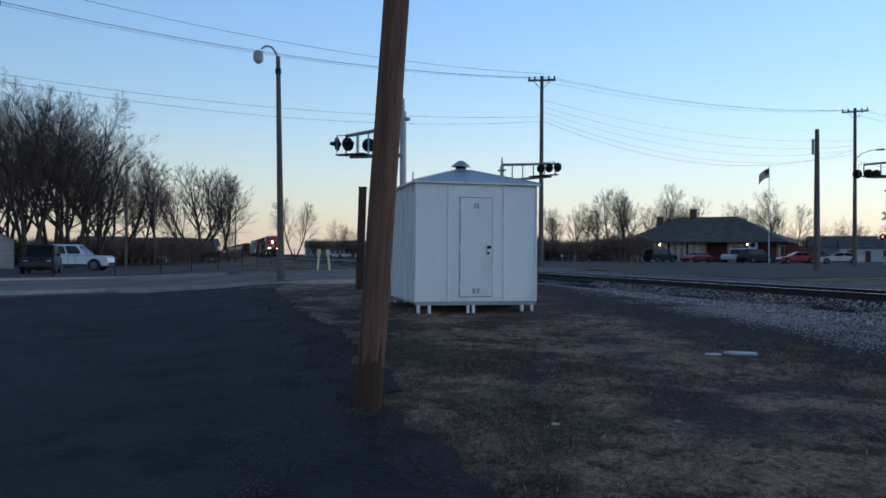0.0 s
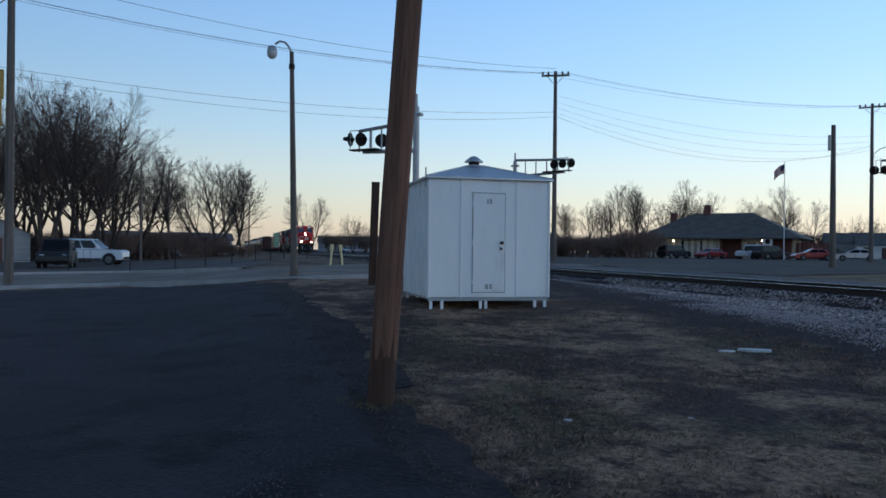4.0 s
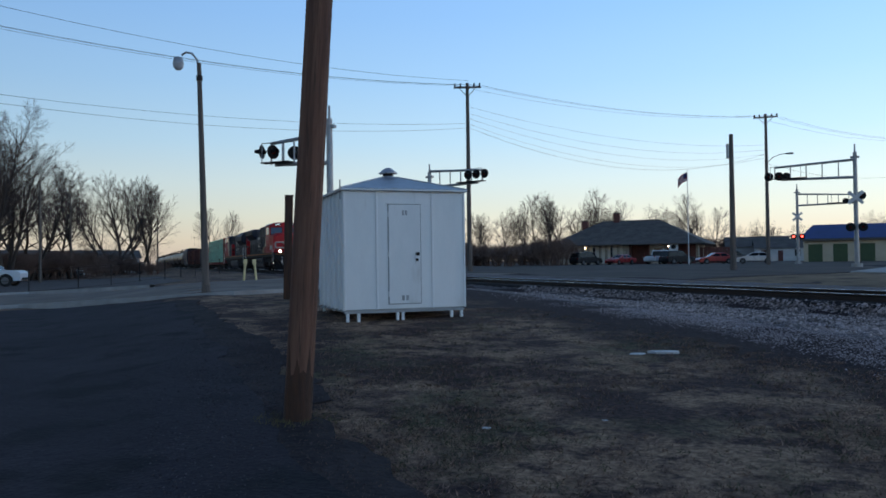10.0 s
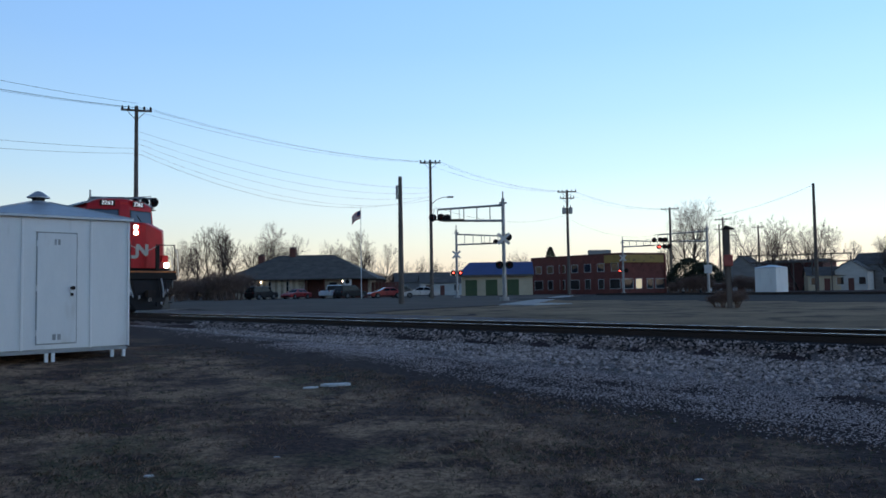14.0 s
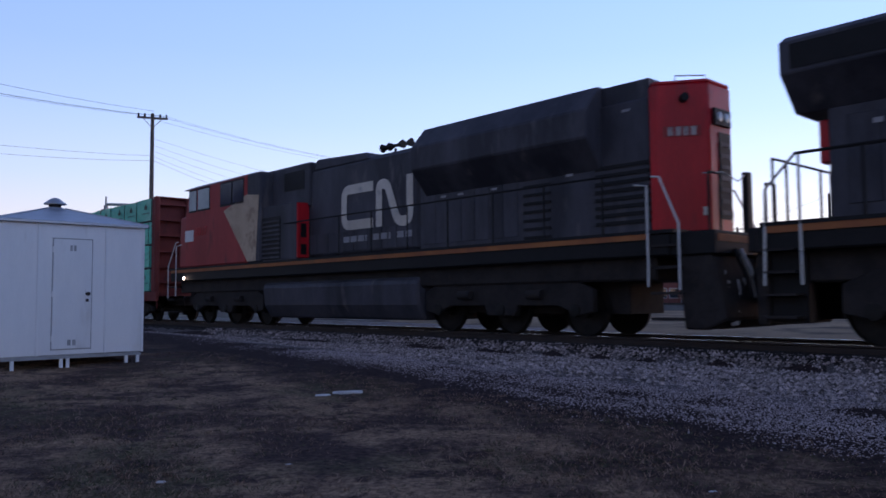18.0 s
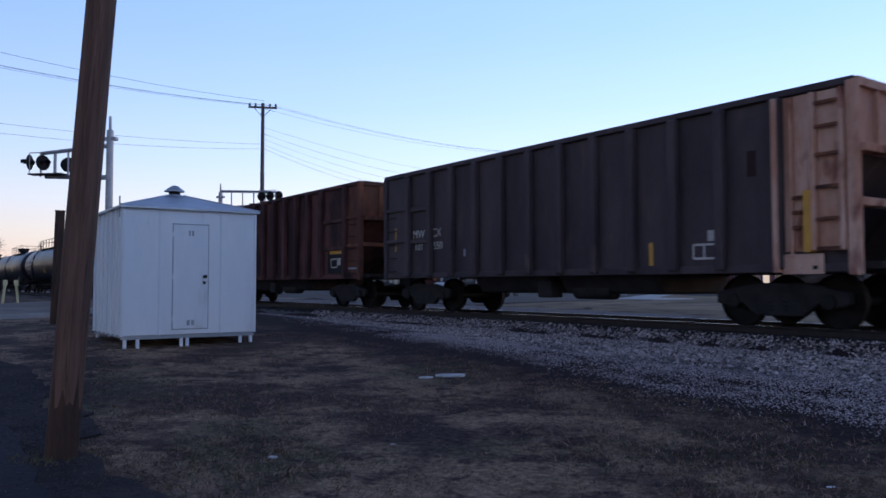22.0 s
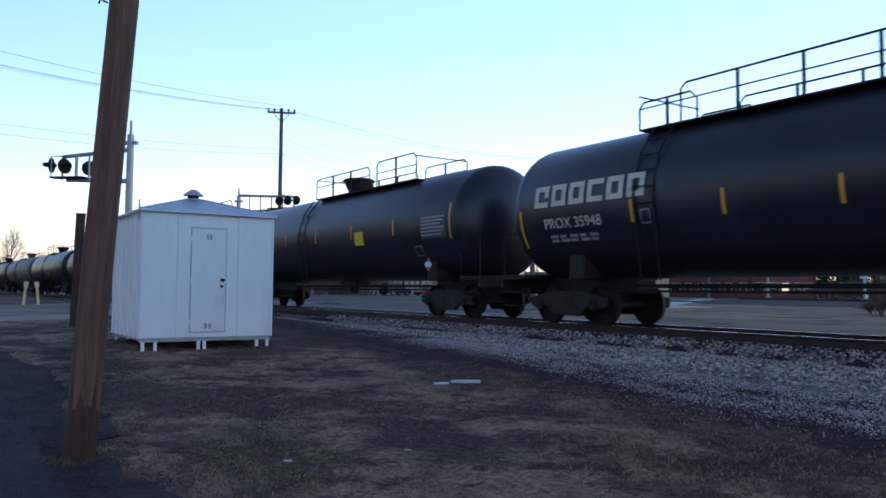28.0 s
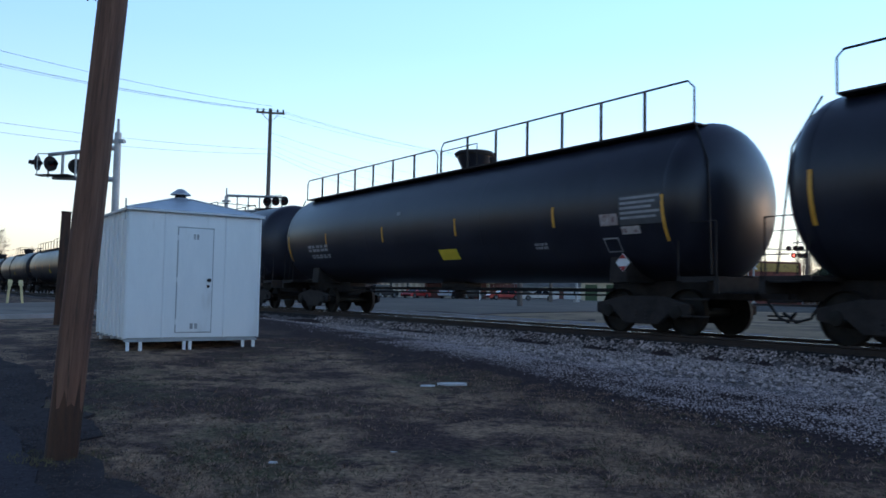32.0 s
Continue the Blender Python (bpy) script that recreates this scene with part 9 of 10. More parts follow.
def lumber_car():
    u0, u1 = 44.25, 68.35
    t = train_car("lumber_flatcar", u0, u1, "red bulkhead flatcar stacked with green wrapped lumber", "flatcar", half=9.0)
    c = (u0 + u1) / 2
    X = lambda u: c - u
    L0, L1 = 45.2, 67.4
    part("side_sill", Geo().box(X(67.9), X(44.6), -1.42, -1.3, 0.8, 1.16), M["carred"], t, bevel=0.02)
    part("side_sill", Geo().box(X(67.9), X(44.6), 1.3, 1.42, 0.8, 1.16), M["carred"], t, bevel=0.02)
    part("deck", Geo().box(X(67.9), X(44.6), -1.3, 1.3, 1.0, 1.14), M["carred"], t)
    part("centre_sill", Geo().box(X(68.0), X(44.5), -0.3, 0.3, 0.62, 1.0), M["darksteel"], t)
    for k in range(15):
        u = L0 + 0.6 + k * (L1 - L0 - 1.2) / 14
        part("stake_pocket", Geo().box(X(u + 0.14), X(u - 0.14), -1.48, -1.42, 0.86, 1.12), M["carred"], t)
        if k % 2 == 0:
            part("reflector", Geo().box(X(u + 0.62), X(u + 0.32), -1.432, -1.421, 0.94, 1.04), M["orange_mark"], t)
    for u, s in ((45.08, 1), (67.5, -1)):
        bk = part("bulkhead", Geo().box(X(u) - 0.04, X(u) + 0.04, -1.4, 1.4, 1.14, 4.88), M["carred"], t, "red steel bulkhead", bevel=0.01)
        for y, w, d in ((-1.32, 0.1, 0.36), (0.0, 0.1, 0.3), (1.32, 0.1, 0.4)) if s > 0 else ((-1.3, 0.1, 0.14), (0.0, 0.1, 0.14), (1.3, 0.1, 0.14)):
            part("bulkhead_post", Geo().box(X(u) + (0.04 if s > 0 else -d), X(u) + (d if s > 0 else -0.04), y - w, y + w, 1.14, 4.9), M["carred"], bk, "red rounded upright", bevel=0.05)
        for k in range(6):
            z = 1.5 + k * 0.62
            part("bulkhead_beam", Geo().box(X(u) + (0.04 if s > 0 else -0.26), X(u) + (0.26 if s > 0 else -0.04), -1.2, 1.2, z, z + 0.09), M["carred"], bk)
        part("top_plate", Geo().box(X(u) - 0.15, X(u) + 0.2, -1.3, 1.42, 4.9, 4.94), M["carred"], bk)
        for y in (-1.35, 1.35):
            hand_rail(t, [(X(u) + s * 0.45, y, 0.5), (X(u) + s * 0.45, y, 1.15)], 0.02, "carred", "ladder_rail")
    part("centre_beam", Geo().box(X(L1), X(L0), -0.06, 0.06, 4.62, 4.85), M["carred"], t)
    # lumber packs: four tiers, two rows deep, wrapped, each pack a little off line
    rnd = random.Random(12)
    tier_h = (4.93 - 1.2) / 4
    from_x = X(L1)
    for tier in range(4):
        z0 = 1.2 + tier * tier_h
        if tier % 2 == 0:
            edges = [0, 3.2, 8.1, 11.8, 16.7, 22.15]
        else:
            edges = [0, 4.48, 8.1, 13.0, 16.7, 22.15]
        for side in (-1, 1):
            for a, b in zip(edges, edges[1:]):
                j = rnd.uniform(-0.025, 0.025)
                n = max(3, int((b - a) / 0.4))
                rows = []
                for k in range(n + 1):
                    x = from_x + a + 0.015 + (b - a - 0.03) * k / n
                    wv = [rnd.uniform(-0.024, 0.024) for _ in range(4)]
                    y0, y1 = side * 0.1, side * (1.37 + j)
                    zz = z0 + tier_h - 0.06
                    prof = [(y0, z0), (y1 + wv[0], z0 + 0.02), (y1 + wv[1], z0 + tier_h * 0.35), (y1 + wv[2], z0 + tier_h * 0.7), (y1, zz + wv[3]), (y0, zz)]
                    rows.append([(x, y, z) for y, z in prof])
                g = Geo().loft(rows, close=True)
                g.f += [tuple(range(6)), tuple(range(n * 6 + 5, n * 6 - 1, -1))]
                pk = part("lumber_pack", g, M["wrap"], t, smooth=True)
                if side < 0:
                    # black strip painted as the shade between tiers, behind the wooden bearer ends
                    part("bearer", Geo().box(from_x + a + 0.1, from_x + b - 0.1, -1.33, -0.2, z0 - 0.08, z0 - 0.002), M["black"], pk)
                    for q in range(int((b - a) / 0.6)):
                        part("bearer_end", Geo().box(from_x + a + 0.25 + q * 0.6, from_x + a + 0.34 + q * 0.6, -1.36, -1.331, z0 - 0.07, z0 - 0.004), M["farpole"], pk)
                    nm = max(1, round((b - a) / 1.22))
                    for q in range(nm):
                        x = from_x + a + (b - a) * (q + 0.5) / nm + rnd.uniform(-0.2, 0.2)
                        z = z0 + tier_h * 0.6
                        y = side * (1.37 + j) - 0.02
                        em = Geo()
                        em.prism([(x - 0.11, z - 0.09), (x + 0.11, z - 0.09), (x + 0.13, z + 0.02), (x + 0.06, z + 0.04), (x, z + 0.15), (x - 0.06, z + 0.04), (x - 0.13, z + 0.02)], "xz", y - 0.012, y)
                        part("printed_mark", em, M["wrapmark"], pk)
                        part("printed_bar", Geo().box(x - 0.3, x + 0.35, y - 0.01, y, z - 0.26, z - 0.235), M["wrapmark"], pk)
                        part("strap", Geo().box(x + 0.55, x + 0.565, y - 0.012, y + 0.01, z0 + 0.01, z0 + tier_h - 0.05), M["wrapmark"], pk)
    for u in (46.85, 65.9):
        bogie(t, X(u))
    coupler(t, X(44.75), 1)
    coupler(t, X(67.9), -1)
    for u in (52.5, 54, 59.5, 61):
        part("winch_bar", Geo().box(X(u) - 0.04, X(u) + 0.04, -1.3, -1.22, 0.45, 0.8), M["darksteel"], t)
    part("brake_rod", Geo().cyl((X(49), -1.1, 0.42), (X(64), -1.1, 0.42), 0.03, n=6), M["darksteel"], t)
    part("lettering_bar", Geo().box(X(65.2), X(64.4), -1.434, -1.422, 0.9, 1.06), M["logo"], t)
    lettering("623656", 0.2, M["logo"], t, Matrix.Translation((X(63.4), -1.43, 0.98)) @ pose(0, 0, 0, 90, 0, 0), "white car number")
    return t


def gondola(u0, u1, body, end, label, numbers, seed, end_len=0.9, bay=2.25, top=4.14, open_end=False):
    t = train_car("coal_gondola", u0 - 0.6, u1 + 0.6, label, "gondola")
    c = (u0 + u1) / 2
    H = (u1 - u0) / 2
    rnd = random.Random(seed)
    part("side", Geo().box(-H, H, -1.42, -1.38, 1.0, top - 0.08), M[body], t)
    part("side", Geo().box(-H, H, 1.38, 1.42, 1.0, top - 0.08), M[body], t)
    for s in (-1, 1):
        part("end", Geo().box(min(s * H, s * (H - 0.05)), max(s * H, s * (H - 0.05)), -1.38, 1.38, 2.9, top - 0.08), M[end if s > 0 else body], t)
        part("top_chord", Geo().box(-H - 0.05, H + 0.05, s * 1.42 - 0.09, s * 1.42 + 0.06, top - 0.12, top), M[body], t, bevel=0.015)
        part("end_chord", Geo().box(s * H - 0.08, s * H + 0.08, -1.4, 1.4, top - 0.14, top), M[end if s > 0 else body], t)
        part("side_sill", Geo().box(-H, H, s * 1.42 - 0.06, s * 1.42 + 0.08, 0.95, 1.1), M[body], t, bevel=0.015)
        n = 10
        for x in [-H + end_len, H - end_len] + [-H + bay + k * (2 * H - 2 * bay) / (n - 1) for k in range(n)]:
            part("rib", Geo().prism([(x - 0.1, 1.0), (x + 0.1, 1.0), (x + 0.1, top - 0.12), (x - 0.1, top - 0.12)], "xz", min(s * 1.42, s * 1.6), max(s * 1.42, s * 1.6)), M[body], t, bevel=0.03)
        # end bays: rust panels, corner posts and ladders
        for e in (-1, 1):
            mat = end if e > 0 else body
            x0, x1 = sorted((e * (H - end_len), e * (H + 0.02)))
            bare = open_end and e > 0
            part("end_bay", Geo().box(x0, x1, min(s * 1.42, s * 1.45), max(s * 1.42, s * 1.45), 1.3 if bare else 1.1, top - 0.14), M[mat], t)
            part("corner_post", Geo().box(e * H - 0.09, e * H + 0.09, s * 1.44 - 0.08, s * 1.44 + 0.08, 0.9, top - 0.05), M[mat], t, bevel=0.02)
            if bare:
                # flange at the seam, folded uprights, flat ladder bars and a foot plate
                for xa, xb, z0, deep in ((x0 - 0.02, x0 + 0.07, 0.95, 0.2), (x0 + 0.22, x0 + 0.27, 1.2, 0.07), (x0 + 0.62, x0 + 0.7, 1.3, 0.13), (x0 + 1.1, x0 + 1.17, 1.3, 0.13)):
                    part("upright", Geo().box(xa, xb, min(s * 1.45, s * (1.45 + deep)), max(s * 1.45, s * (1.45 + deep)), z0, top - 0.15), M[mat], t, bevel=0.012)
                for z in (3.72, 3.33, 2.87, 2.34, 1.82, 1.34):
                    part("ladder_bar", Geo().box(x0 + 0.7, x0 + 1.1, min(s * 1.5, s * 1.56), max(s * 1.5, s * 1.56), z - 0.025, z + 0.025), M["rustmid"], t)
                part("foot_plate", Geo().box(x0 + 0.07, x0 + 0.78, min(s * 1.46, s * 1.5), max(s * 1.46, s * 1.5), 0.92, 1.26), M[mat], t, bevel=0.01)
                part("plate_slot", Geo().box(x0 + 0.6, x0 + 0.68, min(s * 1.5, s * 1.505), max(s * 1.5, s * 1.505), 1.0, 1.06), M["black"], t)
                part("yellow_patch", Geo().box(x0 + 0.5, x0 + 0.63, min(s * 1.45, s * 1.59), max(s * 1.45, s * 1.59), 1.28, 2.3), M["reflect"], t, "faded yellow reflector strip")
                part("side_vent", Geo().box(x0 - 0.62, x0 - 0.45, min(s * 1.42, s * 1.432), max(s * 1.42, s * 1.432), 2.66, 3.12), M["rustbrown"], t)
                for z in (1.7, 1.95, 2.2):
                    part("bracket", Geo().box(x0 + 0.28, x0 + 0.42, min(s * 1.45, s * 1.53), max(s * 1.45, s * 1.53), z - 0.03, z + 0.03), M["rustmid"], t)
                continue
            for k in range(2):
                z = 2.0 + k * 0.93
                part("bay_beam", Geo().box(x0, x1, min(s * 1.45, s * 1.52), max(s * 1.45, s * 1.52), z, z + 0.1), M[mat], t, bevel=0.015)
                b0, b1 = sorted((e * (H - bay + 0.1), e * (H - end_len - 0.1)))
                part("bay_beam", Geo().box(b0, b1, min(s * 1.42, s * 1.5), max(s * 1.42, s * 1.5), z - 0.06, z + 0.06), M[body], t, bevel=0.015)
            for k in range(6):
                z = 0.75 + k * 0.4
                hand_rail(t, [(e * (H - 0.2), s * 1.52, z), (e * (H - 0.65), s * 1.52, z)], 0.015, "darksteel", "ladder_rung")
    for e in (-1, 1):
        mat = end if e > 0 else body
        for z, deep in ((2.86, 0.16), (2.0, 0.1)):
            part("end_beam", Geo().box(-H - deep if e < 0 else H - 0.1, -H + 0.1 if e < 0 else H + deep, -1.38, 1.38, z, z + 0.14), M[mat], t, bevel=0.015)
        for yy in (-0.7, 0.0, 0.7):
            part("end_post", Geo().box(e * H - 0.06, e * H + 0.06, yy - 0.06, yy + 0.06, 2.9, top - 0.1), M[mat], t, bevel=0.015)
        part("end_platform", Geo().box(e * H - 0.25, e * H + 0.35, -1.3, 1.3, 1.0, 1.12), M["darksteel"], t)
        part("slope_sheet", Geo().prism([(e * (H - 0.03), 2.9), (e * (H - 0.09), 2.9), (e * (H - 1.75), 1.06), (e * (H - 1.66), 1.06)], "xz", -1.375, 1.375), M[body], t)
    for x in (-1.6, 1.6):
        part("tub", Geo().prism([(-1.3, 1.0), (1.3, 1.0), (1.0, 0.55), (-1.0, 0.55)], "yz", x - 1.4, x + 1.4), M["darksteel"], t, bevel=0.05)
    part("floor", Geo().box(-H, H, -1.38, 1.38, 1.0, 1.06), M["darksteel"], t)
    part("coal_load", Geo().prism([(-H + 1.8, 1.06), (H - 1.8, 1.06), (H - 0.8, 2.2), (-H + 0.8, 2.2)], "xz", -1.37, 1.37), M["darkballast"], t)
    for x in (-H + 1.55, H - 1.55):
        bogie(t, x)
    coupler(t, H + 0.25, 1)
    coupler(t, -H - 0.25, -1)
    part("brake_valve", Geo().box(-0.6, -0.1, -1.2, -0.8, 0.45, 0.85), M["darksteel"], t, bevel=0.04)
    part("air_tank", Geo().cyl((0.5, -0.9, 0.62), (1.6, -0.9, 0.62), 0.2, n=12), M["darksteel"], t, smooth=True)
    y = -1.455
    for kind, x, z, w, h in numbers:
        yy = (-1.423 if abs(x) < H - end_len else y - 0.004) + (0.003 if kind == "black" else 0.0)
        if kind.startswith("#"):
            lettering(kind[1:], h, M["logo"], t, Matrix.Translation((x, yy - 0.004, z)) @ pose(0, 0, 0, 90, 0, 0), "white stencilled car number")
        elif kind == "box":
            ring_mark(t, x - w / 2, x + w / 2, z - h / 2, z + h / 2, 0.04, 0.05, yy - 0.006, "logo", "white outlined stencil panel")
        else:
            part("reflector" if kind == "reflect" else "stencil", Geo().box(x - w / 2, x + w / 2, yy - 0.006, yy - 0.001, z - h / 2, z + h / 2), M[kind], t)
    return t


def covered_hopper():
    u0, u1 = 117.3, 132.0
    t = train_car("covered_hopper", u0 - 0.6, u1 + 0.8, "dark blue-black covered hopper with pale scrawled paint", "hopper car")
    H = (u1 - u0) / 2
    prof = [(-1.4, 1.0), (-1.6, 2.3), (-1.6, 3.3), (-1.45, 4.0), (-1.15, 4.28), (1.15, 4.28), (1.45, 4.0), (1.6, 3.3), (1.6, 2.3), (1.4, 1.0)]
    rows = []
    for x, k in ((-H, 0.0), (-H + 1.25, 0.0), (H - 1.25, 0.0), (H, 0.0)):
        rows.append([(x, y, z) for y, z in prof])
    # ends slope in toward the bottom
    rows[0] = [(-H + (0.0 if z > 3.9 else (3.9 - z) * 0.6), y, z) for y, z in prof]
    rows[3] = [(H - (0.0 if z > 3.9 else (3.9 - z) * 0.6), y, z) for y, z in prof]
    g = Geo().loft([rows[0], [(-H + 2.2, y, z) for y, z in prof], [(0, y, z) for y, z in prof], [(H - 2.2, y, z) for y, z in prof], rows[3]], close=True)
    n = len(prof)
    g.f += [tuple(range(n - 1, -1, -1)), tuple(range(4 * n, 5 * n))]
    part("body", g, M["hopper"], t, "dark curved-side hopper body", smooth=True)
    # end frames: corner posts, slanting braces and sheets under the sloping ends
    for e in (-1, 1):
        part("end_sheet", Geo().box(min(e * (H - 1.5), e * (H - 1.44)), max(e * (H - 1.5), e * (H - 1.44)), -1.3, 1.3, 1.0, 2.3), M["hopper"], t)
        for s in (-1, 1):
            part("end_brace", Geo().cyl((e * (H - 0.05), s * 1.3, 1.05), (e * (H - 1.2), s * 1.36, 2.2), 0.05, n=6), M["hopper"], t)
            part("bay_post", Geo().box(e * (H - 0.9) - 0.05, e * (H - 0.9) + 0.05, s * 1.38 - 0.05, s * 1.38 + 0.05, 1.0, 2.6), M["hopper"], t)
        part("brake_wheel", Geo().lathe([(0.28, 0.0), (0.3, 0.02), (0.28, 0.04), (0.06, 0.03)], 14, "x", (e * (H + 0.14), 0.5, 2.6)), M["darksteel"], t, smooth=True)
    for s in (-1, 1):
        part("side_sill", Geo().box(-H, H, s * 1.42 - 0.06, s * 1.42 + 0.1, 0.92, 1.12), M["hopper"], t, bevel=0.02)
        part("belt_seam", Geo().box(-H + 0.7, H - 0.7, s * 1.6 - 0.012, s * 1.6 + 0.012, 3.28, 3.33), M["hopper"], t)
        part("roof_walk", Geo().box(-H + 0.1, H - 0.1, s * 0.72 - 0.14, s * 0.72 + 0.14, 4.4, 4.43), M["darksteel"], t)
        for k in range(9):
            x = -H + 0.6 + k * (2 * H - 1.2) / 8
            part("walk_bracket", Geo().box(x - 0.05, x + 0.05, s * 0.72 - 0.1, s * 0.72 + 0.1, 4.22, 4.4), M["darksteel"], t)
        for e in (-1, 1):
            part("end_post", Geo().box(e * H - 0.08, e * H + 0.08, s * 1.35 - 0.08, s * 1.35 + 0.08, 0.95, 4.0), M["hopper"], t)
            for k in range(7):
                hand_rail(t, [(e * H, s * 1.44, 0.9 + k * 0.42), (e * (H - 0.5), s * 1.44, 0.9 + k * 0.42)], 0.015, "darksteel", "ladder_rung")
    part("hatch_trough", Geo().box(-H + 0.5, H - 0.5, -0.3, 0.3, 4.28, 4.42), M["hopper"], t, bevel=0.03)
    for e in (-1, 1):
        part("end_walk", Geo().box(e * H - 0.3, e * H + 0.12, -1.0, 1.0, 4.36, 4.39), M["darksteel"], t)
        part("end_platform", Geo().box(e * H - 0.6, e * H + 0.5, -1.35, 1.35, 1.0, 1.1), M["darksteel"], t)
    for x in (-3.6, 0.0, 3.6):
        part("discharge_hopper", Geo().add([(x - 1.7, -1.3, 1.0), (x + 1.7, -1.3, 1.0), (x + 1.7, 1.3, 1.0), (x - 1.7, 1.3, 1.0), (x - 0.5, -0.6, 0.3), (x + 0.5, -0.6, 0.3), (x + 0.5, 0.6, 0.3), (x - 0.5, 0.6, 0.3)], [(0, 1, 5, 4), (1, 2, 6, 5), (2, 3, 7, 6), (3, 0, 4, 7), (4, 5, 6, 7)]), M["hopper"], t)
    for x in (-H + 2.0, H - 2.0):
        bogie(t, x)
    coupler(t, H + 0.3, 1)
    coupler(t, -H - 0.3, -1)
    # pale scrawl along the lower side, and stencils
    rnd = random.Random(3)

    def scrawl(x, z, w, h, r, mat, n=9):
        """Loops of sprayed paint, flat on the lower side."""
        pts, a = [], rnd.uniform(0, 6.28)
        for k in range(n):
            a += rnd.uniform(0.6, 1.7)
            pts.append((x + math.cos(a) * w / 2 * rnd.uniform(0.4, 1) + (k / n - 0.5) * w * 0.5, min(max(z + math.sin(a) * h / 2 * rnd.uniform(0.5, 1), 1.12), 2.35)))
        fine = []
        for p, q in zip(pts, pts[1:]):
            fine += [(p[0] + (q[0] - p[0]) * f, p[1] + (q[1] - p[1]) * f) for f in (0, 0.33, 0.66)]
        rows = [[(px, -1.412 - 0.2 * (pz - 1.0) / 1.3, pz - r), (px + r * 0.6, -1.412 - 0.2 * (pz + r - 1.0) / 1.3, pz + r)] for px, pz in fine]
        part("paint_scrawl", Geo().loft(rows), M[mat], t, "scrawled pale paint", fix=False)
    for k in range(12):
        scrawl(-H + 2.6 + k * 0.68, rnd.uniform(1.45, 1.8), 0.75, rnd.uniform(0.5, 0.9), 0.022, rnd.choice(("grey_mark", "grey_mark", "tankgrey", "fadedred")))
    for x, z, h in ((H - 3.9, 1.55, 0.9), (H - 3.6, 1.3, 0.5), (H - 2.6, 1.75, 1.1), (H - 2.3, 1.5, 0.8), (H - 2.75, 1.35, 0.5), (H - 2.4, 2.0, 0.6)):
        scrawl(x, z, 0.5, h, 0.055, "logo", 7)
    part("stencil", Geo().box(-H + 0.75, -H + 1.1, -1.632, -1.604, 2.75, 3.2), M["fadedred"], t)
    part("stencil", Geo().box(-H + 0.75, -H + 1.1, -1.632, -1.604, 2.35, 2.5), M["grey_mark"], t)
    part("stencil", Geo().box(H - 2.4, H - 2.0, -1.63, -1.59, 2.22, 2.4), M["grey_mark"], t)
    part("reflector", Geo().box(H - 1.78, H - 1.71, -1.61, -1.56, 1.6, 2.2), M["reflect"], t)
    for k in range(6):
        part("stencil", Geo().box(-H + 1.6 + k * 1.9, -H + 2.3 + k * 1.9, -1.53, -1.521, 0.98, 1.07), M["grey_mark"], t)
    stretch(t, lambda z: 1.0 + (z - 1.0) * 1.14 if z > 1.0 else z)
    return t


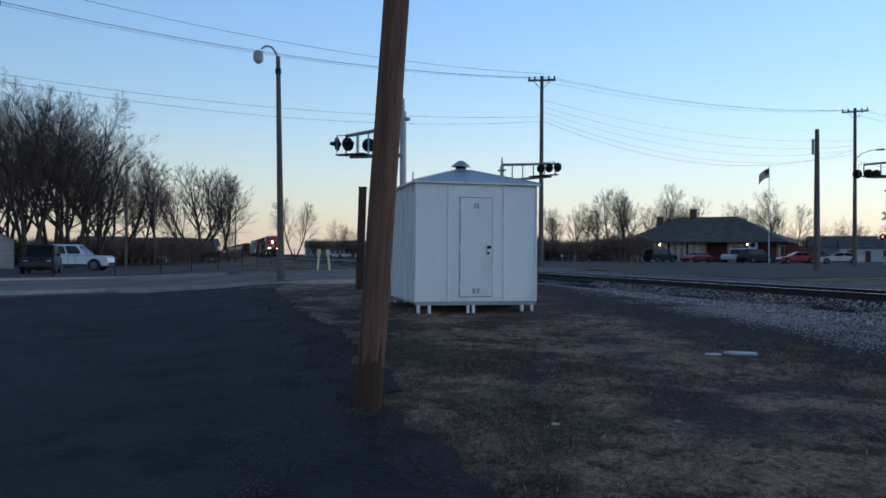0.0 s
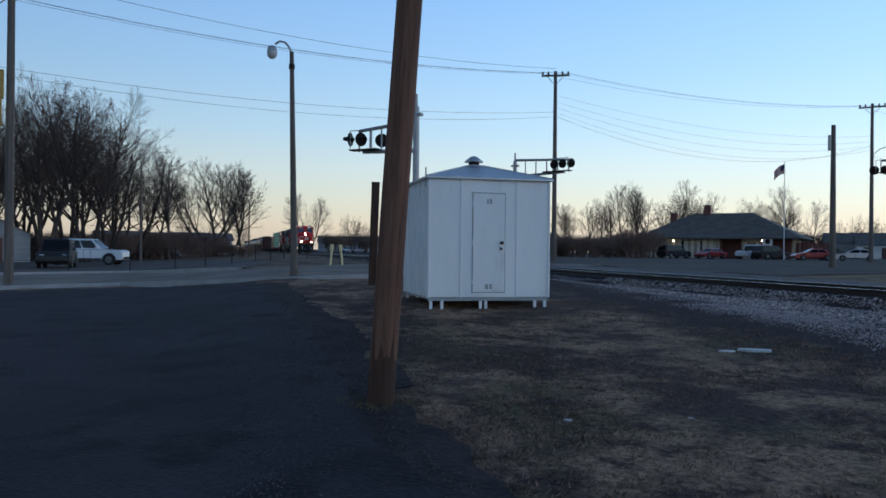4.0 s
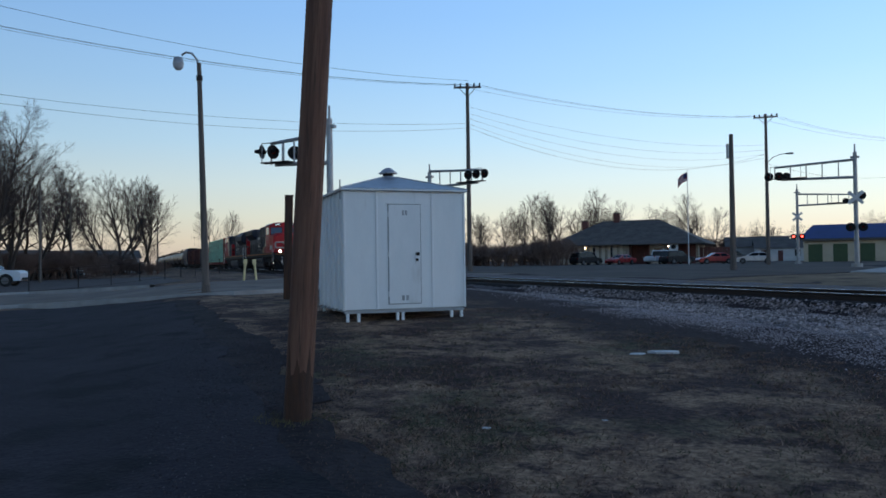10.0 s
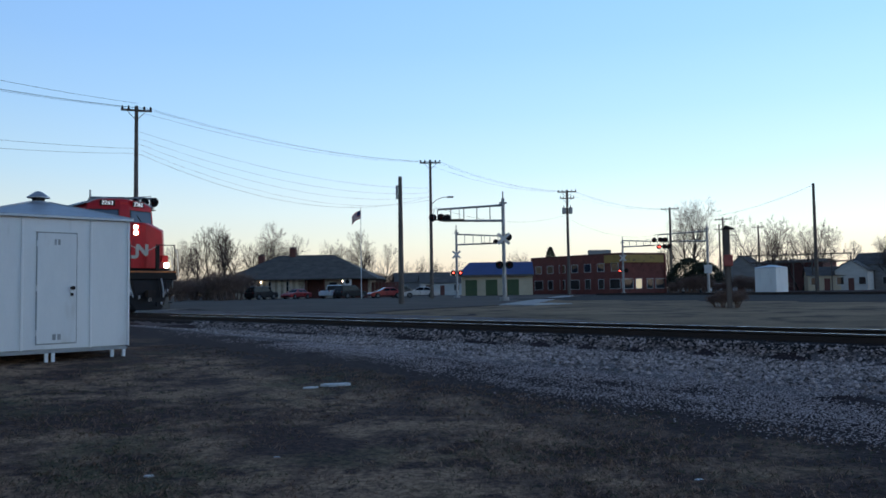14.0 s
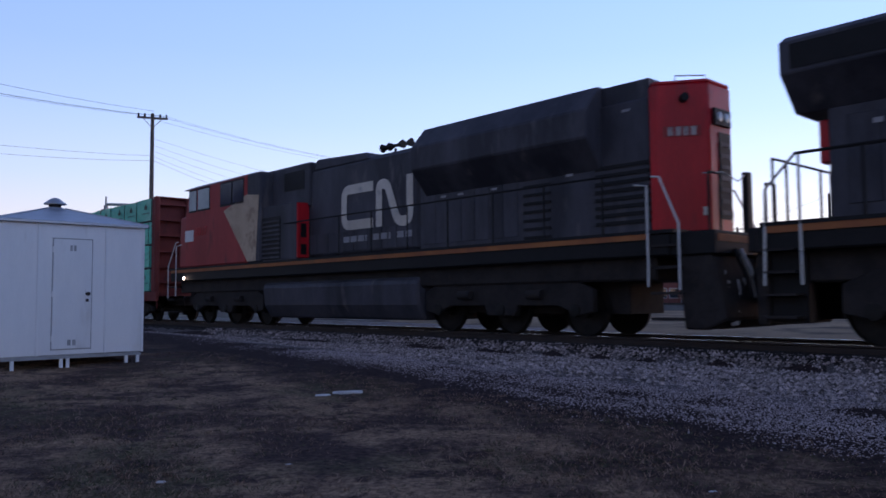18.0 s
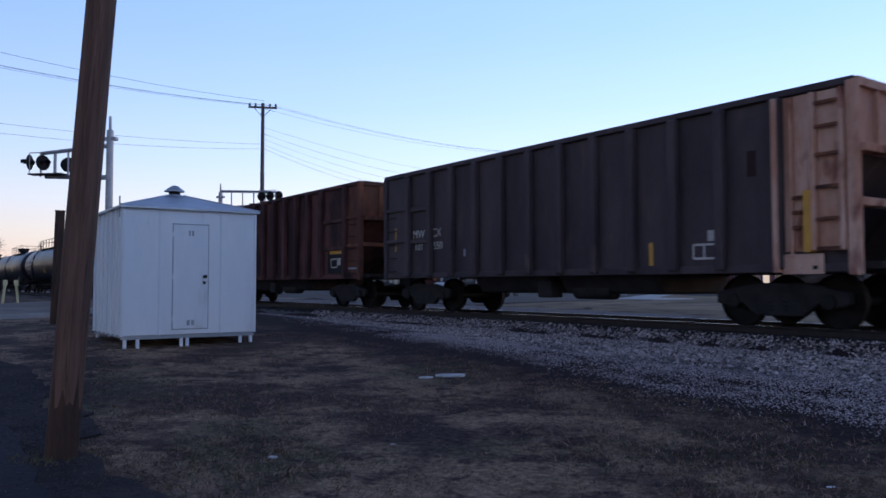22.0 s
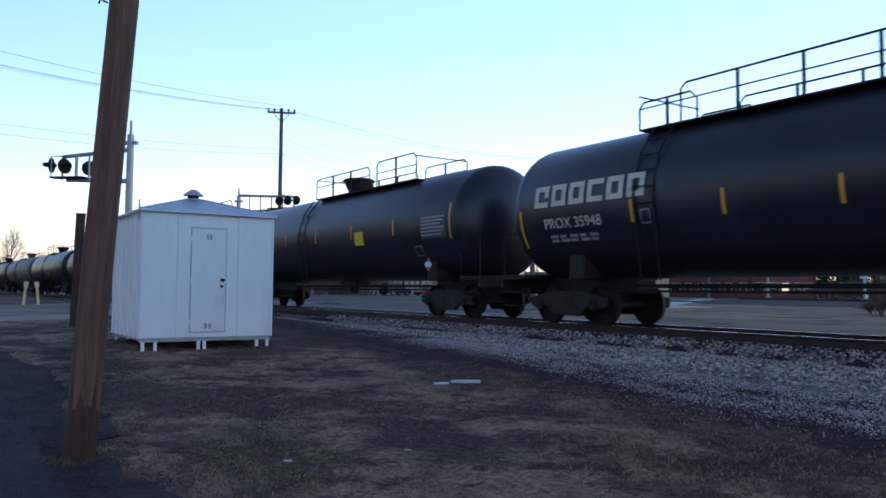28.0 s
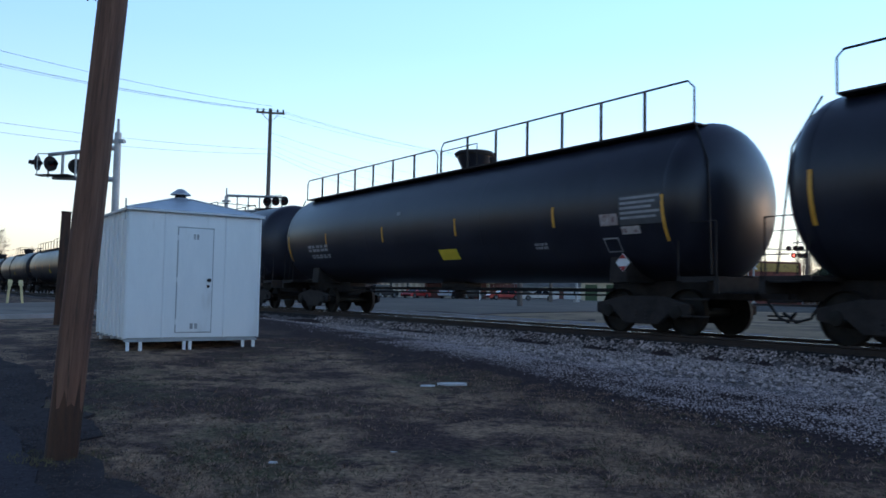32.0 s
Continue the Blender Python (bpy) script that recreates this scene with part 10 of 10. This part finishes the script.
def tank_car(b0, b1, label, paint="tank", walk="short", dome_u=None, marks=(), walk_back=2.4, walk_ahead=2.0, name="tank_car", tape=None):
    """b0, b1: where the near-side bands stand behind the nose; the heads reach 0.75 m past them."""
    t = train_car(name, b0 - 1.45, b1 + 1.45, label, "tank car")
    H = (b1 - b0) / 2
    R, zc = 1.65, 2.72
    prof = [(0.02, -H - 0.8)]
    for k in range(1, 9):
        a = math.pi / 2 * k / 8
        prof.append((R * math.sin(a), -H - 0.8 * math.cos(a)))
    prof += [(R, -H * 0.5), (R, 0.0), (R, H * 0.5)]
    prof += [(r, -x) for r, x in prof[8::-1]]
    body = part("tank", Geo().lathe(prof, 48, "x", (0, 0, zc)), M[paint], t, "cylindrical tank with domed ends", smooth=True)
    for x in (-H + 0.05, -H / 3, H / 3, H - 0.05):
        part("weld_band", Geo().lathe([(R - 0.004, x - 0.05), (R + 0.0025, x - 0.02), (R + 0.0025, x + 0.02), (R - 0.004, x + 0.05)], 48, "x", (0, 0, zc)), M[paint], body, smooth=True)
    for e in (-1, 1):
        xx = e * (H + 0.5)
        part("stub_sill", Geo().box(min(e * (H - 2.6), e * (H + 1.0)), max(e * (H - 2.6), e * (H + 1.0)), -0.32, 0.32, 0.72, 1.2), M["darksteel"], t, bevel=0.02)
        part("saddle", Geo().prism([(-1.25, 1.05), (1.25, 1.05), (1.2, 1.75), (0.6, 1.2), (-0.6, 1.2), (-1.2, 1.75)], "yz", e * (H - 1.6) - 0.25, e * (H - 1.6) + 0.25), M["darksteel"], t, bevel=0.02)
        part("end_platform", Geo().box(xx - 0.45, xx + 0.45, -1.4, 1.4, 1.08, 1.16), M["darksteel"], t)
        part("end_beam", Geo().box(e * (H + 0.95) - 0.06, e * (H + 0.95) + 0.06, -1.4, 1.4, 0.85, 1.16), M["darksteel"], t)
        for s in (-1, 1):
            hand_rail(t, [(xx + e * 0.42, s * 1.35, 1.16), (xx + e * 0.42, s * 1.35, 2.2), (xx - e * 0.42, s * 1.38, 2.2), (xx - e * 0.42, s * 1.38, 1.16)], 0.018, "darksteel")
            for k in range(3):
                hand_rail(t, [(xx - 0.3, s * 1.42, 0.4 + 0.33 * k), (xx + 0.3, s * 1.42, 0.4 + 0.33 * k)], 0.018, "darksteel", "ladder_rung")
            part("side_rail", Geo().box(-H + 2.0, H - 2.0, s * 0.95 - 0.03, s * 0.95 + 0.03, 0.86, 0.93), M["darksteel"], t)
    part("outlet", Geo().cyl((0, 0, 1.15), (0, 0, 0.62), 0.22, 0.15, 12), M["darksteel"], t, smooth=True)
    part("outlet_skid", Geo().box(-0.7, 0.7, -0.3, 0.3, 0.85, 1.14), M["darksteel"], t, bevel=0.1)
    part("brake_pipe", Geo().cyl((-H + 2, -0.7, 0.78), (H - 2, -0.7, 0.78), 0.025, n=6), M["darksteel"], t)
    # dome, walkway and railing
    xd = (b0 + b1) / 2 - dome_u if dome_u else 0.0
    top = zc + R
    dome = part("dome", Geo().lathe([(0.36, top - 0.06), (0.4, top + 0.1), (0.5, top + 0.32), (0.52, top + 0.42)], 18, o=(xd, 0, 0)), M[paint], t, "round manway dome", smooth=True)
    part("dome_lid", Geo().lathe([(0.58, top + 0.42), (0.6, top + 0.5), (0.53, top + 0.56), (0.1, top + 0.6)], 18, o=(xd, 0, 0)), M["darksteel"], dome, smooth=True)
    part("valve", Geo().cyl((xd + 0.75, 0.1, top - 0.05), (xd + 0.75, 0.1, top + 0.32), 0.1, n=8), M["darksteel"], dome)
    if walk == "short":
        x0, x1 = xd - walk_back, xd + walk_ahead
    else:
        x0, x1 = -H + 0.2, H + 0.15
    for s in ((-1, 1) if walk == "short" else (-1,)):
        part("walkway", Geo().box(x0, x1, s * 0.78 - 0.22, s * 0.78 + 0.22, top - 0.16, top - 0.12), M["darksteel"], t, "open steel roof walkway")
        n = max(4, int((x1 - x0) / 1.3))
        ry = s * 0.98
        if walk == "short" and x1 - x0 > 6:
            xm = x0 + (x1 - x0) * 0.62
            pieces = [(x0, xm - 0.25, 0.62), (xm + 0.25, x1, 0.7)] if walk_ahead > 4 else [(x0, x0 + 1.5, 0.45), (x0 + 1.1, x1, 0.66)]
        else:
            pieces = [(x0, xd - 0.5, 0.6), (xd - 0.3, x1, 0.74)] if walk == "long" else [(x0, x1, 0.66)]
        for p0, p1, hh in pieces:
            for k in range(1, max(2, round((p1 - p0) / 1.35))):
                x = p0 + (p1 - p0) * k / max(2, round((p1 - p0) / 1.35))
                part("rail_post", Geo().box(x - 0.025, x + 0.025, ry - 0.025, ry + 0.025, top - 0.16, top + hh), M["black"], t)
            hand_rail(t, [(p0, ry, top - 0.12), (p0, ry, top + hh - 0.12), (p0 + 0.12, ry, top + hh), (p1 - 0.16, ry, top + hh), (p1, ry, top + hh - 0.16), (p1, ry, top - 0.12)], 0.022, "black", "railing")
            if walk == "short":
                hand_rail(t, [(p0, ry, top + 0.32), (p1, ry, top + 0.32)], 0.016, "black", "railing")
    if walk == "short":
        for x in (x0, x1):
            hand_rail(t, [(x, -0.98, top + 0.6), (x, 0.98, top + 0.6)], 0.02, "black", "railing")
        for s in (-1, 1):
            xl = x0 + 0.95 if walk_back > 4 else xd - 1.2
            curve = [(1.05, top - 0.2), (1.46, zc + 0.9), (1.7, zc), (1.6, zc - 0.6), (1.46, 1.0)]
            for dx in (-0.5, 0.0):
                hand_rail(t, [(xl + dx, s * y, z) for y, z in curve], 0.022, "black", "ladder_rail")
            for k in range(9):
                z = 1.2 + k * 0.34
                y = s * (math.sqrt(max(R * R - (z - zc) ** 2, 0.2)) + 0.06)
                hand_rail(t, [(xl - 0.5, y, z), (xl, y, z)], 0.014, "black", "ladder_rung")
    else:
        hand_rail(t, [(xd - 0.9, -0.6, top), (xd - 0.9, -0.6, top + 0.62), (xd + 0.9, -0.6, top + 0.62), (xd + 0.9, -0.6, top)], 0.018, "black", "railing")
        for e in (-1, 1):
            hand_rail(t, [(e * (H + 0.1), -0.9, top - 0.1), (e * (H + 0.55), -1.1, zc + 0.7), (e * (H + 0.75), -1.25, 1.2)], 0.02, "black", "ladder_rail")
    for x in (-H + 1.1, H - 1.1):
        bogie(t, x)
    coupler(t, H + 0.85, 1)
    coupler(t, -H - 0.85, -1)

    def on_shell(x0, x1, z0, z1, material, name="marking", label="", lift=0.014):
        rows = []
        n = max(1, int((z1 - z0) / 0.12))
        for k in range(n + 1):
            z = z0 + (z1 - z0) * k / n
            y = -math.sqrt(max((R + lift) ** 2 - (z - zc) ** 2, 0.01))
            rows.append([(x0, y, z), (x1, y, z)])
        return part(name, Geo().loft(rows), M[material], t, label, fix=False)

    # reflecting tape: long strips at both ends, short ones between; first gap, spacing, heights
    gap, z0, z1, e0, e1, first = tape or (3.3, 2.3, 2.75, 2.0, 2.9, 3.3)
    inner = 2 * H - 0.2 - 2 * first
    m = max(1, round(inner / gap))
    n = m + 2
    for k in range(n + 1):
        x = -H + 0.1 + (0.0 if k == 0 else 2 * H - 0.2 if k == n else first + inner * (k - 1) / m)
        a, b = (e0, e1) if k in (0, n) else (z0, z1)
        on_shell(x - 0.04, x + 0.04, a, b, "reflect", "reflector")
    for kind, x, z, w, h in marks:
        if kind.startswith("#"):
            m = Matrix.Translation((x, -math.sqrt((R + 0.02) ** 2 - (z - zc) ** 2), z)) @ Matrix.Rotation(math.asin((zc - z) / R), 4, "X") @ pose(0, 0, 0, 90, 0, 0)
            lettering(kind[1:], h, M["logo" if w >= 0 else "orange_mark"], t, m, "stencilled car number")
        elif kind == "blocks":
            n = 6
            for k in range(n):
                a = x - w / 2 + w * k / n
                ring = on_shell(a, a + w / n * 0.82, z - h / 2, z - h / 2 + h * 0.24, "logo", "emblem_block", "white block")
                on_shell(a, a + w / n * 0.82, z + h / 2 - h * 0.24, z + h / 2, "logo", "emblem_block")
                on_shell(a, a + w / n * 0.24, z - h / 2 + h * 0.24, z + h / 2 - h * 0.24, "logo", "emblem_block")
                if k not in (3,):
                    on_shell(a + w / n * 0.58, a + w / n * 0.82, z - h / 2 + h * (0.24 if k else 0.45), z + h / 2 - h * 0.24, "logo", "emblem_block")
        elif kind == "bars":
            # a line of small stencilling that can't be read
            for k in range(5):
                a = x - w / 2 + w * k / 5
                on_shell(a, a + w / 5 * (0.85 if k % 2 else 0.7), z - h / 2, z - h / 2 + h * 0.42, "grey_mark", "stencil_bar")
                on_shell(a, a + w / 5 * (0.6 if k % 2 else 0.8), z + h / 2 - h * 0.42, z + h / 2, "grey_mark", "stencil_bar")
        elif kind == "panel_text":
            # a closely lettered data panel
            on_shell(x - w / 2, x + w / 2, z - h / 2, z + h / 2, "tankpanel", "data_panel", "closely lettered data panel")
            for k in range(int(h / 0.1)):
                on_shell(x - w / 2 + 0.04, x + w / 2 - 0.04 - 0.1 * (k % 3), z + h / 2 - 0.1 * k - 0.08, z + h / 2 - 0.1 * k - 0.03, "grey_mark", "stencil_bar", lift=0.02)
        elif kind == "lines":
            for k in range(int(h / 0.14)):
                on_shell(x - w / 2, x + w / 2 - 0.12 * (k % 3), z + h / 2 - 0.14 * k - 0.05, z + h / 2 - 0.14 * k, "grey_mark", "stencil_bar")
        elif kind == "diamond":
            g = Geo().prism([(x, z - 0.19), (x + 0.19, z), (x, z + 0.19), (x - 0.19, z)], "xz", -1.56, -1.55)
            d = part("hazard_placard", g, M["signwhite"], t, "red and white diamond placard")
            part("placard_band", Geo().prism([(x - 0.09, z + 0.08), (x + 0.09, z + 0.08), (x, z + 0.18)], "xz", -1.566, -1.561), M["flagred"], d)
            part("placard_band", Geo().prism([(x - 0.09, z - 0.08), (x + 0.09, z - 0.08), (x, z - 0.18)], "xz", -1.566, -1.561), M["flagred"], d)
        elif kind == "box":
            for a in ((x - w / 2, x + w / 2, z - h / 2, z - h / 2 + 0.03), (x - w / 2, x + w / 2, z + h / 2 - 0.03, z + h / 2), (x - w / 2, x - w / 2 + 0.03, z - h / 2, z + h / 2), (x + w / 2 - 0.03, x + w / 2, z - h / 2, z + h / 2)):
                on_shell(*a, "grey_mark", "stencil_frame")
        else:
            on_shell(x - w / 2, x + w / 2, z - h / 2, z + h / 2, kind, "panel")
    return t


loco_lead()
loco_second()
lumber_car()
gondola(69.6, 83.85, "gonblack", "rustorange", "black coal gondola with a bare rusted end", [("#MW", -5.4, 2.2, 0.5, 0.34), ("#CX", -4.5, 2.2, 0.5, 0.34), ("#101", -5.38, 1.84, 0.5, 0.3), ("#550", -4.42, 1.84, 0.5, 0.3), ("reflect", -6.59, 2.1, 0.06, 0.7), ("reflect", 0.4, 1.6, 0.1, 0.46), ("reflect", 3.05, 1.36, 0.1, 0.46), ("logo", 0.45, 1.33, 0.1, 0.05), ("grey_mark", -3.19, 1.61, 0.08, 0.2), ("box", 4.32, 1.37, 0.56, 0.3), ("logo", 4.3, 1.37, 0.04, 0.24), ("logo", 4.47, 1.66, 0.18, 0.2)], 1, end_len=1.28, bay=2.4, top=4.06, open_end=True)
gondola(85.55, 100.0, "rustbrown", "rustmid", "rust-brown ribbed coal gondola with rusty streaks", [("black", -5.6, 2.48, 1.3, 0.75), ("black", -5.6, 1.5, 1.3, 0.78), ("logo", -5.92, 2.7, 0.18, 0.24), ("logo", -5.69, 2.7, 0.2, 0.24), ("logo", -5.45, 2.7, 0.18, 0.24), ("logo", -5.24, 2.7, 0.14, 0.24), ("#957", -5.6, 2.36, 0.6, 0.27), ("reflect", -5.65, 1.84, 0.7, 0.1), ("grey_mark", -5.9, 1.6, 0.22, 0.07), ("grey_mark", -5.5, 1.6, 0.26, 0.07), ("grey_mark", -5.9, 1.42, 0.22, 0.07), ("grey_mark", -5.5, 1.42, 0.26, 0.07), ("logo", -6.75, 1.8, 0.18, 0.14), ("reflect", -1.9, 1.36, 0.42, 0.11), ("black", 5.6, 1.55, 1.35, 0.8), ("reflect", 5.5, 1.87, 0.85, 0.12), ("box", 5.4, 1.5, 0.48, 0.32), ("logo", 5.76, 1.55, 0.2, 0.24), ("grey_mark", 6.75, 1.3, 0.6, 0.06)], 2, bay=2.67)
gondola(101.55, 115.8, "rustbrown", "rustmid", "rust-brown ribbed coal gondola with rusty streaks", [("black", -5.55, 2.46, 1.1, 0.75), ("black", -5.55, 1.5, 1.1, 0.78), ("logo", -5.86, 2.66, 0.16, 0.22), ("logo", -5.66, 2.66, 0.17, 0.22), ("logo", -5.45, 2.66, 0.16, 0.22), ("logo", -5.25, 2.66, 0.14, 0.22), ("#956", -5.55, 2.36, 0.6, 0.27), ("reflect", -5.5, 1.86, 0.75, 0.1), ("reflect", -2.16, 1.3, 0.46, 0.11), ("reflect", 0.0, 1.3, 0.46, 0.11), ("reflect", 2.16, 1.3, 0.46, 0.11), ("reflect", 5.5, 1.87, 0.85, 0.12), ("grey_mark", -5.8, 1.5, 0.2, 0.07), ("grey_mark", -5.4, 1.5, 0.26, 0.07), ("grey_mark", -5.8, 1.35, 0.2, 0.07), ("grey_mark", -5.4, 1.35, 0.26, 0.07), ("grey_mark", -7.0, 1.9, 0.2, 0.15)], 3)
covered_hopper()
tank_car(133.6, 152.0, "black tank car with white block lettering and short roof platform", walk="short", dome_u=142.9, walk_back=5.8, walk_ahead=2.0, tape=(2.3, 2.2, 2.68, 1.8, 2.68, 3.55), marks=[("blocks", -6.83, 2.97, 3.5, 0.5), ("#PROX 35948", -7.35, 2.31, 0.5, 0.34), ("bars", -7.35, 1.98, 1.6, 0.16), ("orange_mark", 0.4, 2.1, 0.9, 0.42), ("lines", 6.0, 2.9, 1.4, 0.5), ("box", -5.2, 2.3, 0.26, 0.3)])
tank_car(154.9, 172.3, "black tank car with a yellow placard and short roof platform", walk="short", dome_u=163.4, walk_back=1.6, walk_ahead=5.6, tape=(2.8, 2.44, 2.92, 2.2, 3.2, 3.05), marks=[("#WTLX 952994", -6.8, 2.3, -1, 0.33), ("bars", -7.0, 2.06, 1.2, 0.1), ("placard", 3.3, 2.45, 0.62, 0.44), ("panel_text", 7.75, 2.58, 1.3, 0.66), ("box", 6.8, 1.92, 0.42, 0.3), ("diamond", 7.4, 1.51, 0, 0), ("logo", -8.2, 3.5, 0.5, 0.12)])
tank_car(174.8, 193.9, "black tank car with a full-length roof walkway", walk="long", dome_u=184.0, tape=(3.5, 2.24, 2.76, 1.98, 2.89, 3.55), marks=[("#33977", -6.6, 2.28, 0.5, 0.26), ("bars", -7.0, 2.02, 1.4, 0.14), ("grey_mark", -7.6, 2.28, 0.5, 0.18), ("placard", 5.1, 1.99, 0.8, 0.26), ("lines", 7.2, 2.85, 1.0, 0.6), ("panel_text", 8.5, 2.7, 1.06, 0.5), ("blue_mark", 8.25, 2.24, 0.55, 0.34), ("box", 6.87, 2.01, 0.42, 0.3), ("diamond", 7.72, 1.42, 0, 0), ("grey_mark", 0.6, 2.6, 0.3, 0.12)])
tank_car(196.75, 214.6, "black tank car with a full-length roof walkway", walk="long", dome_u=205.1, tape=(3.52, 2.29, 2.75, 1.86, 2.77, 3.1), marks=[("bars", -6.4, 2.26, 1.6, 0.22), ("bars", -6.3, 1.98, 1.5, 0.12), ("placard", 1.35, 1.82, 0.85, 0.28), ("panel_text", 8.25, 2.52, 1.1, 0.6), ("logodull", 7.4, 2.36, 0.5, 0.24), ("logodull", 7.95, 2.12, 0.5, 0.16), ("box", 7.35, 1.84, 0.42, 0.3), ("diamond", 7.75, 1.46, 0, 0), ("bars", 5.15, 1.9, 0.45, 0.14), ("grey_mark", -1.0, 3.1, 0.2, 0.1)])
far_u = 217.6
for k, (paint, walkkind) in enumerate((("tank", "short"), ("tankgrey", "short"), ("tank", "long"), ("tank", "short"), ("tank", "long"), ("tank", "long"))):
    tank_car(far_u, far_u + 17.6, "dull grey tank car with a short roof platform" if paint == "tankgrey" else "black tank car farther back in the train", paint, walkkind, far_u + 8.8, marks=[("lines", -7.0, 2.5, 1.2, 0.4), ("placard", 1.5, 2.1, 0.6, 0.35), ("lines", 7.0, 2.8, 0.9, 0.6)])
    far_u += 20.3


def motions():
    """The train rolls along the track."""
    times = [k * 1.0 for k in range(33)]
    for t, u, half in TRAIN:
        walk(t, [(s, car_pose(u, half, s)) for s in times])


motions()
